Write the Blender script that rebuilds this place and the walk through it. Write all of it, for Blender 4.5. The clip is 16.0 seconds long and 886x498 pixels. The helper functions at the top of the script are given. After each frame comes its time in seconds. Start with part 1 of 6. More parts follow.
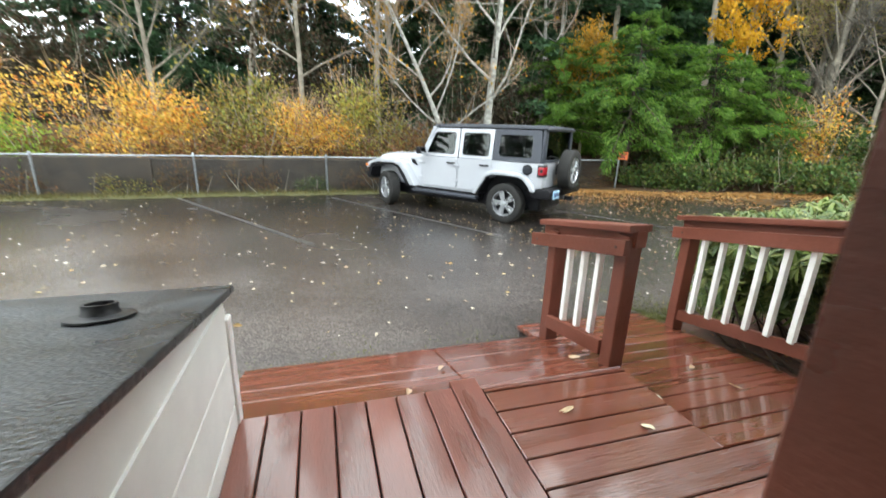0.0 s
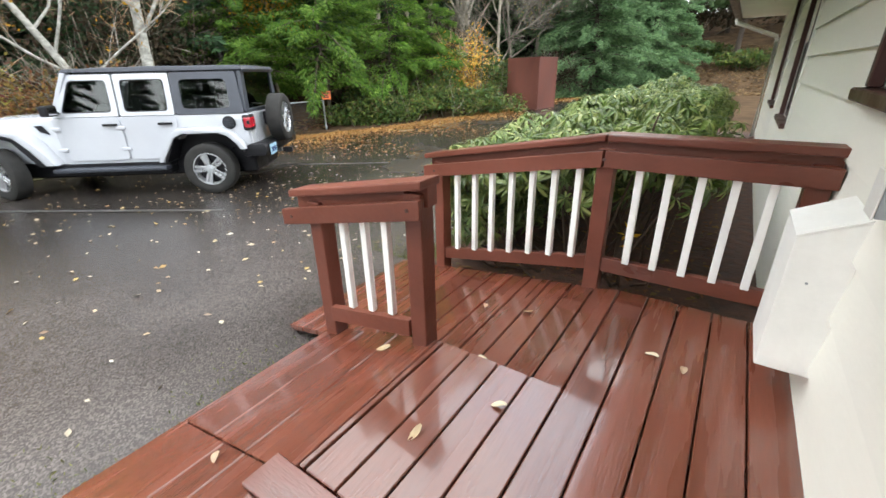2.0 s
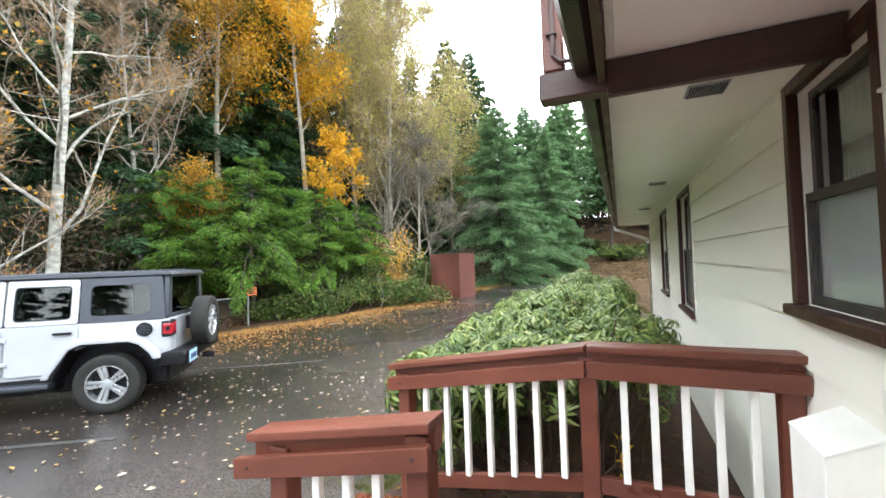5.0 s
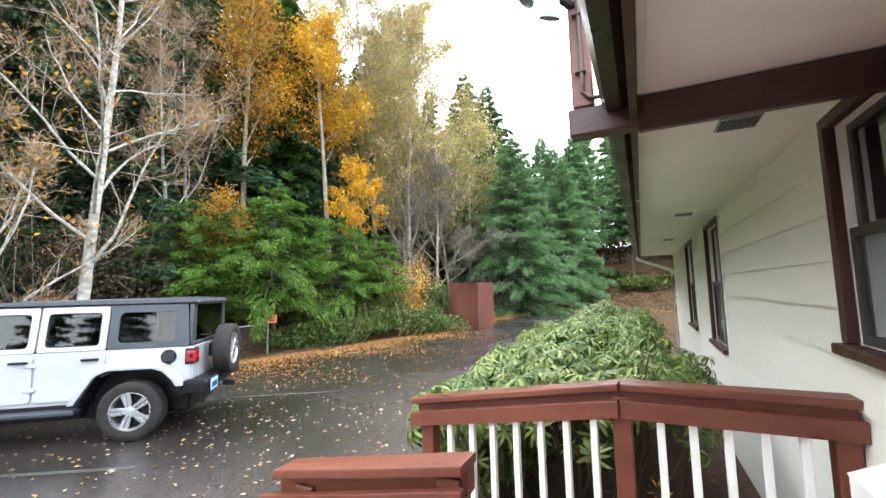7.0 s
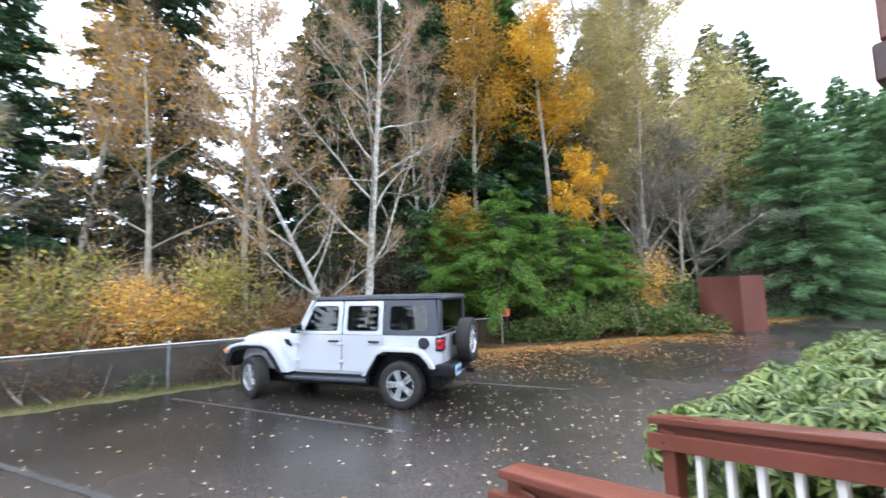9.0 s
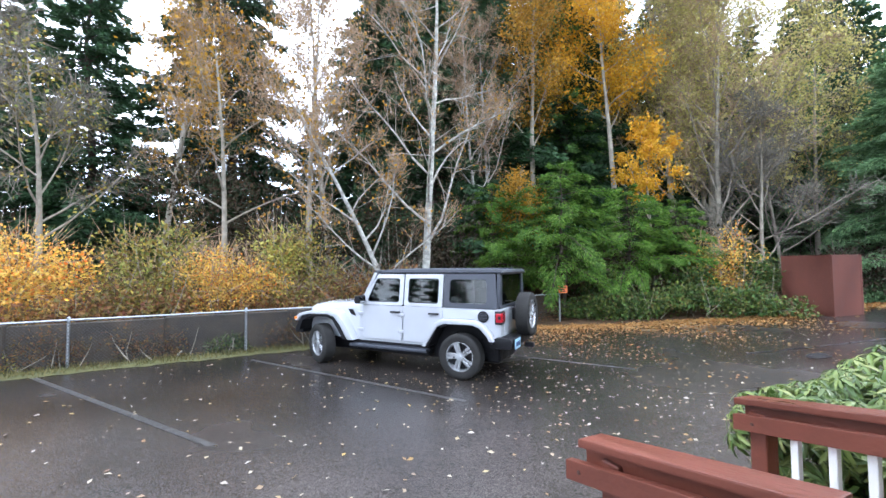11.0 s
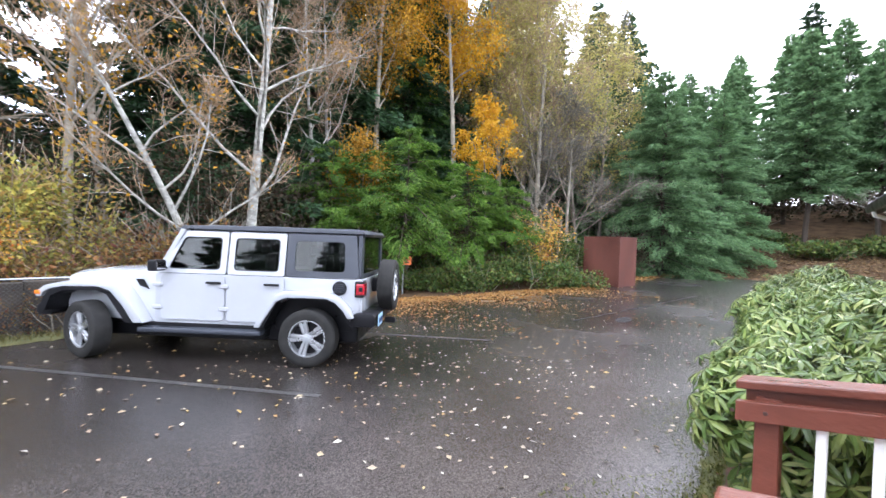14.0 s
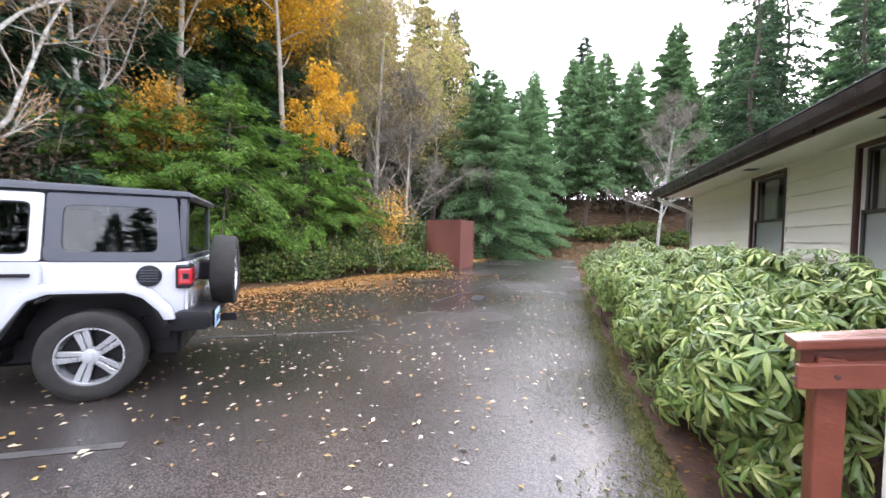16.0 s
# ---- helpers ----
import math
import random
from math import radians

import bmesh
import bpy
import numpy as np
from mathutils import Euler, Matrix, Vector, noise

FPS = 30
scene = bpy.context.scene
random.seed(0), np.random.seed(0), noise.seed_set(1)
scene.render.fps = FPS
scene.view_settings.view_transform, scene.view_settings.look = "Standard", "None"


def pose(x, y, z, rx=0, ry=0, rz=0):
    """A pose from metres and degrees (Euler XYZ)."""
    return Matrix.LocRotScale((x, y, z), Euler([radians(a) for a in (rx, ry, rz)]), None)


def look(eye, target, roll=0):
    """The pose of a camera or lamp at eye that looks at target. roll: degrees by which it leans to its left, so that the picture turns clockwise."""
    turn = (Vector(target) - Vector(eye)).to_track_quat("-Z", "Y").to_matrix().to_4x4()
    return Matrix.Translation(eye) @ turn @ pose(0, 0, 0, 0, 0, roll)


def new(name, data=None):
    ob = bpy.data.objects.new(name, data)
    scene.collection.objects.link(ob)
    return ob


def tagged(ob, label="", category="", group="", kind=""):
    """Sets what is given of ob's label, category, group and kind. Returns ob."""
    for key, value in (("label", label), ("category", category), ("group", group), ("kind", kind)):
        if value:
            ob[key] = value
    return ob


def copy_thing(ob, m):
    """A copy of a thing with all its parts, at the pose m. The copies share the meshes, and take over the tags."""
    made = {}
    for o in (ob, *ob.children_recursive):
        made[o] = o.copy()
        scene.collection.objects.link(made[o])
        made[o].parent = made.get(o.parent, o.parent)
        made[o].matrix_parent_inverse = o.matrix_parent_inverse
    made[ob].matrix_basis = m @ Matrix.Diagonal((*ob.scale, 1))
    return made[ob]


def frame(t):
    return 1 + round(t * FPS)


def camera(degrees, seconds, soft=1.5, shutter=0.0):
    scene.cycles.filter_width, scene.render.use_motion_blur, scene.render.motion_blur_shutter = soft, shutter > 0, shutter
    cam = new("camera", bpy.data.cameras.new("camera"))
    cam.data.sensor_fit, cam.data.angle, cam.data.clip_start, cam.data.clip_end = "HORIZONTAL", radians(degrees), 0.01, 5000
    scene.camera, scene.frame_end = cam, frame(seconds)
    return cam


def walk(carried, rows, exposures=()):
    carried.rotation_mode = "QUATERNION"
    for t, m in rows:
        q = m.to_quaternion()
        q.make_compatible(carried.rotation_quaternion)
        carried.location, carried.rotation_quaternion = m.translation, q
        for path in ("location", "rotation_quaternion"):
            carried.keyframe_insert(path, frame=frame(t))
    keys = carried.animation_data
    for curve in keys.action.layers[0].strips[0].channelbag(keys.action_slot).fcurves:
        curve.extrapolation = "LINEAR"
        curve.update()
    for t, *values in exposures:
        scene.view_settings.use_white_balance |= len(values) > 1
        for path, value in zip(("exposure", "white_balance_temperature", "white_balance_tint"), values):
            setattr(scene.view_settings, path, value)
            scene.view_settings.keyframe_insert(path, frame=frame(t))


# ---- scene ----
cam = camera(94.4, 16.0, shutter=0.4)
METRES, EYE, TILT, LEAN, TURN = 4.4, 1.25, 0.0, 0.0, -17.6
PATH = [
    (0, (0.094, -0.013, 1.217), (0.649, 1.826, 0.66), 1.9),
    (0.5, (0.134, 0.245, 1.19), (0.882, 1.946, 0.449), 2.8),
    (1, (0.256, 0.393, 1.201), (1.43, 1.839, 0.474), -0.5),
    (1.5, (0.336, 0.492, 1.192), (1.708, 1.704, 0.386), -1.5),
    (2, (0.295, 0.634, 1.188), (1.801, 1.685, 0.396), -1.3),
    (2.5, (0.285, 0.786, 1.187), (1.842, 1.771, 0.409), -0.8),
    (3, (0.371, 0.883, 1.194), (2.008, 1.754, 0.445), -1.8),
    (3.5, (0.323, 0.971, 1.214), (2.049, 1.749, 0.568), -3.1),
    (4, (0.287, 0.977, 1.236), (2.107, 1.701, 0.832), -2.5),
    (4.5, (0.271, 0.974, 1.33), (2.133, 1.7, 1.255), -2.2),
    (7, (0.242, 1.03, 1.376), (2.037, 1.89, 1.573), -1.4),
    (7.5, (0.239, 1.045, 1.378), (1.991, 1.986, 1.588), -1.3),
    (8, (0.332, 1.045, 1.409), (1.874, 2.301, 1.616), -1.5),
    (8.5, (0.39, 1.019, 1.432), (1.703, 2.516, 1.621), -1.7),
    (9, (0.315, 0.997, 1.445), (1.404, 2.663, 1.637), -1.4),
    (9.5, (0.277, 0.998, 1.442), (1.133, 2.798, 1.617), -1.2),
    (12, (0.197, 1.332, 1.378), (1.16, 3.085, 1.372), 0.3),
    (12.5, (0.236, 1.655, 1.368), (1.384, 3.292, 1.313), 1.0),
    (13, (0.341, 1.888, 1.358), (1.506, 3.512, 1.31), 0.7),
    (13.5, (0.421, 2.078, 1.27), (1.787, 3.538, 1.209), 1.1),
    (14, (0.463, 2.347, 1.218), (1.993, 3.636, 1.185), 1.9),
    (14.5, (0.613, 2.565, 1.193), (2.19, 3.794, 1.148), 3.2),
    (15, (0.713, 2.898, 0.984), (2.491, 3.808, 0.881), 1.2),
    (15.5, (0.857, 3.138, 0.965), (2.739, 3.816, 0.957), 1.1),
    (16, (0.964, 3.351, 0.979), (2.884, 3.906, 0.92), 1.5),
]
walk(cam, [(t, look(eye, target, roll)) for t, eye, target, roll in PATH], exposures=[(0.0, 2.04, 6700, 2), (1.0, 2.06, 7000, 6), (2.0, 2.08, 6800, 7), (4.5, 2.29, 6600, 6), (7.0, 2.35, 6500, 8), (8.5, 2.07, 6280, 10), (9.5, 1.98, 5780, 10), (13.0, 2.10, 5780, 13), (14.0, 2.15, 6120, 15), (16.0, 2.30, 6350, 18)])

# ---- world and light ----
world = bpy.data.worlds.new("overcast_sky")
scene.world = world
world.use_nodes = True
wn = world.node_tree
wn.nodes.clear()
SUN_ELEV, SUN_AZ = 22.0, 108.0          # degrees; azimuth from +y towards +x
sky = wn.nodes.new("ShaderNodeTexSky")
sky.sky_type = "NISHITA"
sky.sun_disc = False
sky.sun_elevation, sky.sun_rotation = radians(SUN_ELEV), radians(SUN_AZ)
sky.dust_density, sky.air_density = 4.0, 1.0
cloud = wn.nodes.new("ShaderNodeTexNoise")
cloud.inputs["Scale"].default_value, cloud.inputs["Detail"].default_value = 2.2, 6
cloud_ramp = wn.nodes.new("ShaderNodeValToRGB")
cloud_ramp.color_ramp.elements[0].position, cloud_ramp.color_ramp.elements[0].color = 0.34, (0.74, 0.82, 0.95, 1)
cloud_ramp.color_ramp.elements[1].position, cloud_ramp.color_ramp.elements[1].color = 0.52, (1, 1, 1, 1)
veil = wn.nodes.new("ShaderNodeMixRGB")
veil.inputs[0].default_value = 0.93
gain = wn.nodes.new("ShaderNodeMixRGB")
gain.blend_type, gain.inputs[0].default_value = "MULTIPLY", 1.0
gain.inputs[2].default_value = (11.2, 11.7, 12.5, 1)
back = wn.nodes.new("ShaderNodeBackground")
back.inputs["Strength"].default_value = 0.12
wout = wn.nodes.new("ShaderNodeOutputWorld")
wn.links.new(cloud.outputs["Fac"], cloud_ramp.inputs[0])
wn.links.new(cloud_ramp.outputs[0], gain.inputs[1])
wn.links.new(sky.outputs[0], veil.inputs[1])
wn.links.new(gain.outputs[0], veil.inputs[2])
wn.links.new(veil.outputs[0], back.inputs["Color"])
wn.links.new(back.outputs[0], wout.inputs[0])

sun = bpy.data.lights.new("sun", "SUN")
sun.energy, sun.angle, sun.color = 0.9, radians(18), (1.0, 0.95, 0.88)
sun_ob = new("sun", sun)
az, el = radians(SUN_AZ), radians(SUN_ELEV)
sun_dir = Vector((math.sin(az) * math.cos(el), math.cos(az) * math.cos(el), math.sin(el)))
sun_ob.matrix_world = look(sun_dir * 60, (0, 0, 0))


# ---- materials ----
def mat(name, col, rough=0.6, metal=0.0, var=0.25, scale=6.0, fine=70.0, bump=0.15, bscale=None, rand=0.0, coat=0.0,
        spec=0.5, tint=None, stretch=(1, 1, 1), rvar=0.15, trans=0.0, ramp=None, island=False, sheen=False):
    """A surface with colour varied at two scales, roughness that follows it, and fine relief."""
    m = bpy.data.materials.new(name)
    m.use_nodes = True
    n, l = m.node_tree.nodes, m.node_tree.links
    bsdf = n["Principled BSDF"]
    tc = n.new("ShaderNodeTexCoord")
    mp = n.new("ShaderNodeMapping")
    mp.inputs["Scale"].default_value = stretch
    l.new(tc.outputs["Object"], mp.inputs[0])
    big = n.new("ShaderNodeTexNoise")
    big.inputs["Scale"].default_value, big.inputs["Detail"].default_value = scale, 5
    l.new(mp.outputs[0], big.inputs["Vector"])
    small = n.new("ShaderNodeTexNoise")
    small.inputs["Scale"].default_value, small.inputs["Detail"].default_value = fine, 3
    l.new(mp.outputs[0], small.inputs["Vector"])
    base = n.new("ShaderNodeMixRGB")
    dark = [c * (1 - var) for c in col]
    light = list(tint) if tint else [min(1, c * (1 + var * 0.8)) for c in col]
    base.inputs[1].default_value, base.inputs[2].default_value = (*dark, 1), (*light, 1)
    add = n.new("ShaderNodeMath")
    add.operation = "MULTIPLY_ADD"
    add.inputs[1].default_value = 0.35
    l.new(small.outputs["Fac"], add.inputs[0])
    sc = n.new("ShaderNodeMapRange")
    sc.inputs[1].default_value, sc.inputs[2].default_value, sc.inputs[4].default_value = 0.3, 0.7, 0.75
    l.new(big.outputs["Fac"], sc.inputs[0])
    l.new(sc.outputs[0], add.inputs[2])
    l.new(add.outputs[0], base.inputs[0])
    colour = base.outputs[0]
    if ramp:
        geo = n.new("ShaderNodeNewGeometry")
        info = n.new("ShaderNodeObjectInfo")
        cr = n.new("ShaderNodeValToRGB")
        cr.color_ramp.interpolation = "LINEAR"
        while len(cr.color_ramp.elements) < len(ramp):
            cr.color_ramp.elements.new(0.5)
        for i, c in enumerate(ramp):
            cr.color_ramp.elements[i].position = i / (len(ramp) - 1)
            cr.color_ramp.elements[i].color = (*c, 1)
        l.new(geo.outputs["Random Per Island"], cr.inputs[0])
        mul = n.new("ShaderNodeMixRGB")
        mul.blend_type, mul.inputs[0].default_value = "MULTIPLY", 1.0
        shade = n.new("ShaderNodeMapRange")
        shade.inputs[3].default_value, shade.inputs[4].default_value = 1 - var, 1 + var
        l.new(big.outputs["Fac"], shade.inputs[0])
        l.new(cr.outputs[0], mul.inputs[1])
        l.new(shade.outputs[0], mul.inputs[2])
        colour = mul.outputs[0]
    if rand:
        info = n.new("ShaderNodeObjectInfo")
        rr = n.new("ShaderNodeMapRange")
        rr.inputs[3].default_value, rr.inputs[4].default_value = 1 - rand, 1 + rand
        l.new(info.outputs["Random"], rr.inputs[0])
        mul2 = n.new("ShaderNodeMixRGB")
        mul2.blend_type, mul2.inputs[0].default_value = "MULTIPLY", 1.0
        l.new(colour, mul2.inputs[1])
        l.new(rr.outputs[0], mul2.inputs[2])
        colour = mul2.outputs[0]
    l.new(colour, bsdf.inputs["Base Color"])
    rg = n.new("ShaderNodeMapRange")
    rg.inputs[1].default_value, rg.inputs[2].default_value = 0.3, 0.7
    rg.inputs[3].default_value, rg.inputs[4].default_value = max(0.02, rough - rvar), min(1, rough + rvar)
    l.new(big.outputs["Fac"], rg.inputs[0])
    l.new(rg.outputs[0], bsdf.inputs["Roughness"])
    bsdf.inputs["Metallic"].default_value = metal
    bsdf.inputs["Coat Weight"].default_value = coat
    bsdf.inputs["Coat Roughness"].default_value = 0.07
    bsdf.inputs["Specular IOR Level"].default_value = spec
    if trans:
        bsdf.inputs["Transmission Weight"].default_value = trans
    if bump:
        bp = n.new("ShaderNodeBump")
        bp.inputs["Strength"].default_value, bp.inputs["Distance"].default_value = bump, 0.02
        l.new(add.outputs[0], bp.inputs["Height"])
        l.new(bp.outputs[0], bsdf.inputs["Normal"])
    return m


def leaf_mat(name, ramp, rough=0.55, var=0.3, rand=0.12, through_light=0.25, scale=1.2, spec=0.2):
    """Leaves: each one its own colour out of a row, light shining through a little."""
    m = mat(name, ramp[0], rough, 0, var, scale, 40, 0.0, ramp=ramp, rand=rand, spec=spec, rvar=0.08)
    n, l = m.node_tree.nodes, m.node_tree.links
    bsdf, out = n["Principled BSDF"], n["Material Output"]
    src = bsdf.inputs["Base Color"].links[0].from_socket
    tr = n.new("ShaderNodeBsdfTranslucent")
    l.new(src, tr.inputs[0])
    mx = n.new("ShaderNodeMixShader")
    mx.inputs[0].default_value = through_light
    l.new(bsdf.outputs[0], mx.inputs[1])
    l.new(tr.outputs[0], mx.inputs[2])
    l.new(mx.outputs[0], out.inputs[0])
    return m


STAIN = mat("red_brown_deck_stain", (0.145, 0.042, 0.024), 0.26, 0, 0.36, 3.0, 48, 0.20, stretch=(0.22, 2.4, 2.4), rand=0.14, rvar=0.14, spec=0.5, coat=0.8)
STAIN_Y = mat("red_brown_deck_stain_cross", (0.150, 0.039, 0.023), 0.34, 0, 0.35, 3.0, 55, 0.25, stretch=(2.2, 0.35, 2.2), rand=0.14, rvar=0.16, spec=0.5, coat=0.7)
RAILRED = mat("red_brown_rail_stain", (0.148, 0.043, 0.026), 0.40, 0, 0.35, 4.0, 60, 0.3, stretch=(2, 0.5, 1), rand=0.12)
WHITEWOOD = mat("white_painted_wood", (0.84, 0.83, 0.79), 0.5, 0, 0.07, 7, 60, 0.12, rand=0.04)
SIDING = mat("cream_painted_siding", (0.86, 0.84, 0.76), 0.5, 0, 0.06, 1.2, 30, 0.12, stretch=(0.5, 1, 2), rand=0.04)
SOFFIT = mat("cream_soffit_paint", (0.88, 0.86, 0.80), 0.6, 0, 0.06, 1.5, 40, 0.06)
BROWNTRIM = mat("dark_brown_trim_paint", (0.055, 0.026, 0.022), 0.4, 0, 0.3, 5, 50, 0.15, rand=0.1)
WINFRAME = mat("red_brown_window_paint", (0.058, 0.022, 0.018), 0.4, 0, 0.3, 5, 50, 0.15, rand=0.1)
SASHGREY = mat("dark_bronze_sash", (0.07, 0.065, 0.06), 0.4, 0.3, 0.2, 5, 50, 0.05)
GUTTER = mat("dark_gutter_metal", (0.035, 0.025, 0.025), 0.35, 0.3, 0.3, 3, 40, 0.05)
WHITEPIPE = mat("white_pipe_paint", (0.76, 0.75, 0.71), 0.4, 0, 0.08, 6, 50, 0.05)
ASPHALT_SHINGLE = mat("black_roofing_felt", (0.035, 0.038, 0.042), 0.35, 0, 0.5, 2.2, 90, 0.5, rvar=0.2)
ROOFGREY = mat("weathered_grey_shingle", (0.12, 0.115, 0.11), 0.85, 0, 0.35, 2, 70, 0.5, rand=0.2)
SOIL = mat("dark_soil_and_litter", (0.05, 0.033, 0.022), 1.0, 0, 0.55, 1.4, 45, 0.8, tint=(0.11, 0.07, 0.04), spec=0.05, rvar=0.0)
INNER = mat("plain_interior_paint", (0.35, 0.32, 0.28), 0.7, 0, 0.1, 2, 30, 0.05)
CURTAIN = mat("pale_curtain_cloth", (0.78, 0.76, 0.70), 0.8, 0, 0.2, 5, 60, 0.1, stretch=(8, 1, 0.4))
GALV = mat("galvanised_steel", (0.32, 0.34, 0.36), 0.42, 0.8, 0.25, 9, 80, 0.08)
GREYMETAL = mat("grey_painted_metal", (0.36, 0.38, 0.40), 0.45, 0.2, 0.15, 6, 60, 0.05)
BLACKPLASTIC = mat("black_plastic", (0.016, 0.016, 0.018), 0.5, 0, 0.3, 8, 90, 0.1)
RUST = mat("rusty_red_painted_steel", (0.095, 0.027, 0.019), 0.6, 0.1, 0.4, 1.6, 40, 0.25, tint=(0.14, 0.045, 0.03), stretch=(1, 1, 0.5))


def wet_asphalt():
    m = mat("wet_asphalt", (0.024, 0.020, 0.019), 0.3, 0, 0.45, 0.55, 130, 0.55, rvar=0.0, tint=(0.056, 0.048, 0.044))
    n, l = m.node_tree.nodes, m.node_tree.links
    bsdf = n["Principled BSDF"]
    tc = [x for x in n if x.type == "TEX_COORD"][0]
    wet = n.new("ShaderNodeTexNoise")
    wet.inputs["Scale"].default_value, wet.inputs["Detail"].default_value = 0.28, 4
    l.new(tc.outputs["Object"], wet.inputs["Vector"])
    r = n.new("ShaderNodeValToRGB")
    r.color_ramp.elements[0].position, r.color_ramp.elements[0].color = 0.34, (0.12, 0.11, 0.11, 1)
    r.color_ramp.elements[1].position, r.color_ramp.elements[1].color = 0.76, (0.38, 0.38, 0.38, 1)
    l.new(wet.outputs["Fac"], r.inputs[0])
    l.new(r.outputs[0], bsdf.inputs["Roughness"])
    stones = n.new("ShaderNodeTexVoronoi")
    stones.inputs["Scale"].default_value = 120
    l.new(tc.outputs["Object"], stones.inputs["Vector"])
    grey = n.new("ShaderNodeRGBToBW")
    l.new(stones.outputs["Color"], grey.inputs[0])
    span = n.new("ShaderNodeMapRange")
    span.inputs[1].default_value, span.inputs[2].default_value = 0.38, 0.88
    span.inputs[3].default_value, span.inputs[4].default_value = 0.75, 1.9
    l.new(grey.outputs[0], span.inputs[0])
    chips = n.new("ShaderNodeMixRGB")
    chips.blend_type = "MULTIPLY"
    chips.inputs[0].default_value = 1.0
    l.new(bsdf.inputs["Base Color"].links[0].from_socket, chips.inputs[1])
    l.new(span.outputs[0], chips.inputs[2])
    # paler by house and west, for drier ground and painted sky glare
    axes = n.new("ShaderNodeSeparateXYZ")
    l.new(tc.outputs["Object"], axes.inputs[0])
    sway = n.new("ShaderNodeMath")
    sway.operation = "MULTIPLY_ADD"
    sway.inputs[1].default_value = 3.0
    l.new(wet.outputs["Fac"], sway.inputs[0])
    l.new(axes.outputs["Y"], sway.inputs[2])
    dry_glare = n.new("ShaderNodeMapRange")
    dry_glare.interpolation_type = "SMOOTHSTEP"
    dry_glare.inputs[1].default_value, dry_glare.inputs[2].default_value = 4.2, 8.2
    dry_glare.inputs[3].default_value, dry_glare.inputs[4].default_value = 1.75, 0.62
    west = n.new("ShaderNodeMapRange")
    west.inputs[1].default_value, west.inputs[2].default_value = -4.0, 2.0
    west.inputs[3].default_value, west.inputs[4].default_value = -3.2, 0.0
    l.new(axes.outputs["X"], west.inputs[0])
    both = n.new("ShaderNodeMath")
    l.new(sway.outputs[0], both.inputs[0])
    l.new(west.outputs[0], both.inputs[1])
    l.new(both.outputs[0], dry_glare.inputs[0])
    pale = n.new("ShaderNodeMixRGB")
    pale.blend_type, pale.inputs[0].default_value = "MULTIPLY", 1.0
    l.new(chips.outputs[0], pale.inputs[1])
    l.new(dry_glare.outputs[0], pale.inputs[2])
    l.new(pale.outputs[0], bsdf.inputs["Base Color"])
    bp = n.new("ShaderNodeBump")
    bp.inputs["Strength"].default_value, bp.inputs["Distance"].default_value = 0.20, 0.006
    l.new(stones.outputs["Distance"], bp.inputs["Height"])
    l.new(bp.outputs[0], bsdf.inputs["Normal"])
    return m


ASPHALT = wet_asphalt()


def glass_mat(name, tint, rough=0.02, trans=1.0):
    m = bpy.data.materials.new(name)
    m.use_nodes = True
    b = m.node_tree.nodes["Principled BSDF"]
    b.inputs["Base Color"].default_value = (*tint, 1)
    b.inputs["Roughness"].default_value, b.inputs["Transmission Weight"].default_value = rough, trans
    b.inputs["IOR"].default_value = 1.45
    return m


GLASS = glass_mat("window_glass", (0.9, 0.92, 0.92))


def thin_glass(name, tint, ior=1.52):
    """A tinted sheet that lets light straight through and mirrors by its index."""
    m = bpy.data.materials.new(name)
    m.use_nodes = True
    n, l = m.node_tree.nodes, m.node_tree.links
    n.remove(n["Principled BSDF"])
    clear, gloss = n.new("ShaderNodeBsdfTransparent"), n.new("ShaderNodeBsdfGlossy")
    clear.inputs[0].default_value = (*tint, 1)
    gloss.inputs["Roughness"].default_value = 0.01
    fres = n.new("ShaderNodeFresnel")
    fres.inputs["IOR"].default_value = ior
    mx = n.new("ShaderNodeMixShader")
    l.new(fres.outputs[0], mx.inputs[0])
    l.new(clear.outputs[0], mx.inputs[1])
    l.new(gloss.outputs[0], mx.inputs[2])
    l.new(mx.outputs[0], n["Material Output"].inputs[0])
    return m


TINTED = thin_glass("tinted_car_glass", (0.42, 0.46, 0.45))


# ---- building helpers ----
def thing(name, label, category, at=(0, 0, 0), rz=0.0, group="", kind=""):
    ob = new(name)
    ob.empty_display_size = 0.1
    ob.matrix_basis = pose(*at, 0, 0, rz)
    return tagged(ob, label, category, group, kind)


def smooth(me, angle=35):
    for p in me.polygons:
        p.use_smooth = True
    me.set_sharp_from_angle(angle=radians(angle))


def part(name, bm, material, parent=None, label="", soft=False):
    me = bpy.data.meshes.new(name)
    bm.normal_update()
    bm.to_mesh(me)
    bm.free()
    me.materials.append(material)
    if soft:
        smooth(me)
    ob = new(name, me)
    if parent is not None:
        ob.parent = parent
    return tagged(ob, label)


def twin(ob, m, parent=None):
    """A repeat of a part on the same mesh at another pose."""
    c = bpy.data.objects.new(ob.name, ob.data)
    scene.collection.objects.link(c)
    c.parent = parent or ob.parent
    c.matrix_basis = m
    return c


def raw(name, verts, faces, material, parent=None, label="", soft=False):
    me = bpy.data.meshes.new(name)
    me.from_pydata([tuple(v) for v in verts] if not isinstance(verts, np.ndarray) else verts.tolist(), [], faces if not isinstance(faces, np.ndarray) else faces.tolist())
    me.materials.append(material)
    if soft:
        for p in me.polygons:
            p.use_smooth = True
    ob = new(name, me)
    if parent is not None:
        ob.parent = parent
    return tagged(ob, label)


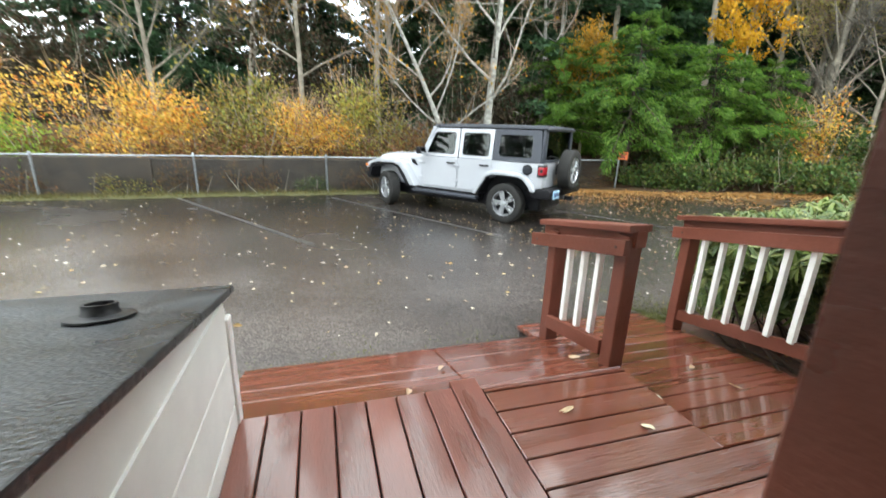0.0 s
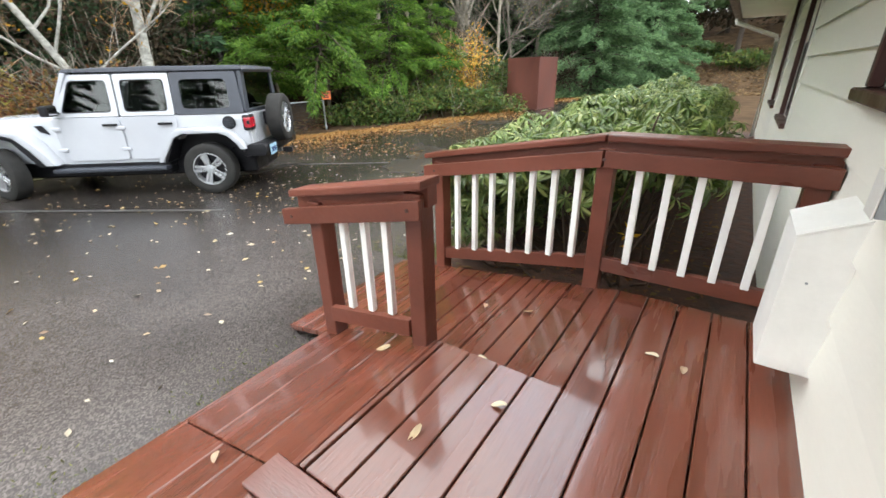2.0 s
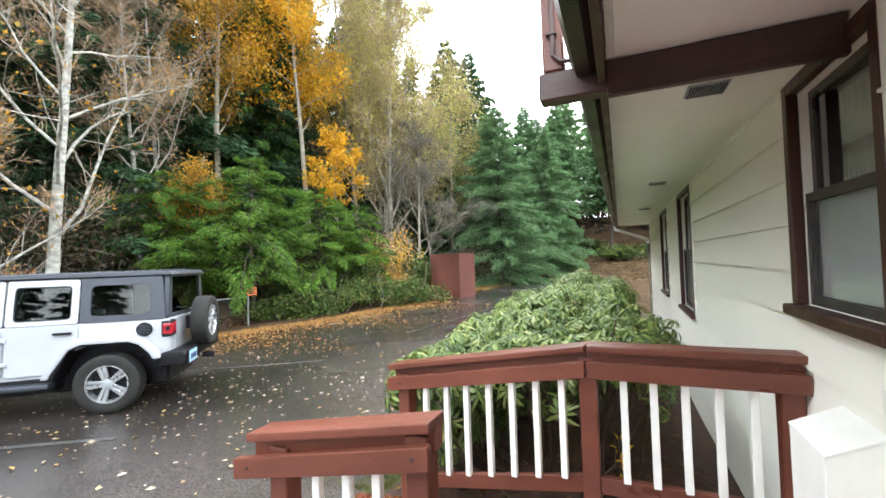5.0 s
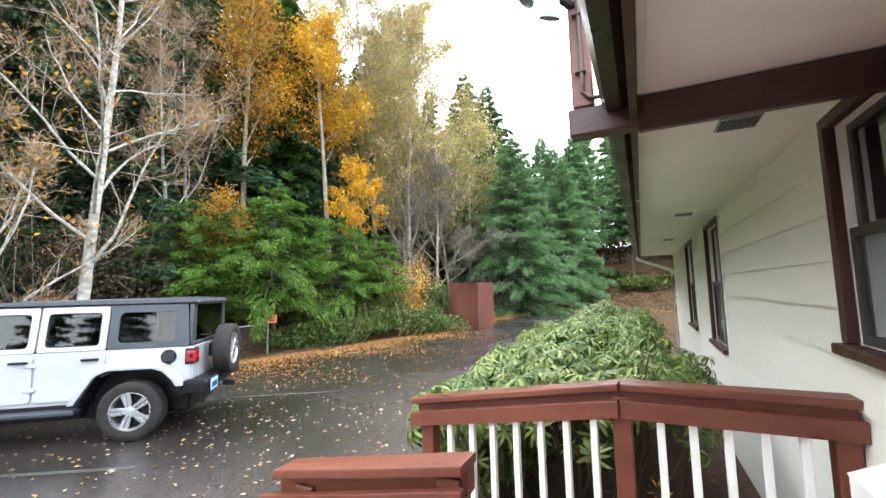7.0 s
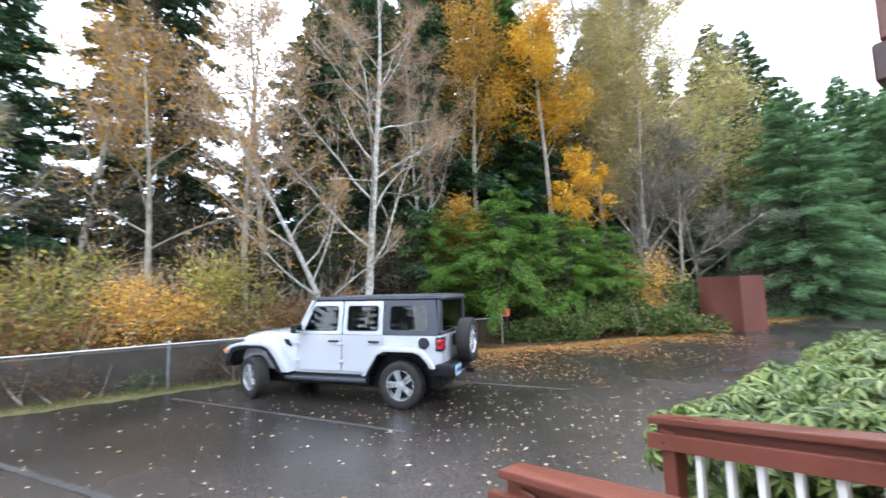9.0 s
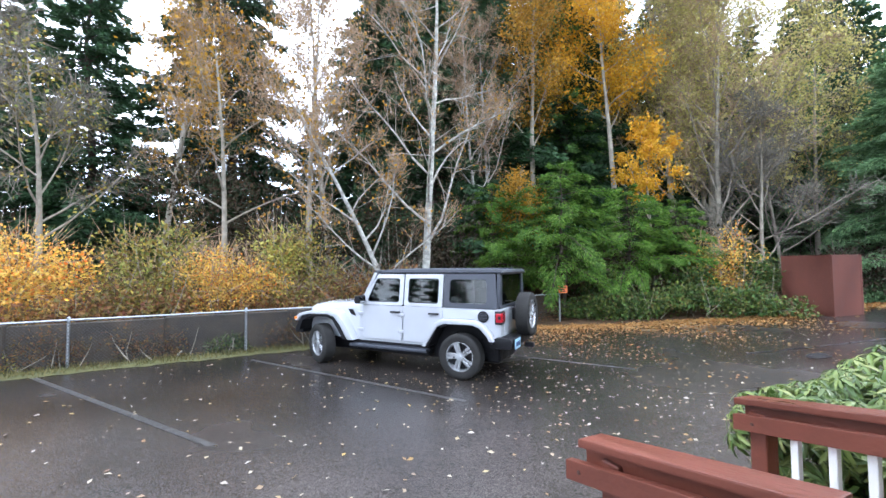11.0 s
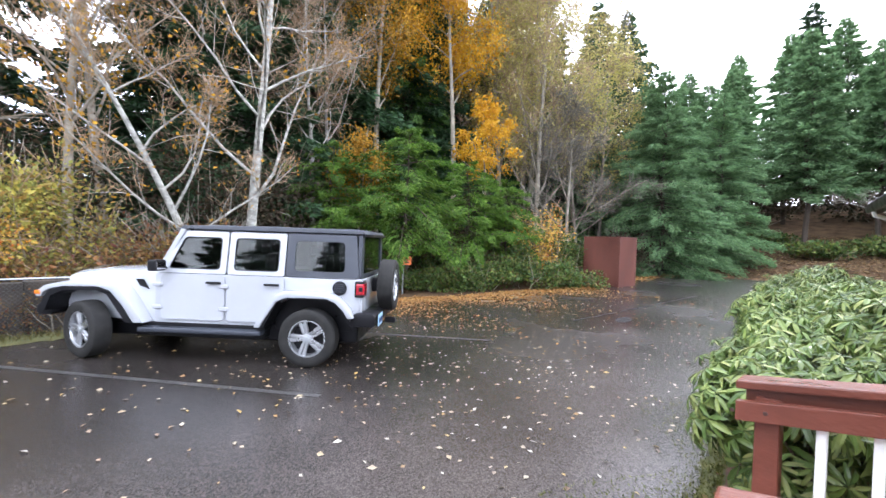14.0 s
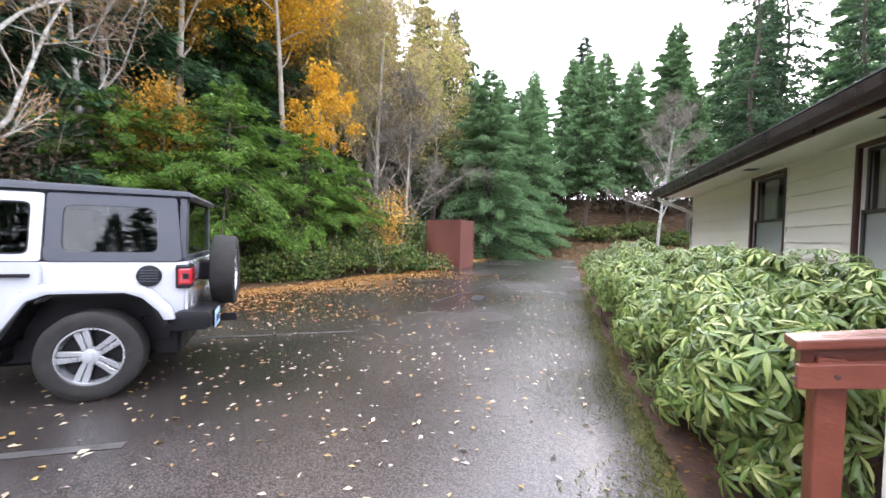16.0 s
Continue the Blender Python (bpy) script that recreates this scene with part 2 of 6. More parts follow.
def add_box(bm, x0, x1, y0, y1, z0, z1, bevel=0.0, segs=1, m=None):
    vs = [bm.verts.new((x, y, z)) for x in (x0, x1) for y in (y0, y1) for z in (z0, z1)]
    fs = [(0, 1, 3, 2), (4, 6, 7, 5), (0, 4, 5, 1), (2, 3, 7, 6), (0, 2, 6, 4), (1, 5, 7, 3)]
    faces = [bm.faces.new([vs[i] for i in f]) for f in fs]
    if bevel:
        es = list({e for f in faces for e in f.edges})
        out = bmesh.ops.bevel(bm, geom=es, offset=bevel, segments=segs, affect="EDGES", profile=0.6)
        vs = list({v for v in out["verts"]} | {v for v in vs if v.is_valid})
    if m is not None:
        bmesh.ops.transform(bm, matrix=m, verts=[v for v in vs if v.is_valid])
    return bm


def box(x0, x1, y0, y1, z0, z1, bevel=0.006, segs=1, m=None):
    return add_box(bmesh.new(), x0, x1, y0, y1, z0, z1, bevel, segs, m)


def prism(outline, axis, a, b, bevel=0.0, segs=2):
    """An outline in two coordinates, drawn out along the third from a to b."""
    bm = bmesh.new()
    put = {"x": lambda p, s: (s, p[0], p[1]), "y": lambda p, s: (p[0], s, p[1]), "z": lambda p, s: (p[0], p[1], s)}[axis]
    lo, hi = [bm.verts.new(put(p, a)) for p in outline], [bm.verts.new(put(p, b)) for p in outline]
    k = len(outline)
    bm.faces.new(lo)
    bm.faces.new(hi[::-1])
    for i in range(k):
        bm.faces.new((lo[i], hi[i], hi[(i + 1) % k], lo[(i + 1) % k])[::-1])
    bmesh.ops.recalc_face_normals(bm, faces=bm.faces)
    if bevel:
        bmesh.ops.bevel(bm, geom=[e for e in bm.edges if e.calc_face_angle(0) > 0.4], offset=bevel, segments=segs, affect="EDGES", profile=0.6)
    return bm


def add_tube(bm, pts, r0, r1=None, sides=8, caps=True):
    """A round bar along a row of points."""
    r1 = r0 if r1 is None else r1
    rings = []
    pts = [Vector(p) for p in pts]
    for i, p in enumerate(pts):
        d = (pts[min(i + 1, len(pts) - 1)] - pts[max(i - 1, 0)]).normalized()
        q = d.to_track_quat("Z", "Y")
        r = r0 + (r1 - r0) * i / max(1, len(pts) - 1)
        rings.append([bm.verts.new(p + q @ Vector((r * math.cos(a), r * math.sin(a), 0))) for a in (2 * math.pi * k / sides for k in range(sides))])
    for a, b in zip(rings, rings[1:]):
        for k in range(sides):
            bm.faces.new((a[k], a[(k + 1) % sides], b[(k + 1) % sides], b[k]))
    if caps:
        bm.faces.new(rings[0][::-1])
        bm.faces.new(rings[-1])
    return bm


def tube(pts, r0, r1=None, sides=8):
    return add_tube(bmesh.new(), pts, r0, r1, sides)


def lathe(profile, axis_m=None, n=32, caps=True):
    """Turns a row of (radius, height) about z; axis_m places it."""
    bm = bmesh.new()
    rings = [[bm.verts.new((r * math.cos(2 * math.pi * k / n), r * math.sin(2 * math.pi * k / n), h)) for k in range(n)] for r, h in profile]
    for a, b in zip(rings, rings[1:]):
        for k in range(n):
            bm.faces.new((a[k], a[(k + 1) % n], b[(k + 1) % n], b[k]))
    if caps and profile[0][0] > 1e-4:
        bm.faces.new(rings[0][::-1])
    if caps and profile[-1][0] > 1e-4:
        bm.faces.new(rings[-1])
    bmesh.ops.remove_doubles(bm, verts=bm.verts, dist=1e-5)
    if axis_m is not None:
        bmesh.ops.transform(bm, matrix=axis_m, verts=bm.verts)
    bmesh.ops.recalc_face_normals(bm, faces=bm.faces)
    return bm


# ---- ground ----
def ease(v, a, b):
    s = min(1.0, max(0.0, (v - a) / (b - a)))
    return s * s * (3 - 2 * s)


def land(x, y):
    """Height of the ground."""
    z = -0.47
    z += 0.06 * (1 - ease(y, 2.9, 4.6)) * (1 - ease(x, 3.2, 6.0))
    z += 0.34 * ease(x, 8.0, 19.0)
    z += 6.0 * ease(x, 29.0, 62.0) + 0.75 * ease(x, 26.5, 31.0)
    wood = 11.75 + 0.08 * x
    if x > 9.0:
        wood -= 0.55 * (min(x, 15.0) - 9.0)
    z += (1.5 * ease(y, wood, wood + 6.0) + 5.0 * ease(y, wood + 6, wood + 40))
    return z


def sheet(name, xs, ys, material, lift=0.0, keep=None, label="", relief=0.0):
    verts, idx, faces = [], {}, []
    for i, x in enumerate(xs):
        for j, y in enumerate(ys):
            idx[i, j] = len(verts)
            bumpy = relief * noise.noise((x * 1.3, y * 1.3, 3.1)) if relief else 0.0
            verts.append((x, y, land(x, y) + lift + bumpy))
    for i in range(len(xs) - 1):
        for j in range(len(ys) - 1):
            if keep is None or keep((xs[i] + xs[i + 1]) / 2, (ys[j] + ys[j + 1]) / 2):
                faces.append((idx[i, j], idx[i + 1, j], idx[i + 1, j + 1], idx[i, j + 1]))
    return tagged(raw(name, verts, faces, material, None, label, True), label, name, kind="structure")


def steps(a, b, d):
    return [a + (b - a) * i / round((b - a) / d) for i in range(round((b - a) / d) + 1)]


far_x = [-900, -400, -180, -90, -50] + steps(-32, 66, 0.7) + [80, 110, 200, 450, 900]
far_y = [-900, -400, -160, -70, -35, -20] + steps(-10, 52, 0.7) + [65, 90, 180, 420, 900]
sheet("ground", far_x, far_y, SOIL, -0.03, None, "dark soil and leaf litter under the woods", 0.02)


def verge(x):
    """Where the asphalt ends towards the woods."""
    y = 10.95 + 0.06 * x + 0.10 * noise.noise((x * 0.9, 0.3, 0)) + 0.05 * noise.noise((x * 4.1, 0.3, 0))
    return y - (0.50 * (min(x, 13.5) - 7.0) if x > 7.0 else 0.0) - (0.12 * (x - 13.5) if x > 13.5 else 0.0)


def bed(x):
    """Where the asphalt ends towards the house and the shrubs."""
    e = ease(x, 2.66, 2.76)
    return 1.2 * (1 - e) + (2.72 + 0.06 * noise.noise((x * 1.5, 7.7, 0)) + 0.03 * noise.noise((x * 6, 7.7, 0))) * e


def strip_sheet(name, xs, lo, hi, rows, material, lift, label, relief=0.0, category=""):
    verts = []
    for x in xs:
        a, b = lo(x), hi(x)
        for j in range(rows + 1):
            y = a + (b - a) * j / rows
            edge = min(1.0, 4 * min(j, rows - j) / rows) if relief else 0
            verts.append((x, y, land(x, y) + lift + relief * edge * (0.6 + 0.6 * noise.noise((x * 9, y * 9, 1)))))
    k = rows + 1
    faces = [(i * k + j, (i + 1) * k + j, (i + 1) * k + j + 1, i * k + j + 1) for i in range(len(xs) - 1) for j in range(rows)]
    return tagged(raw(name, verts, faces, material, None, label, True), label, category or name, kind="structure")


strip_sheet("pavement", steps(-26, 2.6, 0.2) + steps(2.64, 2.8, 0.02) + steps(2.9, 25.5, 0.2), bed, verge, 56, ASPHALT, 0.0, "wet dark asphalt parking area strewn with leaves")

# ---- house ----
WALL_Y = 0.22
house_top = 2.16
W_X0, W_X1 = -2.6, 12.6
OPEN = [(-0.34, 0.69, 0.0, 2.05), (1.945, 2.625, 1.10, 2.06), (5.62, 6.60, 0.66, 2.07), (8.16, 9.22, 0.66, 2.07)]


def wall_with_openings(name, x0, x1, y0, y1, z0, z1, openings, material, label):
    bm = bmesh.new()
    xs = sorted({x0, x1, *[v for o in openings for v in o[:2]]})
    for a, b in zip(xs, xs[1:]):
        spans = [(z0, z1)]
        for o in openings:
            if o[0] <= a and b <= o[1]:
                spans = [s for s in ((z0, o[2]), (o[3], z1)) if s[1] > s[0]]
        for s in spans:
            add_box(bm, a, b, y0, y1, *s)
    bmesh.ops.remove_doubles(bm, verts=bm.verts, dist=1e-4)
    ob = part(name, bm, material)
    return tagged(ob, label, "wall", kind="structure")


wall_north = wall_with_openings("wall_north", W_X0, W_X1, 0.10, WALL_Y - 0.022, -0.7, house_top, OPEN, SIDING, "cream painted house wall clad in lapped boards")
for nm, bmx in (("wall_east", box(W_X1 - 0.16, W_X1, -7.5, 0.10, -0.7, house_top, 0)), ("wall_west", box(W_X0, W_X0 + 0.16, -7.5, 0.10, -0.7, house_top, 0)),
                ("wall_south", box(W_X0, W_X1, -7.66, -7.5, -0.7, house_top, 0))):
    tagged(part(nm, bmx, SIDING), "plain cream house wall", "wall", kind="structure")
tagged(part("floor", box(W_X0 + 0.16, W_X1 - 0.16, -7.5, 0.10, -0.2, -0.01, 0), INNER), "plain floor inside the house", "floor", kind="structure")
tagged(part("partition_wall", box(1.10, 1.18, -7.5, 0.10, -0.01, house_top, 0), INNER), "plain inner wall beside the doorway", "wall", kind="structure")
tagged(part("partition_wall", box(7.3, 7.38, -7.5, 0.10, -0.01, house_top, 0), INNER), "plain inner wall", "wall", kind="structure")
tagged(part("partition_wall", box(1.18, W_X1 - 0.16, -3.2, -3.12, -0.01, house_top, 0), INNER), "plain inner wall behind the windows", "wall", kind="structure")
tagged(part("ceiling", box(W_X0, W_X1, -7.66, WALL_Y - 0.022, house_top, house_top + 0.1, 0), INNER), "plain ceiling inside the house", "ceiling", kind="structure")

# lapped siding, course by course, cut at the openings
COURSE = 0.215
lap_mesh = {}


def lap_board(x0, x1, z0, z1):
    key = (round(x1 - x0, 3), round(z1 - z0, 3))
    if key not in lap_mesh:
        w, h = key
        lap_mesh[key] = part("siding_board", prism([(-0.022, 0), (0.018, 0), (-0.006, h + 0.004), (-0.022, h + 0.004)], "x", 0, w), SIDING, wall_north)
        lap_mesh[key].matrix_basis = pose(x0, WALL_Y, z0)
    else:
        twin(lap_mesh[key], pose(x0, WALL_Y, z0))


z = -0.47
while z < house_top - 0.01:
    top = min(z + COURSE, house_top)
    cuts = [(o[0] - 0.076, o[1] + 0.076) for o in OPEN if o[2] - 0.05 < (z + top) / 2 < o[3] + 0.06]
    a = W_X0
    for c in cuts + [(W_X1, None)]:
        x = a
        while x < c[0] - 0.01:
            e = min(c[0], x + 3.66)
            lap_board(x, e, z, top)
            x = e
        a = c[1]
    z += COURSE


def house_window(n, x0, x1, z0, z1, label):
    w = thing("window_%d" % n, label, "window", (x0, WALL_Y, z0), kind="structure")
    W, H = x1 - x0, z1 - z0
    f = 0.052
    part("window_frame", box(-f, 0, -0.02, 0.026, -0.0, H + f, 0.004), WINFRAME, w)
    part("window_frame", box(W, W + f, -0.02, 0.026, -0.0, H + f, 0.004), WINFRAME, w)
    part("window_frame", box(0, W, -0.02, 0.026, H, H + f, 0.004), WINFRAME, w)
    part("window_sill", box(-f - 0.012, W + f + 0.012, -0.02, 0.062, -0.050, -0.002, 0.006), WINFRAME, w, "red-brown sill")
    for xa in (-f - 0.024, W + f + 0.001):
        part("casing", box(xa, xa + 0.023, -0.022, 0.020, -0.05, H + f, 0.002), WHITEPIPE, w, "cream casing strip")
    s = 0.04
    for lo, hi, dy in ((0.0, H * 0.52, -0.055), (H * 0.49, H, -0.085)):
        bm = bmesh.new()
        add_box(bm, 0, s, dy, dy + 0.028, lo, hi)
        add_box(bm, W - s, W, dy, dy + 0.028, lo, hi)
        add_box(bm, s, W - s, dy, dy + 0.028, lo, lo + s)
        add_box(bm, s, W - s, dy, dy + 0.028, hi - s, hi)
        sash = part("sash", bm, SASHGREY, w, "dark bronze sash")
        g = part("pane", box(s, W - s, dy + 0.011, dy + 0.016, lo + s, hi - s, 0), GLASS, sash)
        g.visible_shadow = False
    # lower half screened by a pale blind, curtains above
    bm = bmesh.new()
    k = 40
    for side in (0, 1):
        rows = []
        for i in range(k + 1):
            u = i / k * 0.34 * W
            x = u if side == 0 else W - u
            yy = -0.19 + 0.025 * math.sin(i * 1.25)
            rows.append((bm.verts.new((x, yy, 0.02)), bm.verts.new((x, yy, H - 0.02))))
        for p, q in zip(rows, rows[1:]):
            bm.faces.new((p[0], q[0], q[1], p[1]))
    cur = part("curtain", bm, CURTAIN, w, "pale hanging curtain", True)
    md = cur.modifiers.new("thick", "SOLIDIFY")
    md.thickness = 0.004
    part("screen", box(s, W - s, -0.066, -0.062, s, H * 0.50, 0), mat("grey_insect_screen", (0.66, 0.67, 0.67), 0.5, 0, 0.1, 3, 200, 0.1), w, "grey screen over the lower sash")
    return w


house_window(1, *OPEN[1], "brown-framed sash window with a red-brown sill")
house_window(2, *OPEN[2], "tall dark brown-framed sash window beside the shrubs")
house_window(3, *OPEN[3], "tall dark brown-framed sash window beside the shrubs")

# doorway that the walk starts in
door = thing("door_1", "red-brown painted door frame standing open", "door", (-0.34, WALL_Y, 0), kind="structure")
part("door_frame", box(0.955, 1.035, -0.17, 0.05, 0.0, 2.05, 0.004), RAILRED, door)
part("door_frame", box(-0.01, 0.06, -0.17, 0.03, 0.0, 2.05, 0.004), RAILRED, door)
part("door_frame", box(-0.01, 1.035, -0.17, 0.03, 2.05, 2.10, 0.004), RAILRED, door)
part("threshold", box(0.06, 0.955, -0.17, 0.05, -0.01, 0.012, 0.003), GREYMETAL, door, "grey metal threshold")

# roof: flat soffit, fascia, gutter, shingled slope
EAVE = 1.03
tagged(part("soffit", box(W_X0, W_X1 + 0.3, WALL_Y - 0.02, EAVE - 0.03, house_top + 0.004, house_top + 0.03, 0.002), SOFFIT), "cream boarded soffit under the eaves", "soffit", kind="structure")
tagged(part("fascia", box(W_X0, W_X1 + 0.3, EAVE - 0.03, EAVE, house_top - 0.10, house_top + 0.12, 0.003), BROWNTRIM), "dark brown fascia board along the eaves", "fascia", kind="structure")
gut = thing("gutter", "dark brown metal gutter along the eaves", "gutter", (0, EAVE, house_top), kind="structure")
part("channel", prism([(0.002, 0.10), (0.002, -0.03), (0.03, -0.05), (0.085, -0.045), (0.11, 0.02), (0.115, 0.10), (0.108, 0.10), (0.10, 0.02), (0.08, -0.035), (0.03, -0.04), (0.012, -0.02), (0.012, 0.10)], "x", W_X0, W_X1 + 0.3), GUTTER, gut)
tagged(part("trim", box(W_X0, 2.02, EAVE - 0.065, EAVE - 0.035, house_top - 0.012, house_top + 0.0, 0.002), WHITEPIPE), "white trim strip at the soffit edge", "trim", kind="structure")

roof = thing("roof", "low grey shingled roof over the house", "roof", (0, 0, 0), kind="structure")
part("deck", prism([(EAVE + 0.06, house_top + 0.12), (EAVE + 0.06, house_top + 0.15), (-3.7, house_top + 1.75), (-8.6, house_top + 0.15), (-8.6, house_top + 0.12), (-3.7, house_top + 1.71)], "x", W_X0 - 0.3, W_X1 + 0.34), ROOFGREY, roof)
part("rake_board", prism([(EAVE + 0.04, house_top - 0.06), (EAVE + 0.04, house_top + 0.12), (-3.7, house_top + 1.71), (-3.7, house_top + 1.53)], "x", W_X1 + 0.30, W_X1 + 0.335), BROWNTRIM, roof)
part("gable", prism([(0.2, house_top), (-3.7, house_top + 1.6), (-7.6, house_top)], "x", W_X1 - 0.16, W_X1), SIDING, roof)
slope_n = (1.60) / (EAVE + 0.06 + 3.7)
course_mesh = None
for i in range(12):
    yy = EAVE + 0.075 - 0.14 * i
    zz = house_top + 0.152 + 0.14 * slope_n * i
    if course_mesh is None:
        course_mesh = part("shingle_course", prism([(0, 0), (0, 0.012), (-0.16, 0.16 * slope_n + 0.004), (-0.16, 0.16 * slope_n)], "x", W_X0 - 0.3, W_X1 + 0.35), ROOFGREY, roof)
        course_mesh.matrix_basis = pose(0, yy, zz)
    else:
        twin(course_mesh, pose(0, yy, zz))

# beam that carries the porch corner, its upright and the flood lamps
beam = thing("beam", "dark brown timber beam under the soffit with an upright at its end", "beam", (2.08, 0, 0), kind="structure")
part("timber", box(0.0, 0.09, 0.225, 1.275, house_top - 0.125, house_top + 0.0, 0.008), BROWNTRIM, beam)
part("ledger", box(0.0, 0.035, 0.225, 1.0, house_top - 0.150, house_top - 0.115, 0.005), BROWNTRIM, beam)
part("upright", box(0.0, 0.09, 1.165, 1.255, house_top + 0.0, house_top + 1.05, 0.008), RAILRED, beam, "weathered red-brown upright")
cond = part("conduit", tube([(-0.012, 1.10, house_top + 0.02), (-0.014, 1.18, house_top + 0.03), (-0.014, 1.208, house_top + 0.06), (-0.014, 1.212, house_top + 1.0)], 0.010), BROWNTRIM, beam, "thin painted conduit")
for zc in (0.15, 0.42, 0.72):
    part("clip", box(-0.027, 0.0, 1.19, 1.236, house_top + zc, house_top + zc + 0.012, 0.002), BROWNTRIM, cond)

flood = thing("flood_light", "pair of pale outdoor flood lamps on the upright", "lamp", (2.08, 1.255, house_top + 0.48))
part("bracket", tube([(0.02, -0.03, 0), (-0.05, 0.02, 0.02), (-0.10, 0.02, 0.0)], 0.020), GUTTER, flood)
for dx, dy, dz, aim in ((-0.12, 0.03, 0.02, (0.30, 0.30, -0.9)), (-0.10, 0.09, 0.10, (-0.2, 0.6, -0.75))):
    tilt = Vector(aim).to_track_quat("-Z", "Y").to_matrix().to_4x4()
    head = part("lamp_head", lathe([(0.010, 0.03), (0.022, 0.02), (0.024, -0.03), (0.030, -0.05), (0.044, -0.105), (0.046, -0.115), (0.040, -0.113), (0.026, -0.06), (0.001, -0.05)], Matrix.Translation((dx, dy, dz)) @ tilt, 20), GREYMETAL, flood, "pale bullet-shaped lamp head", True)
    part("neck", lathe([(0.024, -0.028), (0.026, -0.02), (0.026, 0.03), (0.012, 0.045), (0.001, 0.046)], Matrix.Translation((dx, dy, dz)) @ tilt, 16), GUTTER, head, "dark lamp neck", True)

# soffit vents
for i, vx in enumerate((2.56, 5.5, 8.4)):
    v = thing("soffit_vent", "grey louvred vent in the soffit", "vent", (vx, 0.46, house_top + 0.003), group="vents in the soffit")
    part("frame", box(0, 0.17, 0, 0.18, -0.008, 0.0, 0.003), GREYMETAL, v)
    sl = part("slat", box(0.012, 0.158, 0.0, 0.006, -0.014, -0.007, 0), BLACKPLASTIC, v)
    sl.matrix_basis = pose(0, 0.012, 0)
    for k in range(1, 12):
        twin(sl, pose(0, 0.012 + 0.0135 * k, 0))

# downspout at the far corner
dsp = thing("downspout", "white bent downspout at the house corner", "downspout", (W_X1 - 0.1, 0, 0), kind="structure")
part("pipe", tube([(-0.25, EAVE + 0.05, house_top - 0.05), (-0.25, EAVE + 0.04, house_top - 0.12), (0.0, WALL_Y + 0.08, house_top - 0.42), (0.0, WALL_Y + 0.06, house_top - 0.52), (0.0, WALL_Y + 0.06, -0.35)], 0.04, None, 10), WHITEPIPE, dsp, "", True)
tagged(part("trim", box(W_X1 - 0.01, W_X1 + 0.014, WALL_Y - 0.1, WALL_Y + 0.012, -0.45, house_top, 0.003), WHITEPIPE), "cream corner board", "trim", kind="structure")

# meter enclosure, conduit and junction box on the wall
cab = thing("utility_cabinet", "white painted box enclosure fixed to the house wall", "cabinet", (2.0, WALL_Y, 0.14))
part("body", prism([(0.0, 0.0), (0.17, 0.0), (0.17, 0.52), (0.0, 0.60)], "x", 0, 0.31, 0.006), WHITEWOOD, cab)
part("lid", prism([(0.0, 0.601), (0.172, 0.520), (0.172, 0.528), (0.0, 0.610)], "x", -0.002, 0.312, 0.002), WHITEWOOD, cab)
part("screw", box(-0.004, 0.0, 0.10, 0.108, 0.36, 0.368, 0.001), GALV, cab)
jb = thing("junction_box", "grey electrical box on the house wall", "electrical box", (1.80, WALL_Y, 0.80))
part("body", box(0, 0.092, 0, 0.058, 0, 0.125, 0.008, 2), GREYMETAL, jb)
part("cover", box(-0.003, 0.095, 0.058, 0.063, -0.003, 0.128, 0.003), WHITEPIPE, jb)
part("conduit", tube([(0.045, 0.03, 0.125), (0.045, 0.03, 1.355)], 0.013, None, 10), WHITEPIPE, jb, "cream painted conduit", True)
for zc in (0.5, 1.0):
    part("strap", box(0.024, 0.066, 0.0, 0.047, zc, zc + 0.012, 0.002), WHITEPIPE, jb)

# ---- deck ----
deck = thing("deck", "wet red-brown stained timber deck with a ramp", "deck", (0, 0, 0), kind="structure")
GAP = 0.0068


def plank(name, x0, x1, y0, y1, z0=-0.036, z1=0.0, material=None, m=None):
    p = part(name, box(x0, x1, y0, y1, z0, z1, 0.004), material or STAIN, deck)
    if m is not None:
        p.matrix_basis = m
    return p


def incline(y0, z0, slope):
    """A pose whose y runs down a slope from y0, z0."""
    return pose(0, y0, z0, -math.degrees(math.atan(slope)), 0, 0)


STEP_X = 1.63
# boards along the wall, west part (up to the fold) and ramp part
y = 0.225
while y < 1.50:
    pitch = 0.1534 if y < 0.90 else 0.145
    plank("plank", 0.81, STEP_X if y > 0.90 else 2.60, y, y + pitch - GAP)
    y += pitch
plank("plank", 0.81, STEP_X, 1.575, 1.60)
plank("plank", 0.81, STEP_X, y, 1.57) if y < 1.56 else None
# breaker board and boards running outwards
plank("plank", 0.665, 0.803, 0.225, 1.70, material=STAIN_Y)
x = 0.659
while x > -0.30:
    plank("plank", max(x - 0.133, -0.29), x, 0.225, 1.645, material=STAIN_Y)
    x -= 0.14
# sloping front strip
front = incline(1.655, -0.012, 0.27)
for a, b in ((0.0, 0.20), (0.206, 0.36), (0.366, 0.74)):
    plank("plank", -0.40, 0.76, a, b, m=front)
for a, b in ((-0.05, 0.215), (0.221, 0.468), (0.474, 0.74)):
    plank("plank", 0.766, STEP_X - 0.005, a, b, m=front)
# one wide board added beneath, only to keep the strip's gaps dark
plank("joist", -0.38, STEP_X - 0.02, 0.02, 0.72, -0.075, -0.045, m=front)
plank("skirt", -0.40, STEP_X - 0.005, 0.735, 0.77, -0.16, -0.005, m=front)
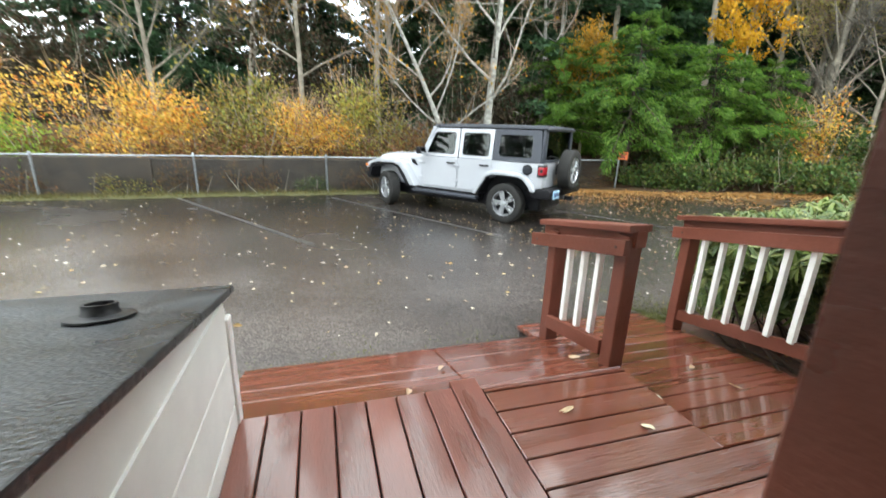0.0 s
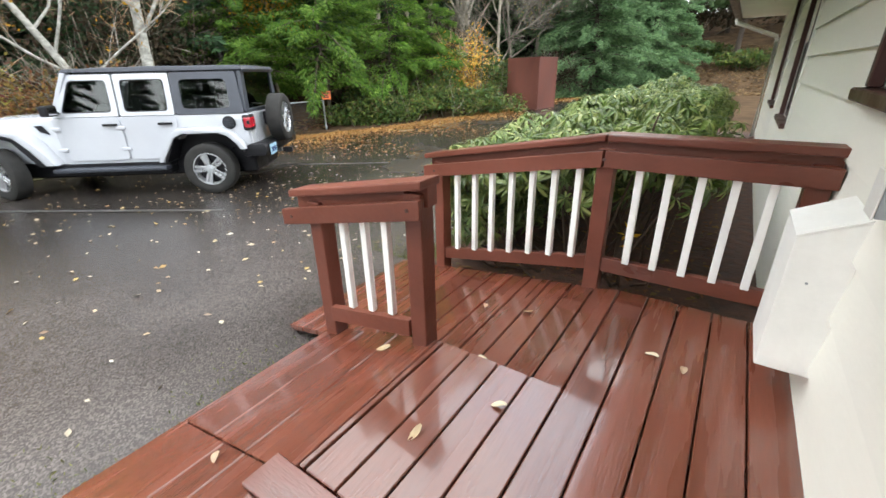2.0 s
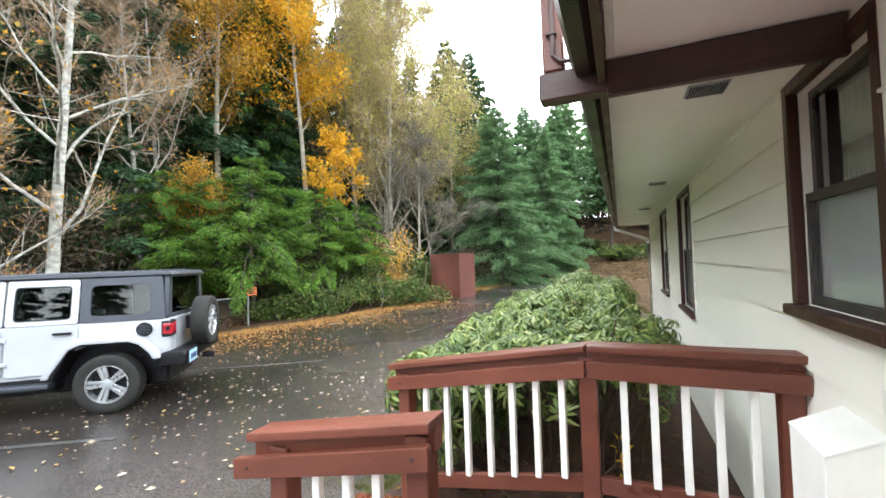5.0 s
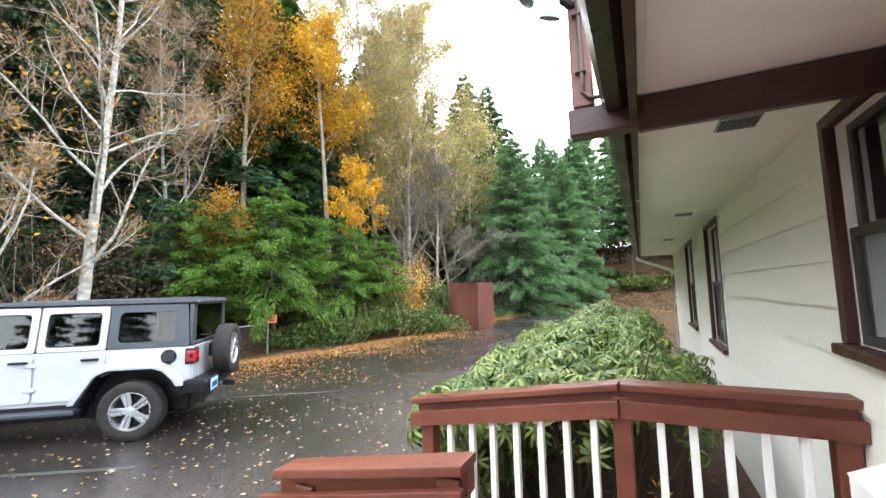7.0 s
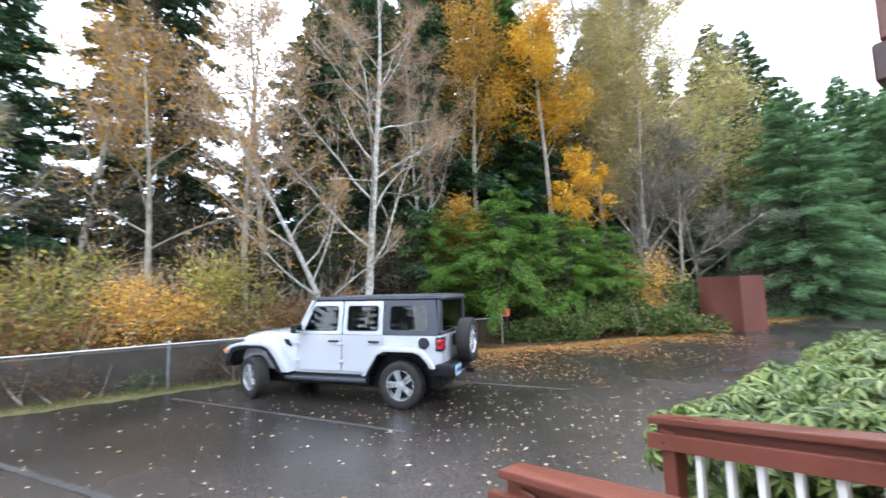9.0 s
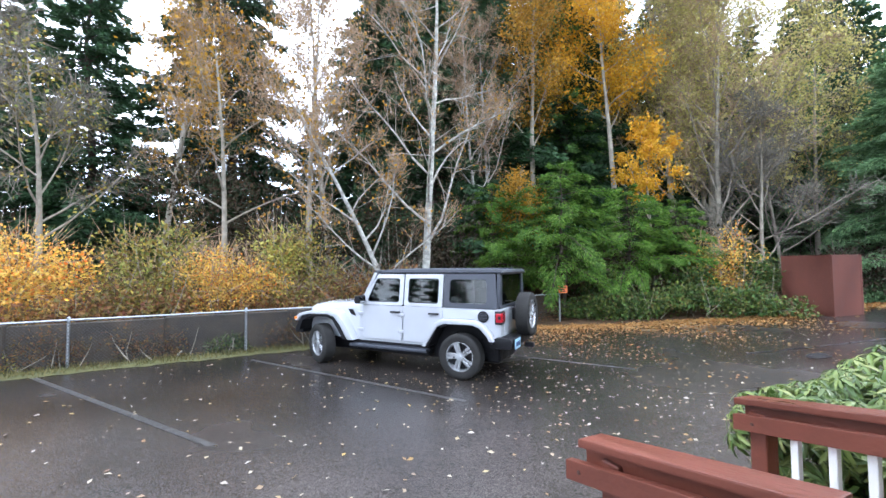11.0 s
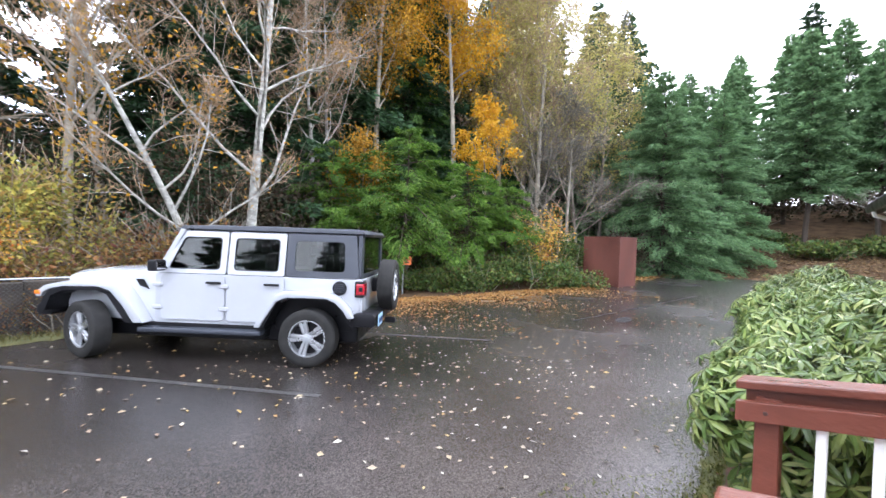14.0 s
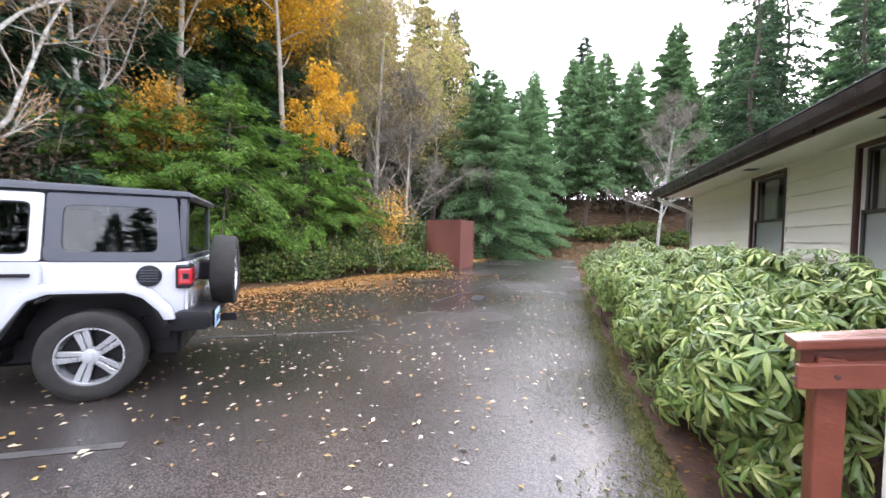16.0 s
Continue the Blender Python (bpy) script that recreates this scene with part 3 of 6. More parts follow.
# ramp
y = 0.27 + 0.145 * 5
ramp = incline(y, -0.001, 0.195)
n_ramp = 13
for i in range(n_ramp):
    plank("plank", STEP_X + 0.004, 2.60 + 0.146 * 0.144 * i, 0.1465 * i, 0.1465 * i + 0.1365, m=ramp)
for xx in (STEP_X - 0.03, 2.56):
    plank("joist", xx, xx + 0.038, 0.0, 1.2, -0.12, -0.037, m=ramp)
for xx in (-0.3, 0.3, 0.9, 1.55):
    plank("joist", xx, xx + 0.038, 0.3, 1.62, -0.18, -0.037)
plank("rim_joist", STEP_X - 0.034, STEP_X, 0.95, 1.60, -0.16, -0.037)
plank("rim_joist", 2.56, 2.60, 0.225, 0.95, -0.2, -0.037)


def railing(x, y_post, y_end, posts, cap_pts, balusters, label, cat_side):
    """posts: (y, foot, head); cap_pts: (y, z) of the cap's top; balusters: y values."""
    r = thing("railing", label, "railing", (x, posts[0][0], posts[0][1]), kind="structure")
    oy, oz = posts[0][0], posts[0][1]

    def top(yy):
        for (a, za), (b, zb) in zip(cap_pts, cap_pts[1:]):
            if min(a, b) - 1e-6 <= yy <= max(a, b) + 1e-6:
                return za + (zb - za) * (yy - a) / (b - a)
        return cap_pts[-1][1] if abs(yy - cap_pts[-1][0]) < abs(yy - cap_pts[0][0]) else cap_pts[0][1]

    for py, foot, head in posts:
        part("post", box(-0.045, 0.045, py - oy - 0.045, py - oy + 0.045, foot - oz, head - oz, 0.005), RAILRED, r)
    for (a, za), (b, zb) in zip(cap_pts, cap_pts[1:]):
        a, b, za, zb = a - oy, b - oy, za - oz, zb - oz
        part("cap", prism([(a, za - 0.038), (a, za), (b, zb), (b, zb - 0.038)], "x", -0.07, 0.07, 0.008, 2), RAILRED, r, "flat capping board")
        part("sub_rail", prism([(a, za - 0.120), (a, za - 0.034), (b, zb - 0.034), (b, zb - 0.120)], "x", -0.02, 0.045, 0.003), RAILRED, r)
    return r, top, oy, oz


def sloped_bar(name, r, oy, oz, y0, z0, y1, z1, h, x0, x1, bevel=0.004):
    return part(name, prism([(y0 - oy, z0 - oz), (y0 - oy, z0 + h - oz), (y1 - oy, z1 + h - oz), (y1 - oy, z1 - oz)], "x", x0, x1, bevel), RAILRED, r)


# long railing: level by the house, then down along the ramp and a little outwards
FLARE = pose(0, 0, 0, 0, 0, -8.3)
CAP = [(0.228, 0.875), (1.165, 0.875)]
long_rail, cap_top, oy, oz = railing(2.64, 0, 0, [(1.165, -0.20, 0.80), (0.285, -0.20, 0.80)], CAP, [], "red-brown timber railing with white balusters along the ramp", 1)
sloped_bar("rail", long_rail, oy, oz, 0.228, 0.705, 1.165, 0.705, 0.088, -0.085, -0.047)
sloped_bar("bottom_rail", long_rail, oy, oz, 0.325, 0.085, 1.12, 0.085, 0.088, -0.03, 0.01)
for by in (0.99, 0.85, 0.71, 0.57, 0.43):
    part("baluster", box(-0.046, -0.012, by - oy - 0.018, by - oy + 0.018, 0.165 - oz, 0.755 - oz, 0.003), WHITEWOOD, long_rail, "white square baluster")
down = [part("post", box(-0.045, 0.045, 2.40 - oy - 0.045, 2.40 - oy + 0.045, -0.46 - oz, 0.575 - oz, 0.005), RAILRED, long_rail)]
y0, z0, y1, z1 = 1.165 - oy, 0.875 - oz, 2.515 - oy, 0.632 - oz
down.append(part("cap", prism([(y0, z0 - 0.038), (y0, z0), (y1, z1), (y1, z1 - 0.038)], "x", -0.07, 0.07, 0.008, 2), RAILRED, long_rail, "flat capping board"))
down.append(part("sub_rail", prism([(y0, z0 - 0.120), (y0, z0 - 0.034), (y1 - 0.03, z1 - 0.028), (y1 - 0.03, z1 - 0.114)], "x", -0.02, 0.045, 0.003), RAILRED, long_rail))
down.append(sloped_bar("rail", long_rail, oy, oz, 1.165, 0.705, 2.51, 0.4562, 0.088, -0.085, -0.047))
down.append(sloped_bar("bottom_rail", long_rail, oy, oz, 1.205, 0.075, 2.355, -0.190, 0.088, -0.03, 0.01))
for by in (2.221, 2.057, 1.910, 1.754, 1.602, 1.453, 1.303):
    down.append(part("baluster", box(-0.046, -0.012, by - oy - 0.018, by - oy + 0.018, 0.130 - 0.222 * (by - 1.303) - oz, 0.875 - 0.18 * (by - 1.165) - 0.125 - oz, 0.003), WHITEWOOD, long_rail, "white square baluster"))
for o in down:
    o.matrix_basis = FLARE

# short railing on the ramp's other side
CAP2 = [(1.60, 0.800), (2.46, 0.648)]
short_rail, cap2, oy, oz = railing(1.60, 0, 0, [(1.665, -0.10, 0.735), (2.31, -0.40, 0.60)], CAP2, [], "short red-brown railing with three white balusters", -1)
sloped_bar("rail", short_rail, oy, oz, 1.60, 0.640, 2.52, 0.455, 0.085, -0.085, -0.047)
sloped_bar("bottom_rail", short_rail, oy, oz, 1.71, 0.030, 2.265, -0.075, 0.088, -0.06, -0.02)
for by in (2.115, 1.97, 1.835):
    part("baluster", box(-0.046, -0.012, by - oy - 0.018, by - oy + 0.018, 0.125 - 0.19 * (by - 1.71) - oz, 0.690 - 0.195 * (by - 1.6) - oz, 0.003), WHITEWOOD, short_rail, "white square baluster")

# bolt heads on the rails
bolt = part("bolt", lathe([(0.009, 0.0), (0.009, 0.004), (0.001, 0.005)], None, 10), BROWNTRIM, short_rail, "dark bolt head")
bolt.matrix_basis = pose(-0.0855, 1.66 - oy, 0.675 - oz, 0, -90, 0)
twin(bolt, pose(-0.0855, 2.44 - oy, 0.515 - oz, 0, -90, 0))
lo_y, lo_z = 1.165, -0.20
b2 = part("bolt", lathe([(0.009, 0.0), (0.009, 0.004), (0.001, 0.005)], None, 10), BROWNTRIM, long_rail, "dark bolt head")
b2.matrix_basis = pose(-0.0855, 1.165 - lo_y, 0.748 - lo_z, 0, -90, 0)
twin(b2, FLARE @ pose(-0.0855, 2.40 - lo_y, 0.520 - lo_z, 0, -90, 0))
twin(b2, FLARE @ pose(-0.0855, 2.52 - lo_y, 0.498 - lo_z, 0, -90, 0))

# ---- low outbuilding beside the deck ----
shed = thing("pump_house", "low white boarded outbuilding with a black felt roof", "shed", (-0.30, 0.45, -0.42))
part("wall", prism([(0.0, 0.0), (1.20, 0.0), (1.20, 0.985), (0.0, 1.20)], "x", -0.02, 0.0), WHITEWOOD, shed)
part("wall", prism([(-1.7, 0.0), (0.0, 0.0), (0.0, 0.985), (-1.7, 0.985)], "y", 1.18, 1.20), WHITEWOOD, shed)
part("wall", prism([(-1.7, 0.0), (0.0, 0.0), (0.0, 1.19), (-1.7, 1.19)], "y", 0.0, 0.02), WHITEWOOD, shed)
part("wall", prism([(0.0, 0.0), (1.20, 0.0), (1.20, 0.985), (0.0, 1.20)], "x", -1.72, -1.70), WHITEWOOD, shed)
for i in range(4):
    z0 = 0.05 + 0.235 * i
    part("board", box(0.0, 0.008, 0.004, 1.17, z0, z0 + 0.228, 0.003), WHITEWOOD, shed) if z0 < 0.7 else part("board", prism([(0.004, z0), (1.17, z0), (1.17, min(z0 + 0.228, 0.975)), (0.004, z0 + 0.228)], "x", 0.0, 0.008), WHITEWOOD, shed)
part("corner_board", box(0.0, 0.02, 1.165, 1.225, 0.30, 0.90, 0.004), WHITEWOOD, shed)
part("corner_board", box(-0.06, 0.0, 1.20, 1.225, 0.02, 0.93, 0.004), WHITEWOOD, shed)
fr = part("roof", prism([(-0.15, 1.232), (-0.15, 1.262), (1.285, 1.000), (1.285, 0.970)], "x", -1.78, 0.03, 0.006), ASPHALT_SHINGLE, shed, "black rolled roofing felt")
sl = math.degrees(math.atan(-0.1826))
pm = pose(-0.24, 0.86, 1.0815, sl, 0, 0)
vent = part("vent_pipe", lathe([(0.085, 0.0), (0.085, 0.006), (0.05, 0.012), (0.044, 0.025), (0.044, 0.042), (0.036, 0.042), (0.035, 0.014), (0.001, 0.014)], pm, 24), BLACKPLASTIC, shed, "black vent pipe with a flashing collar", True)

# ---- car ----
CARPAINT = mat("white_car_paint", (0.40, 0.415, 0.445), 0.22, 0, 0.05, 2.0, 30, 0.0, coat=0.8, rvar=0.06)
HARDTOP = mat("grey_hardtop_plastic", (0.036, 0.041, 0.054), 0.42, 0, 0.2, 5, 200, 0.08)
TRIMBLACK = mat("black_car_trim", (0.010, 0.010, 0.012), 0.42, 0, 0.25, 6, 120, 0.08, spec=0.2)
TYRE = mat("worn_tyre_rubber", (0.016, 0.016, 0.017), 0.75, 0, 0.3, 8, 60, 0.2, tint=(0.034, 0.033, 0.031), spec=0.2)
ALLOY = mat("silver_alloy", (0.40, 0.41, 0.43), 0.3, 0.75, 0.15, 6, 60, 0.03)
CHROME = mat("polished_metal", (0.7, 0.7, 0.72), 0.12, 1.0, 0.1, 5, 50, 0.0)
REDLENS = mat("red_lamp_lens", (0.32, 0.01, 0.02), 0.12, 0, 0.2, 8, 60, 0.02, coat=0.6)
AMBERLENS = mat("amber_lamp_lens", (0.65, 0.17, 0.02), 0.15, 0, 0.2, 8, 60, 0.02, coat=0.6)
PLATE = mat("pale_blue_number_plate", (0.30, 0.48, 0.62), 0.4, 0, 0.2, 10, 60, 0.02)
PLATEINK = mat("dark_blue_plate_ink", (0.03, 0.06, 0.16), 0.45, 0, 0.1, 10, 60, 0)
SEATCLOTH = mat("black_seat_cloth", (0.02, 0.02, 0.022), 0.8, 0, 0.2, 8, 60, 0.1)

car = thing("car", "white four-door off-road car with a grey hardtop, parked on wet asphalt", "car", (4.10, 7.63, land(4.1, 7.63)), 128.2)


def flank(z, side=1, out=0.0):
    """The body side's distance from the middle at a height."""
    return side * ((0.775 if z < 1.16 else 0.775 - 0.13 * (z - 1.16)) + out)


def rounded(corners, r, k=3):
    """A polygon with its corners rounded, k + 1 points a corner."""
    out = []
    n = len(corners)
    for i in range(n):
        p, a, b = Vector(corners[i]), Vector(corners[i - 1]), Vector(corners[(i + 1) % n])
        da, db = (a - p), (b - p)
        ra, rb = min(r, da.length * 0.45), min(r, db.length * 0.45)
        s, e = p + da.normalized() * ra, p + db.normalized() * rb
        for j in range(k + 1):
            u = j / k
            out.append(tuple(s * (1 - u) ** 2 + p * 2 * u * (1 - u) + e * u ** 2))
    return out


def side_ring(name, outer, inner, side, material, parent, depth=0.035, ro=0.03, ri=0.06, out=0.0, label=""):
    bm = bmesh.new()
    O, I = rounded(outer, ro), rounded(inner, ri)
    n = len(O)
    rows = []
    for pts, d in ((I, depth), (I, 0), (O, 0), (O, depth)):
        rows.append([bm.verts.new((x, flank(z, side, out - d), z)) for x, z in pts])
    for a, b in zip(rows, rows[1:] + rows[:1]):
        for i in range(n):
            bm.faces.new((a[i], a[(i + 1) % n], b[(i + 1) % n], b[i]))
    bmesh.ops.recalc_face_normals(bm, faces=bm.faces)
    return part(name, bm, material, parent, label)


def side_panel(name, outline, side, material, parent, depth=0.03, out=0.0, r=0.03, bevel=0.006, label=""):
    bm = bmesh.new()
    pts = rounded(outline, r) if r else outline
    a = [bm.verts.new((x, flank(z, side, out), z)) for x, z in pts]
    b = [bm.verts.new((x, flank(z, side, out - depth), z)) for x, z in pts]
    bm.faces.new(a)
    bm.faces.new(b[::-1])
    n = len(pts)
    for i in range(n):
        bm.faces.new((a[i], b[i], b[(i + 1) % n], a[(i + 1) % n]))
    bmesh.ops.recalc_face_normals(bm, faces=bm.faces)
    if bevel:
        bmesh.ops.bevel(bm, geom=[e for e in bm.edges if e.calc_face_angle(0) > 1.0], offset=bevel, segments=2, affect="EDGES")
    return part(name, bm, material, parent, label, True)


# tub with the rear arches cut out
tub_outline = [(-0.64, 0.62), (-0.66, 1.16), (2.12, 1.16), (2.12, 0.48), (0.62, 0.48)] + [(0.56, 0.55), (0.45, 0.78), (0.30, 0.90), (-0.25, 0.90), (-0.40, 0.82), (-0.52, 0.62)]
part("body", prism(tub_outline, "y", -0.765, 0.765, 0.02), CARPAINT, car, "", True)
# hood and nose, narrowing to the front
bm = bmesh.new()
secs = []
for x, w, zt, zb in ((2.10, 0.74, 1.205, 0.5), (2.5, 0.70, 1.19, 0.5), (3.0, 0.65, 1.165, 0.52), (3.35, 0.62, 1.13, 0.55), (3.47, 0.60, 1.09, 0.58), (3.50, 0.57, 1.02, 0.6)):
    secs.append([bm.verts.new((x, y, z)) for y, z in ((-w, zb), (-w, zt - 0.09), (-w + 0.03, zt - 0.035), (-w + 0.12, zt), (-0.25, zt + 0.02), (0.25, zt + 0.02), (w - 0.12, zt), (w - 0.03, zt - 0.035), (w, zt - 0.09), (w, zb))])
for a, b in zip(secs, secs[1:]):
    for i in range(9):
        bm.faces.new((a[i], a[i + 1], b[i + 1], b[i]))
    bm.faces.new((a[9], a[0], b[0], b[9]))
bm.faces.new(secs[0][::-1])
bm.faces.new(secs[-1])
bmesh.ops.recalc_face_normals(bm, faces=bm.faces)
part("hood", bm, CARPAINT, car, "", True)
grille = part("grille", box(3.50, 3.54, -0.50, 0.50, 0.66, 1.02, 0.01), CARPAINT, car)
for i in range(7):
    part("slot", box(3.541, 3.548, -0.40 + 0.115 * i, -0.34 + 0.115 * i, 0.72, 0.97, 0.004), TRIMBLACK, grille)
for s in (-1, 1):
    # doors, their window frames, panes, handles and hinges
    fd = side_panel("front_door", [(1.16, 0.54), (1.16, 1.155), (2.03, 1.155), (2.03, 0.54)], s, CARPAINT, car, 0.02, 0.013, 0.07)
    rd = side_panel("rear_door", [(0.62, 0.54), (0.36, 0.98), (0.36, 1.155), (1.135, 1.155), (1.135, 0.54)], s, CARPAINT, car, 0.02, 0.013, 0.05)
    side_ring("window_frame", [(1.16, 1.165), (1.16, 1.785), (1.80, 1.785), (2.07, 1.165)], [(1.24, 1.225), (1.24, 1.70), (1.76, 1.70), (1.95, 1.225)], s, CARPAINT, fd)
    side_ring("window_frame", [(0.37, 1.165), (0.37, 1.785), (1.135, 1.785), (1.135, 1.165)], [(0.45, 1.225), (0.45, 1.70), (1.06, 1.70), (1.06, 1.225)], s, CARPAINT, rd)
    for door_part, outl in ((fd, [(1.235, 1.22), (1.235, 1.705), (1.765, 1.705), (1.955, 1.22)]), (rd, [(0.445, 1.22), (0.445, 1.705), (1.065, 1.705), (1.065, 1.22)])):
        side_panel("pane", outl, s, TINTED, door_part, 0.004, -0.016, 0.06, 0)
        side_ring("window_seal", outl, [(x + (0.02 if x < (outl[0][0] + outl[3][0]) / 2 else -0.02), z + (0.02 if z < 1.4 else -0.02)) for x, z in outl], s, TRIMBLACK, door_part, 0.01, 0.06, 0.05, -0.008)
    for dpt, hx in ((fd, 1.20), (rd, 0.42)):
        hy = flank(1.03, s, 0.022)
        part("handle", box(hx, hx + 0.20, min(hy, hy + s * 0.03), max(hy, hy + s * 0.03), 1.035, 1.065, 0.008, 2), TRIMBLACK, dpt, "black door handle")
    for dpt, hx in ((fd, 2.0), (rd, 1.10)):
        for hz in (0.68, 0.98):
            hy = flank(1.0, s, 0.018)
            part("hinge", box(hx, hx + 0.13, min(hy, hy + s * 0.016), max(hy, hy + s * 0.016), hz, hz + 0.05, 0.006), CARPAINT, dpt)
    # hardtop quarter with its long window
    qt = side_ring("hardtop_quarter", [(-0.63, 1.165), (-0.57, 1.80), (0.35, 1.80), (0.35, 1.165)], [(-0.44, 1.25), (-0.42, 1.685), (0.24, 1.685), (0.24, 1.25)], s, HARDTOP, car, 0.05, 0.05, 0.07, 0.004, "grey textured hardtop")
    side_panel("pane", [(-0.445, 1.245), (-0.425, 1.69), (0.245, 1.69), (0.245, 1.245)], s, TINTED, qt, 0.004, -0.008, 0.06, 0)
    # rear flare
    ys = sorted((flank(1, s, -0.02), flank(1, s, 0.15)))
    flare_o = [(-0.60, 0.66), (-0.545, 0.78), (-0.40, 0.93), (-0.27, 0.985), (0.31, 0.985), (0.45, 0.92), (0.66, 0.58), (0.70, 0.50)]
    flare_i = [(0.62, 0.50), (0.585, 0.57), (0.40, 0.85), (0.27, 0.905), (-0.24, 0.905), (-0.36, 0.86), (-0.48, 0.74), (-0.52, 0.66)]
    part("rear_fender", prism(flare_o + flare_i, "y", *ys, 0.018), CARPAINT, car, "", True)
    ys2 = sorted((flank(1, s, -0.35), flank(1, s, -0.02)))
    part("wheel_arch_liner", prism([(-0.56, 0.62), (-0.42, 0.89), (-0.26, 0.915), (0.29, 0.915), (0.43, 0.87), (0.63, 0.50), (0.585, 0.50), (0.40, 0.84), (0.27, 0.885), (-0.24, 0.885), (-0.38, 0.84), (-0.52, 0.62)], "y", *sorted((s * 0.45, s * 0.90))), TRIMBLACK, car)
    # front fender: flat top drooping to the front, black underneath
    yf = sorted((s * 0.60, s * 0.925))
    ff_o = [(2.16, 0.50), (2.36, 0.80), (2.52, 0.985), (2.75, 1.035), (3.26, 1.01), (3.50, 0.955), (3.61, 0.87), (3.62, 0.80)]
    ff_i = [(3.55, 0.80), (3.52, 0.86), (3.44, 0.905), (3.24, 0.945), (2.78, 0.955), (2.62, 0.91), (2.46, 0.74), (2.30, 0.50)]
    fender = part("front_fender", prism(ff_o + ff_i, "y", *yf, 0.018), CARPAINT, car, "", True)
    part("wheel_arch_liner", prism([(2.32, 0.50), (2.47, 0.74), (2.63, 0.90), (2.79, 0.945), (3.24, 0.935), (3.43, 0.90), (3.52, 0.80), (3.58, 0.62), (3.50, 0.62), (3.42, 0.82), (3.24, 0.90), (2.80, 0.91), (2.66, 0.86), (2.40, 0.50)], "y", *sorted((s * 0.50, s * 0.918))), TRIMBLACK, car)
    part("marker_lamp", box(3.55, 3.63, *sorted((s * 0.80, s * 0.93)), 0.83, 0.885, 0.01, 2), AMBERLENS, fender, "amber side lamp")
    part("fender_vent", prism([(2.22, 0.93), (2.30, 1.06), (2.40, 1.06), (2.34, 0.97)], "y", *sorted((s * 0.735, s * 0.752))), TRIMBLACK, car)
    part("side_step", box(0.62, 2.26, *sorted((s * 0.74, s * 0.90)), 0.385, 0.445, 0.02, 2), HARDTOP, car, "grey side step")
    part("sill", box(0.62, 2.2, *sorted((s * 0.55, s * 0.77)), 0.42, 0.50, 0.01), TRIMBLACK, car)
    # tail lamp wrapping the corner
    lamp = part("tail_lamp", box(-0.70, -0.58, *sorted((s * 0.60, s * 0.80)), 0.92, 1.135, 0.02, 2), TRIMBLACK, car, "red tail lamp in a black surround")
    part("lens", box(-0.71, -0.60, *sorted((s * 0.625, s * 0.808)), 0.955, 1.105, 0.018, 2), REDLENS, lamp, "red lens")
    part("lens_core", box(-0.695, -0.635, *sorted((s * 0.68, s * 0.812)), 1.0, 1.065, 0.01), TRIMBLACK, lamp)
    # mirror
    mir = part("mirror", box(1.90, 2.02, *sorted((s * 0.86, s * 1.06)), 1.20, 1.36, 0.03, 3), TRIMBLACK, car, "black door mirror")
    part("mirror_arm", box(1.95, 2.0, *sorted((s * 0.77, s * 0.88)), 1.215, 1.25, 0.008), TRIMBLACK, mir)
    part("mirror_glass", box(1.893, 1.899, *sorted((s * 0.885, s * 1.04)), 1.225, 1.335, 0.0), CHROME, mir, "mirror glass")
# fuel cap on the driver's flank
fc = part("fuel_cap", lathe([(0.095, 0.0), (0.095, 0.010), (0.08, 0.016), (0.001, 0.016)], pose(-0.38, flank(1.0, 1, 0.0), 1.035, -90, 0, 0), 28), TRIMBLACK, car, "round black fuel cap", True)
for i in range(5):
    part("rib", box(-0.45, -0.31, flank(1, 1, 0.016), flank(1, 1, 0.021), 0.985 + 0.024 * i, 0.993 + 0.024 * i, 0), HARDTOP, fc)
# roof, rear face, windscreen
part("roof_panel", prism(rounded([(-0.70, 1.79), (-0.70, 1.80), (-0.66, 1.865), (0.6, 1.885), (1.80, 1.865), (1.86, 1.80), (1.86, 1.79)], 0.02), "y", -0.70, 0.70, 0.025), HARDTOP, car, "grey hardtop roof", True)
for gy in (-0.40, 0.0, 0.40):
    part("roof_rib", box(-0.55, 1.6, gy - 0.02, gy + 0.02, 1.866, 1.886, 0.006), HARDTOP, car)
hatch = part("hatch", box(-0.655, -0.60, -0.73, 0.73, 1.165, 1.22, 0.01), HARDTOP, car)
part("hatch_post", prism([(0.60, 1.2), (0.745, 1.2), (0.69, 1.80), (0.58, 1.80)], "x", -0.65, -0.60), HARDTOP, hatch)
part("hatch_post", prism([(-0.60, 1.2), (-0.745, 1.2), (-0.69, 1.80), (-0.58, 1.80)], "x", -0.65, -0.60), HARDTOP, hatch)
part("pane", box(-0.634, -0.628, -0.62, 0.62, 1.20, 1.79, 0), TINTED, hatch)
part("wiper", tube([(-0.665, 0.05, 1.26), (-0.675, 0.3, 1.28), (-0.665, 0.5, 1.30)], 0.010), TRIMBLACK, hatch)
tg = part("tailgate", box(-0.675, -0.66, -0.56, 0.56, 0.63, 1.15, 0.006), CARPAINT, car)
for hz in (0.74, 1.02):
    part("hinge", box(-0.70, -0.676, -0.60, -0.40, hz, hz + 0.06, 0.006), CARPAINT, tg)
for s in (-1, 1):
    part("rear_corner", box(-0.672, -0.645, *sorted((s * 0.565, s * 0.762)), 0.72, 1.152, 0.010, 2), CARPAINT, car)
ws = part("windscreen_frame", prism([(1.74, 1.80), (1.80, 1.815), (2.13, 1.20), (2.06, 1.17)], "y", 0.66, 0.735, 0.01), CARPAINT, car)
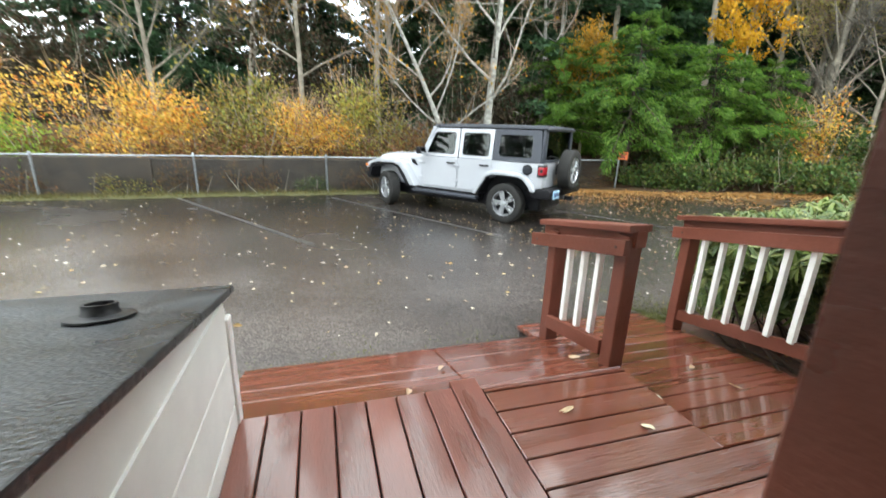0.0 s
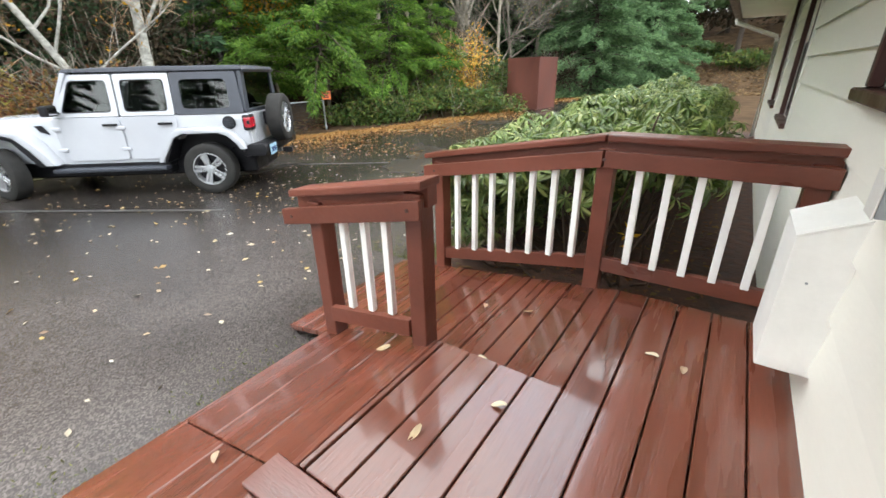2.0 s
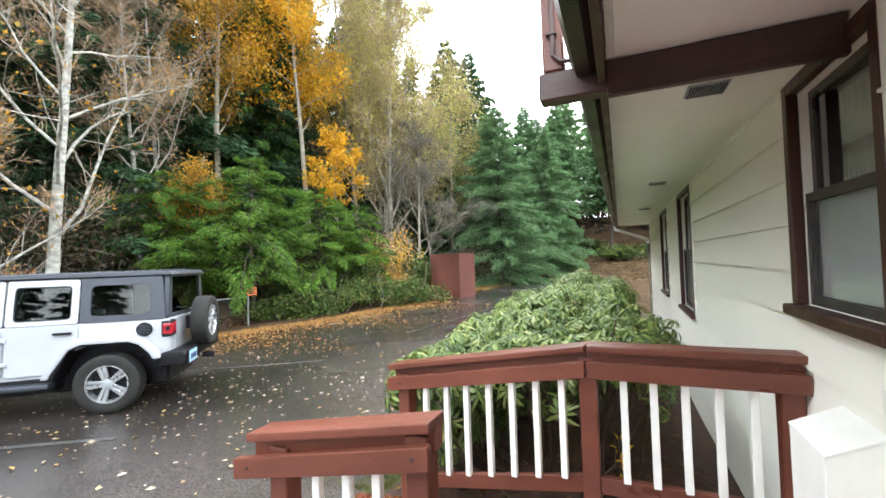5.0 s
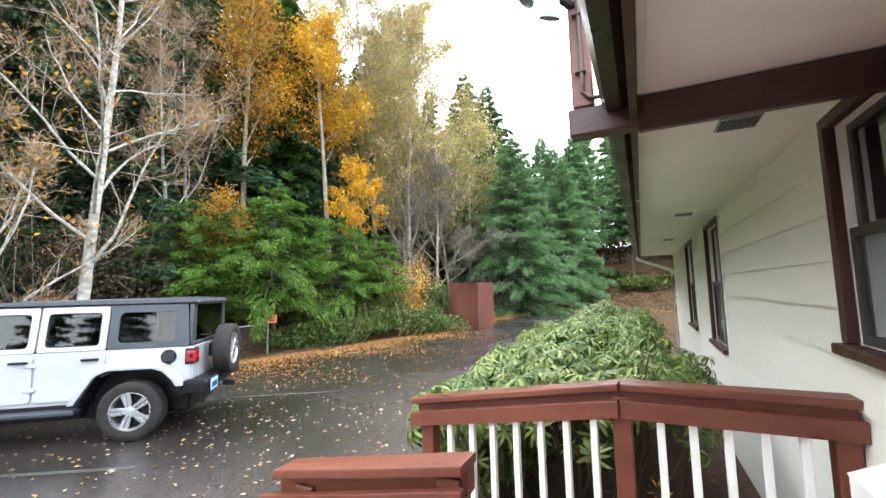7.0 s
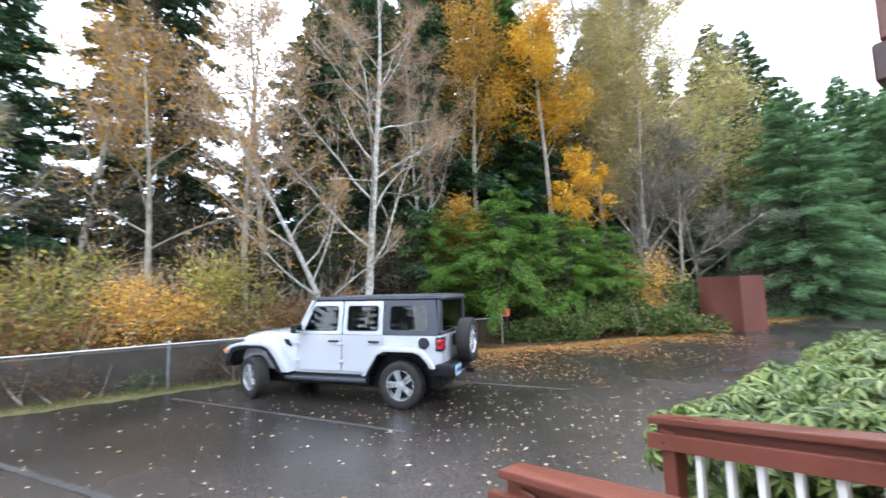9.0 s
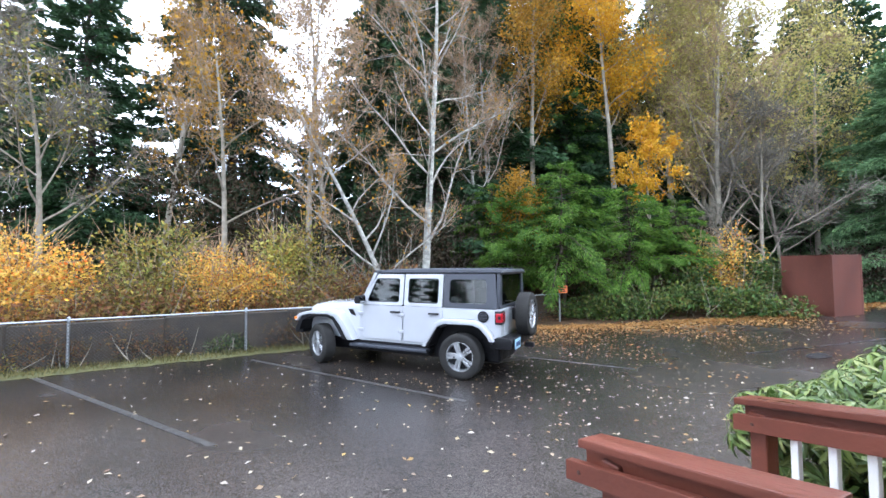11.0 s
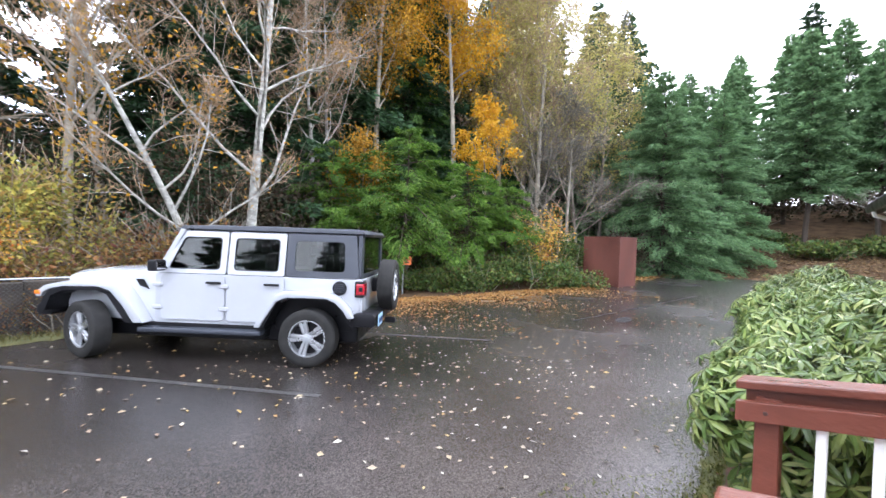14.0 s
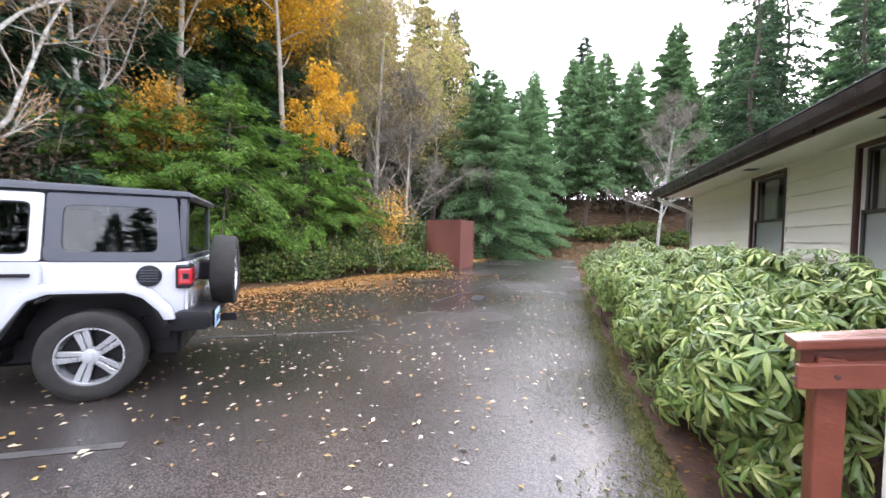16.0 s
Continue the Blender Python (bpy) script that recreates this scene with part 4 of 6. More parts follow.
part("windscreen_frame", prism([(1.74, 1.80), (1.80, 1.815), (2.13, 1.20), (2.06, 1.17)], "y", -0.735, -0.66, 0.01), CARPAINT, car)
part("windscreen_frame", prism([(1.74, 1.79), (1.795, 1.805), (1.83, 1.74), (1.775, 1.72)], "y", -0.66, 0.66, 0.008), CARPAINT, car)
part("pane", prism([(1.80, 1.76), (1.806, 1.763), (2.096, 1.20), (2.09, 1.20)], "y", -0.66, 0.66), TINTED, ws)
# bumpers, hitch, plate, underside
rb = part("rear_bumper", prism(rounded([(-0.86, 0.54), (-0.88, 0.66), (-0.84, 0.72), (-0.60, 0.72), (-0.50, 0.62), (-0.52, 0.54)], 0.04), "y", -0.84, 0.84, 0.02), TRIMBLACK, car, "black moulded bumper", True)
pl = part("number_plate", box(-0.896, -0.884, 0.42, 0.72, 0.535, 0.69, 0.004), PLATE, car, "pale blue number plate")
for i in range(6):
    part("character", box(-0.9, -0.8965, 0.46 + 0.038 * i, 0.484 + 0.038 * i, 0.575, 0.645, 0), PLATEINK, pl)
part("plate_frame", box(-0.888, -0.876, 0.405, 0.735, 0.52, 0.705, 0.004), TRIMBLACK, car)
part("hitch", box(-1.02, -0.86, -0.04, 0.04, 0.46, 0.54, 0.01), TRIMBLACK, car)
part("front_bumper", prism(rounded([(3.52, 0.54), (3.52, 0.70), (3.68, 0.70), (3.74, 0.64), (3.72, 0.54)], 0.03), "y", -0.80, 0.80, 0.02), TRIMBLACK, car, "black moulded bumper", True)
# underside reaches low to darken the ground; the pan is added for that
part("underbody", box(-0.58, 3.5, -0.55, 0.55, 0.25, 0.50, 0.03), TRIMBLACK, car)
part("sill_pan", box(0.64, 2.2, -0.75, 0.75, 0.30, 0.476, 0.02), TRIMBLACK, car)
for s in (-1, 1):
    part("inner_fender", box(-0.50, 0.56, *sorted((s * 0.555, s * 0.575)), 0.42, 0.88, 0.004), TRIMBLACK, car)
    part("inner_fender", box(2.42, 3.46, *sorted((s * 0.565, s * 0.585)), 0.42, 0.88, 0.004), TRIMBLACK, car)
part("axle", tube([(0, -0.75, 0.38), (0, 0.75, 0.38)], 0.05), TRIMBLACK, car)
part("exhaust", tube([(0.5, -0.35, 0.40), (-0.3, -0.45, 0.44), (-0.7, -0.45, 0.46)], 0.06), GALV, car)
part("floor_pan", box(-0.6, 2.1, -0.74, 0.74, 0.92, 0.96, 0.01), SEATCLOTH, car)
part("dashboard", box(1.75, 2.08, -0.70, 0.70, 0.96, 1.19, 0.04), SEATCLOTH, car)
for sx, sy in ((1.0, 0.38), (1.0, -0.38), (0.1, 0.38), (0.1, -0.38)):
    st = part("seat", box(sx - 0.10, sx + 0.05, sy - 0.22, sy + 0.22, 0.96, 1.46, 0.05, 2, pose(0, 0, 0, 0, 0, 0)), SEATCLOTH, car, "black seat back")
    part("headrest", box(sx - 0.09, sx + 0.02, sy - 0.13, sy + 0.13, 1.48, 1.62, 0.04, 2), SEATCLOTH, st)
part("steering_wheel", tube([(1.62, 0.38 + 0.18 * math.cos(a * 0.524), 1.17 + 0.18 * math.sin(a * 0.524)) for a in range(13)], 0.016), SEATCLOTH, car)

# the roof sits a little lower than its drawing height
for o in car.children_recursive:
    for v in o.data.vertices:
        if v.co.z > 1.16:
            v.co.z = 1.16 + (v.co.z - 1.16) * 0.915

# wheels
tyre_profile = [(0.250, 0.095), (0.268, 0.118), (0.33, 0.128), (0.375, 0.122), (0.398, 0.105), (0.405, 0.07), (0.407, 0.0), (0.405, -0.07), (0.398, -0.105), (0.33, -0.125), (0.250, -0.10)]
bm = lathe(tyre_profile, None, 48, False)
for f in list(bm.faces):
    c = f.calc_center_median()
    rr = math.hypot(c.x, c.y)
    if rr > 0.399 and abs(c.z) > 0.03 and int(math.atan2(c.y, c.x) / (2 * math.pi) * 48 + 48.5) % 2 == 0:
        for v in f.verts:
            d = math.hypot(v.co.x, v.co.y)
            v.co.x *= 1 - 0.004 / d
            v.co.y *= 1 - 0.004 / d
tyre_ob = part("tyre", bm, TYRE, car, "black off-road tyre", True)
rim_bm = lathe([(0.262, -0.09), (0.264, 0.09), (0.258, 0.108), (0.243, 0.109), (0.236, 0.09), (0.228, 0.03), (0.228, -0.08)], None, 48, False)
for i in range(5):
    a = 2 * math.pi * i / 5
    for off in (-0.024, 0.024):
        b2 = prism(rounded([(0.035, off * 0.85 - 0.020), (0.240, off * 1.35 - 0.027), (0.240, off * 1.35 + 0.027), (0.035, off * 0.85 + 0.020)], 0.01, 1), "z", 0.052, 0.092, 0.006, 1)
        bmesh.ops.transform(b2, matrix=Matrix.Rotation(a, 4, "Z"), verts=b2.verts)
        tmp = bpy.data.meshes.new("spoke")
        b2.to_mesh(tmp)
        b2.free()
        rim_bm.from_mesh(tmp)
        bpy.data.meshes.remove(tmp)
rim_ob = part("rim", rim_bm, ALLOY, tyre_ob, "silver five-spoke rim", True)
disc_ob = part("brake_disc", lathe([(0.001, 0.0), (0.225, 0.0), (0.225, 0.02), (0.001, 0.02)], None, 32), TRIMBLACK, tyre_ob)
cap_ob = part("hub_cap", lathe([(0.075, 0.045), (0.072, 0.088), (0.05, 0.097), (0.034, 0.097), (0.03, 0.108), (0.001, 0.110)], None, 24), GREYMETAL, tyre_ob, "grey hub cap", True)
nut_ob = part("wheel_nut", lathe([(0.012, 0.09), (0.011, 0.112), (0.001, 0.113)], None, 8), CHROME, tyre_ob)
nut_ob.matrix_basis = pose(0.055, 0, 0)
for i in range(1, 5):
    twin(nut_ob, pose(0.055 * math.cos(i * 1.2566), 0.055 * math.sin(i * 1.2566), 0))
for o in (tyre_ob, *tyre_ob.children):
    o.data.transform(Matrix.Scale(0.935, 4))
nut_ob.matrix_basis = pose(0.052, 0, 0)
tyre_ob.matrix_basis = pose(0, 0.80, 0.38, -90, 0, 0)
for m in (pose(0, -0.80, 0.38, 90, 0, 0), pose(3.008, 0.80, 0.38, 0, 0, -22) @ pose(0, 0, 0, -90, 0, 0), pose(3.008, -0.80, 0.38, 0, 0, -22) @ pose(0, 0, 0, 90, 0, 0),
          pose(-0.90, 0.02, 1.03, 0, 0, 90) @ pose(0, 0, 0, -90, 0, 0)):
    c = twin(tyre_ob, m)
    for ch in tyre_ob.children:
        cc = twin(ch, ch.matrix_basis.copy(), c)
part("spare_carrier", box(-0.82, -0.66, -0.10, 0.14, 0.93, 1.13, 0.02), TRIMBLACK, car)
for o in car.children_recursive:
    if o.name.split(".")[0] == "pane":
        o.visible_shadow = False

# ---- plants ----
rng = np.random.default_rng(7)


def unit(v):
    return v / np.maximum(np.linalg.norm(v, axis=-1, keepdims=True), 1e-9)


def leaf_mesh(P, D, S, ratio=0.45, fold=0.12, flat=None):
    """Kite-shaped leaves with a folded midrib: bases P, directions D, lengths S."""
    n = len(P)
    ref = rng.normal(size=(n, 3)) if flat is None else np.tile(np.array(flat, float), (n, 1)) + rng.normal(size=(n, 3)) * 0.3
    side = unit(np.cross(D, ref))
    up = np.cross(side, D)
    S = np.asarray(S)[:, None]
    V = np.stack([P, P + D * S * 0.45 + side * S * ratio * 0.5 + up * S * fold, P + D * S, P + D * S * 0.45 - side * S * ratio * 0.5 + up * S * fold], 1).reshape(-1, 3)
    F = np.arange(n * 4).reshape(n, 4)
    F = np.concatenate([F[:, [0, 1, 2]], F[:, [0, 2, 3]]])
    return V, F


class Wood:
    """Collects tapered round limbs into one mesh."""

    def __init__(self):
        self.v, self.f, self.n = [], [], 0

    def limb(self, pts, r0, r1, sides=5):
        pts = np.asarray(pts, float)
        k = len(pts)
        d = unit(np.gradient(pts, axis=0))
        a = unit(np.cross(d, np.array([0.31, 0.52, 0.79])))
        b = np.cross(d, a)
        r = np.linspace(r0, r1, k)[:, None, None]
        t = np.linspace(0, 2 * np.pi, sides, endpoint=False)
        ring = pts[:, None] + r * (np.cos(t)[None, :, None] * a[:, None] + np.sin(t)[None, :, None] * b[:, None])
        self.v.append(ring.reshape(-1, 3))
        for i in range(k - 1):
            for j in range(sides):
                p, q = self.n + i * sides + j, self.n + i * sides + (j + 1) % sides
                self.f.append((p, q, q + sides, p + sides))
        self.n += k * sides

    def done(self, name, material, parent, label=""):
        return raw(name, np.concatenate(self.v), self.f, material, parent, label, True)


def bend(p, d, length, k, jitter, lift=0.0):
    pts = [np.array(p, float)]
    d = np.array(d, float)
    for _ in range(k):
        d = unit(d + rng.normal(size=3) * jitter + np.array([0, 0, lift]))
        pts.append(pts[-1] + d * length / k)
    return pts, d


BARK_PALE = mat("pale_lichened_bark", (0.14, 0.135, 0.115), 0.8, 0, 0.7, 5.5, 26, 0.8, tint=(0.46, 0.455, 0.41), stretch=(1, 1, 1.6))
BARK_DARK = mat("dark_conifer_bark", (0.06, 0.045, 0.035), 0.9, 0, 0.4, 5, 40, 0.6)
BARK_GREY = mat("grey_brown_bark", (0.20, 0.17, 0.13), 0.85, 0, 0.4, 5, 40, 0.4, tint=(0.32, 0.29, 0.23))
FIR = leaf_mat("dark_fir_needles", [(0.0213, 0.0467, 0.0221), (0.034, 0.0765, 0.0298), (0.051, 0.102, 0.0425), (0.0298, 0.0595, 0.034)], 0.6, 0.35, 0.22)
# blue-green needles made paler, distance haze put into their colour
BLUEFIR_HAZED = leaf_mat("blue_green_fir_needles", [(0.0758, 0.146, 0.0727), (0.134, 0.233, 0.108), (0.21, 0.328, 0.151), (0.0932, 0.177, 0.0789)], 0.7, 0.3, 0.1, 0.45)
MIDFIR = leaf_mat("mid_green_fir_needles", [(0.0455, 0.0975, 0.026), (0.078, 0.156, 0.0364), (0.117, 0.221, 0.0455), (0.0585, 0.117, 0.039)], 0.6, 0.35, 0.15)
HEMLOCK = leaf_mat("bright_hemlock_needles", [(0.0293, 0.0718, 0.0105), (0.0587, 0.134, 0.0158), (0.118, 0.23, 0.0263), (0.0392, 0.0958, 0.0131), (0.176, 0.277, 0.0439), (0.049, 0.106, 0.0175)], 0.5, 0.4, 0.12, 0.3)
YELLOW = leaf_mat("golden_autumn_leaves", [(0.515, 0.281, 0.0187), (0.636, 0.393, 0.0281), (0.468, 0.224, 0.0187), (0.58, 0.337, 0.0234)], 0.55, 0.2, 0.08, 0.4)
OCHRE = leaf_mat("ochre_autumn_leaves", [(0.338, 0.18, 0.0225), (0.45, 0.252, 0.0225), (0.281, 0.144, 0.0225), (0.244, 0.18, 0.0375)], 0.55, 0.25, 0.1, 0.35)
PALEYEL = leaf_mat("pale_yellow_green_leaves", [(0.39, 0.365, 0.111), (0.482, 0.42, 0.144), (0.321, 0.309, 0.0884), (0.413, 0.332, 0.155)], 0.55, 0.2, 0.08, 0.4)
TWIG_TAN = leaf_mat("tan_twigs_and_seed", [(0.287, 0.204, 0.135), (0.367, 0.257, 0.164), (0.239, 0.189, 0.135), (0.335, 0.212, 0.112)], 0.8, 0.2, 0.08, 0.1)
TWIG_GREY = leaf_mat("grey_bare_twigs", [(0.15, 0.135, 0.112), (0.21, 0.195, 0.165), (0.12, 0.105, 0.09), (0.188, 0.165, 0.12)], 0.8, 0.2, 0.08, 0.1)
BRUSH_GOLD = leaf_mat("gold_and_rust_brush", [(0.782, 0.419, 0.0497), (0.604, 0.476, 0.093), (0.671, 0.171, 0.0248), (0.782, 0.534, 0.149), (0.335, 0.285, 0.0559), (0.872, 0.552, 0.124), (0.179, 0.0762, 0.0186), (0.581, 0.305, 0.0435)], 0.6, 0.35, 0.15, 0.3)
BRUSH_RUST = leaf_mat("rusty_brown_brush", [(0.136, 0.0595, 0.0255), (0.204, 0.0935, 0.034), (0.085, 0.0765, 0.0255), (0.238, 0.153, 0.0425), (0.111, 0.0382, 0.0255), (0.068, 0.0595, 0.0255)], 0.65, 0.35, 0.15, 0.2)
BRUSH_GREEN = leaf_mat("yellow_green_brush", [(0.208, 0.224, 0.0504), (0.32, 0.32, 0.0896), (0.4, 0.32, 0.0616), (0.112, 0.128, 0.028), (0.304, 0.192, 0.0504), (0.08, 0.064, 0.0224), (0.176, 0.192, 0.0448)], 0.6, 0.3, 0.15, 0.3)
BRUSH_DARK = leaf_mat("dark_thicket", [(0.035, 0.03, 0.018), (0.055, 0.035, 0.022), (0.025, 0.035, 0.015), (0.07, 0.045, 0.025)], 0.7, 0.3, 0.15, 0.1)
IVY = leaf_mat("ivy_leaves", [(0.0308, 0.0616, 0.0176), (0.044, 0.088, 0.022), (0.0792, 0.132, 0.0264), (0.0264, 0.044, 0.0176), (0.141, 0.176, 0.0352), (0.088, 0.0528, 0.0264)], 0.4, 0.3, 0.12, 0.15)
LAURELGREEN = leaf_mat("lime_green_brush", [(0.18, 0.30, 0.03), (0.26, 0.36, 0.05), (0.12, 0.22, 0.03), (0.30, 0.36, 0.08)], 0.5, 0.2, 0.1, 0.3)
RHODO = leaf_mat("rhododendron_leaves", [(0.0435, 0.0822, 0.0175), (0.0874, 0.143, 0.0321), (0.152, 0.214, 0.0496), (0.24, 0.292, 0.0815), (0.058, 0.101, 0.0233), (0.319, 0.343, 0.117), (0.109, 0.175, 0.0407), (0.0726, 0.125, 0.0291)], 0.34, 0.40, 0.25, 0.28, 1.6, 0.48)
RHODO_STEM = mat("brown_shrub_stem", (0.07, 0.045, 0.03), 0.85, 0, 0.4, 9, 60, 0.4)
FALLEN = leaf_mat("fallen_leaves", [(0.306, 0.234, 0.144), (0.396, 0.342, 0.261), (0.216, 0.126, 0.054), (0.342, 0.243, 0.081), (0.432, 0.396, 0.333), (0.135, 0.072, 0.036)], 0.5, 0.15, 0.1, 0.1)
LITTER = leaf_mat("orange_leaf_litter", [(0.294, 0.133, 0.035), (0.364, 0.189, 0.049), (0.21, 0.084, 0.028), (0.35, 0.231, 0.084), (0.154, 0.07, 0.028)], 0.6, 0.25, 0.1, 0.1)
MOSS = mat("moss_and_short_grass", (0.045, 0.055, 0.014), 0.9, 0, 0.5, 7, 90, 1.0, tint=(0.11, 0.105, 0.03))
MOSSBLADE = leaf_mat("green_moss_blades", [(0.05, 0.065, 0.012), (0.09, 0.10, 0.02), (0.13, 0.13, 0.03), (0.04, 0.05, 0.012)], 0.7, 0.2, 0.1, 0.2)
BANKLEAF = leaf_mat("tan_bank_leaves", [(0.20, 0.12, 0.06), (0.28, 0.18, 0.09), (0.14, 0.08, 0.04), (0.24, 0.19, 0.08)], 0.7, 0.25, 0.1, 0.1)
GRASSY = leaf_mat("short_grass", [(0.05, 0.06, 0.018), (0.10, 0.09, 0.03), (0.16, 0.13, 0.055), (0.045, 0.05, 0.018)], 0.6, 0.2, 0.1, 0.2)


def conifer(label, material, at, H, R, n_branch, per, needle, droop=0.25, base=0.06, power=0.85, bark=None, group="", ratio=0.36):
    tree = thing("conifer", label, "tree", at, group=group)
    w = Wood()
    trunk = [np.array([0, 0, -0.4])] + [np.array([0.012 * H * math.sin(i), 0.012 * H * math.cos(1.7 * i), H * i / 8]) for i in range(1, 9)]
    tw = Wood()
    tw.limb(trunk, 0.010 * H + 0.03, 0.01, 8)
    Ps, Ds, Ss = [], [], []
    for i in range(n_branch):
        u = base + (1 - base) * (i + rng.random()) / n_branch
        h = u * H
        L = R * ((1 - u) ** power) * (0.65 + 0.5 * rng.random()) + 0.02 * H * (1 - u) + 0.06
        az = i * 2.399 + rng.normal() * 0.25
        d = np.array([math.cos(az), math.sin(az), 0.25 - droop * (0.4 + rng.random()) + 0.5 * u * u])
        t0 = np.array([np.interp(h, [p[2] for p in trunk], [p[0] for p in trunk]), np.interp(h, [p[2] for p in trunk], [p[1] for p in trunk]), h])
        pts, _ = bend(t0, unit(d), L, 4, 0.06, -0.10 * droop * 2)
        w.limb(pts, 0.010 + 0.010 * L, 0.004, 4)
        pts = np.array(pts)
        k = max(6, int(per * L / R))
        s = 0.12 + 0.88 * rng.random(k) ** 0.8
        idx = np.clip((s * 4).astype(int), 0, 3)
        fr = (s * 4 - idx)[:, None]
        P = pts[idx] * (1 - fr) + pts[idx + 1] * fr
        ahead = unit(pts[idx + 1] - pts[idx])
        side = unit(np.cross(ahead, np.array([0, 0, 1.0])))
        sgn = rng.choice([-1, 1], k)[:, None]
        spread = (0.45 + 0.6 * rng.random(k))[:, None]
        D = unit(ahead + side * sgn * spread + np.array([0, 0, -0.22]) * droop * 3 + rng.normal(size=(k, 3)) * 0.28)
        width = L * 0.30 * (1 - s) + 0.05
        P = P + side * sgn * (width * rng.random(k))[:, None] * 0.9 + rng.normal(size=(k, 3)) * np.array([0.02, 0.02, 0.05]) * (L ** 0.5)
        Ps.append(P)
        Ds.append(D)
        Ss.append(needle * (0.6 + 0.8 * rng.random(k)))
    tw.done("trunk", bark or BARK_DARK, tree)
    tagged(w.done("branch", bark or BARK_DARK, tree), kind="stuff")
    V, F = leaf_mesh(np.concatenate(Ps), np.concatenate(Ds), np.concatenate(Ss), ratio, -0.05)
    tagged(raw("crown", V, F, material, tree), kind="stuff")
    return tree


def broadleaf(label, at, H, r, leaf=None, n_leaf=0, leaf_len=0.12, twig=None, n_twig=0, twig_len=0.35, lean=(0, 0), limbs=11, spread=0.5, bare=0.35, bark=None, name="tree", leaf_zone=(0.0, 1.0), forks=6, clump=0.5, ratio=0.7, rise=0.55):
    tree = thing(name, label, "tree", at)
    w = Wood()
    d0 = unit(np.array([lean[0], lean[1], 1.0]))
    trunk, _ = bend((0, 0, -0.3), d0, H + 0.3, 9, 0.028, 0.03)
    trunk = np.array(trunk)
    tw = Wood()
    tw.limb(trunk, r, r * 0.12, 9)
    tw.done("trunk", bark or BARK_GREY, tree)
    tips, dirs = [], []
    for i in range(limbs):
        u = bare + (0.97 - bare) * (i + 0.5 * rng.random()) / limbs
        q = u * 9
        j = min(8, int(q))
        p = trunk[j] * (1 - (q - j)) + trunk[j + 1] * (q - j)
        a = i * 2.399 + rng.normal() * 0.4
        L = H * spread * (1.05 - u) * (0.7 + 0.5 * rng.random()) + 0.08 * H
        d = unit(np.array([math.cos(a), math.sin(a), rise + 0.5 * rng.random()]))
        rl = r * (1 - u) * 0.36 + 0.010
        limb, _ = bend(p, d, L, 5, 0.13, 0.05)
        lw = Wood()
        lw.limb(limb, rl, rl * 0.25, 5)
        lw.done("limb", bark or BARK_GREY, tree)
        limb = np.array(limb)
        for m in range(forks):
            v = 0.25 + 0.72 * (m + rng.random()) / forks
            jj = min(4, int(v * 5))
            pp = limb[jj] * (1 - (v * 5 - jj)) + limb[jj + 1] * (v * 5 - jj)
            dd = unit(unit(limb[jj + 1] - limb[jj]) * 0.7 + rng.normal(size=3) * 0.6 + np.array([0, 0, 0.25]))
            LL = L * 0.42 * (1.15 - v) * (0.6 + 0.7 * rng.random()) + 0.15
            br, bd = bend(pp, dd, LL, 3, 0.18, 0.03)
            w.limb(br, rl * 0.30 + 0.003, 0.003, 3)
            br = np.array(br)
            for s in rng.random(5):
                k = min(2, int(s * 3))
                tips.append(br[k] * (1 - (s * 3 - k)) + br[k + 1] * (s * 3 - k))
                dirs.append(bd)
            tips.append(br[-1])
            dirs.append(bd)
    tagged(w.done("branch", bark or BARK_GREY, tree), kind="stuff")
    tips, dirs = np.array(tips), np.array(dirs)
    if twig is not None:
        i = rng.integers(0, len(tips), n_twig)
        D = unit(dirs[i] * 0.6 + rng.normal(size=(n_twig, 3)) * 0.6 + np.array([0, 0, 0.1]))
        V, F = leaf_mesh(tips[i] + rng.normal(size=(n_twig, 3)) * 0.08, D, twig_len * (0.6 + 1.1 * rng.random(n_twig)), 0.020, 0.03)
        tagged(raw("twig", V, F, twig, tree), kind="stuff")
    if leaf is not None:
        z = tips[:, 2] / H
        ok = np.where((z >= leaf_zone[0]) & (z <= leaf_zone[1]))[0]
        i = rng.choice(ok, n_leaf)
        P = tips[i] + rng.normal(size=(n_leaf, 3)) * clump * 0.4
        D = unit(rng.normal(size=(n_leaf, 3)) + np.array([0, 0, -0.4]))
        V, F = leaf_mesh(P, D, leaf_len * (0.6 + 0.8 * rng.random(n_leaf)), ratio, 0.1)
        tagged(raw("crown", V, F, leaf, tree), kind="stuff")
    return tree


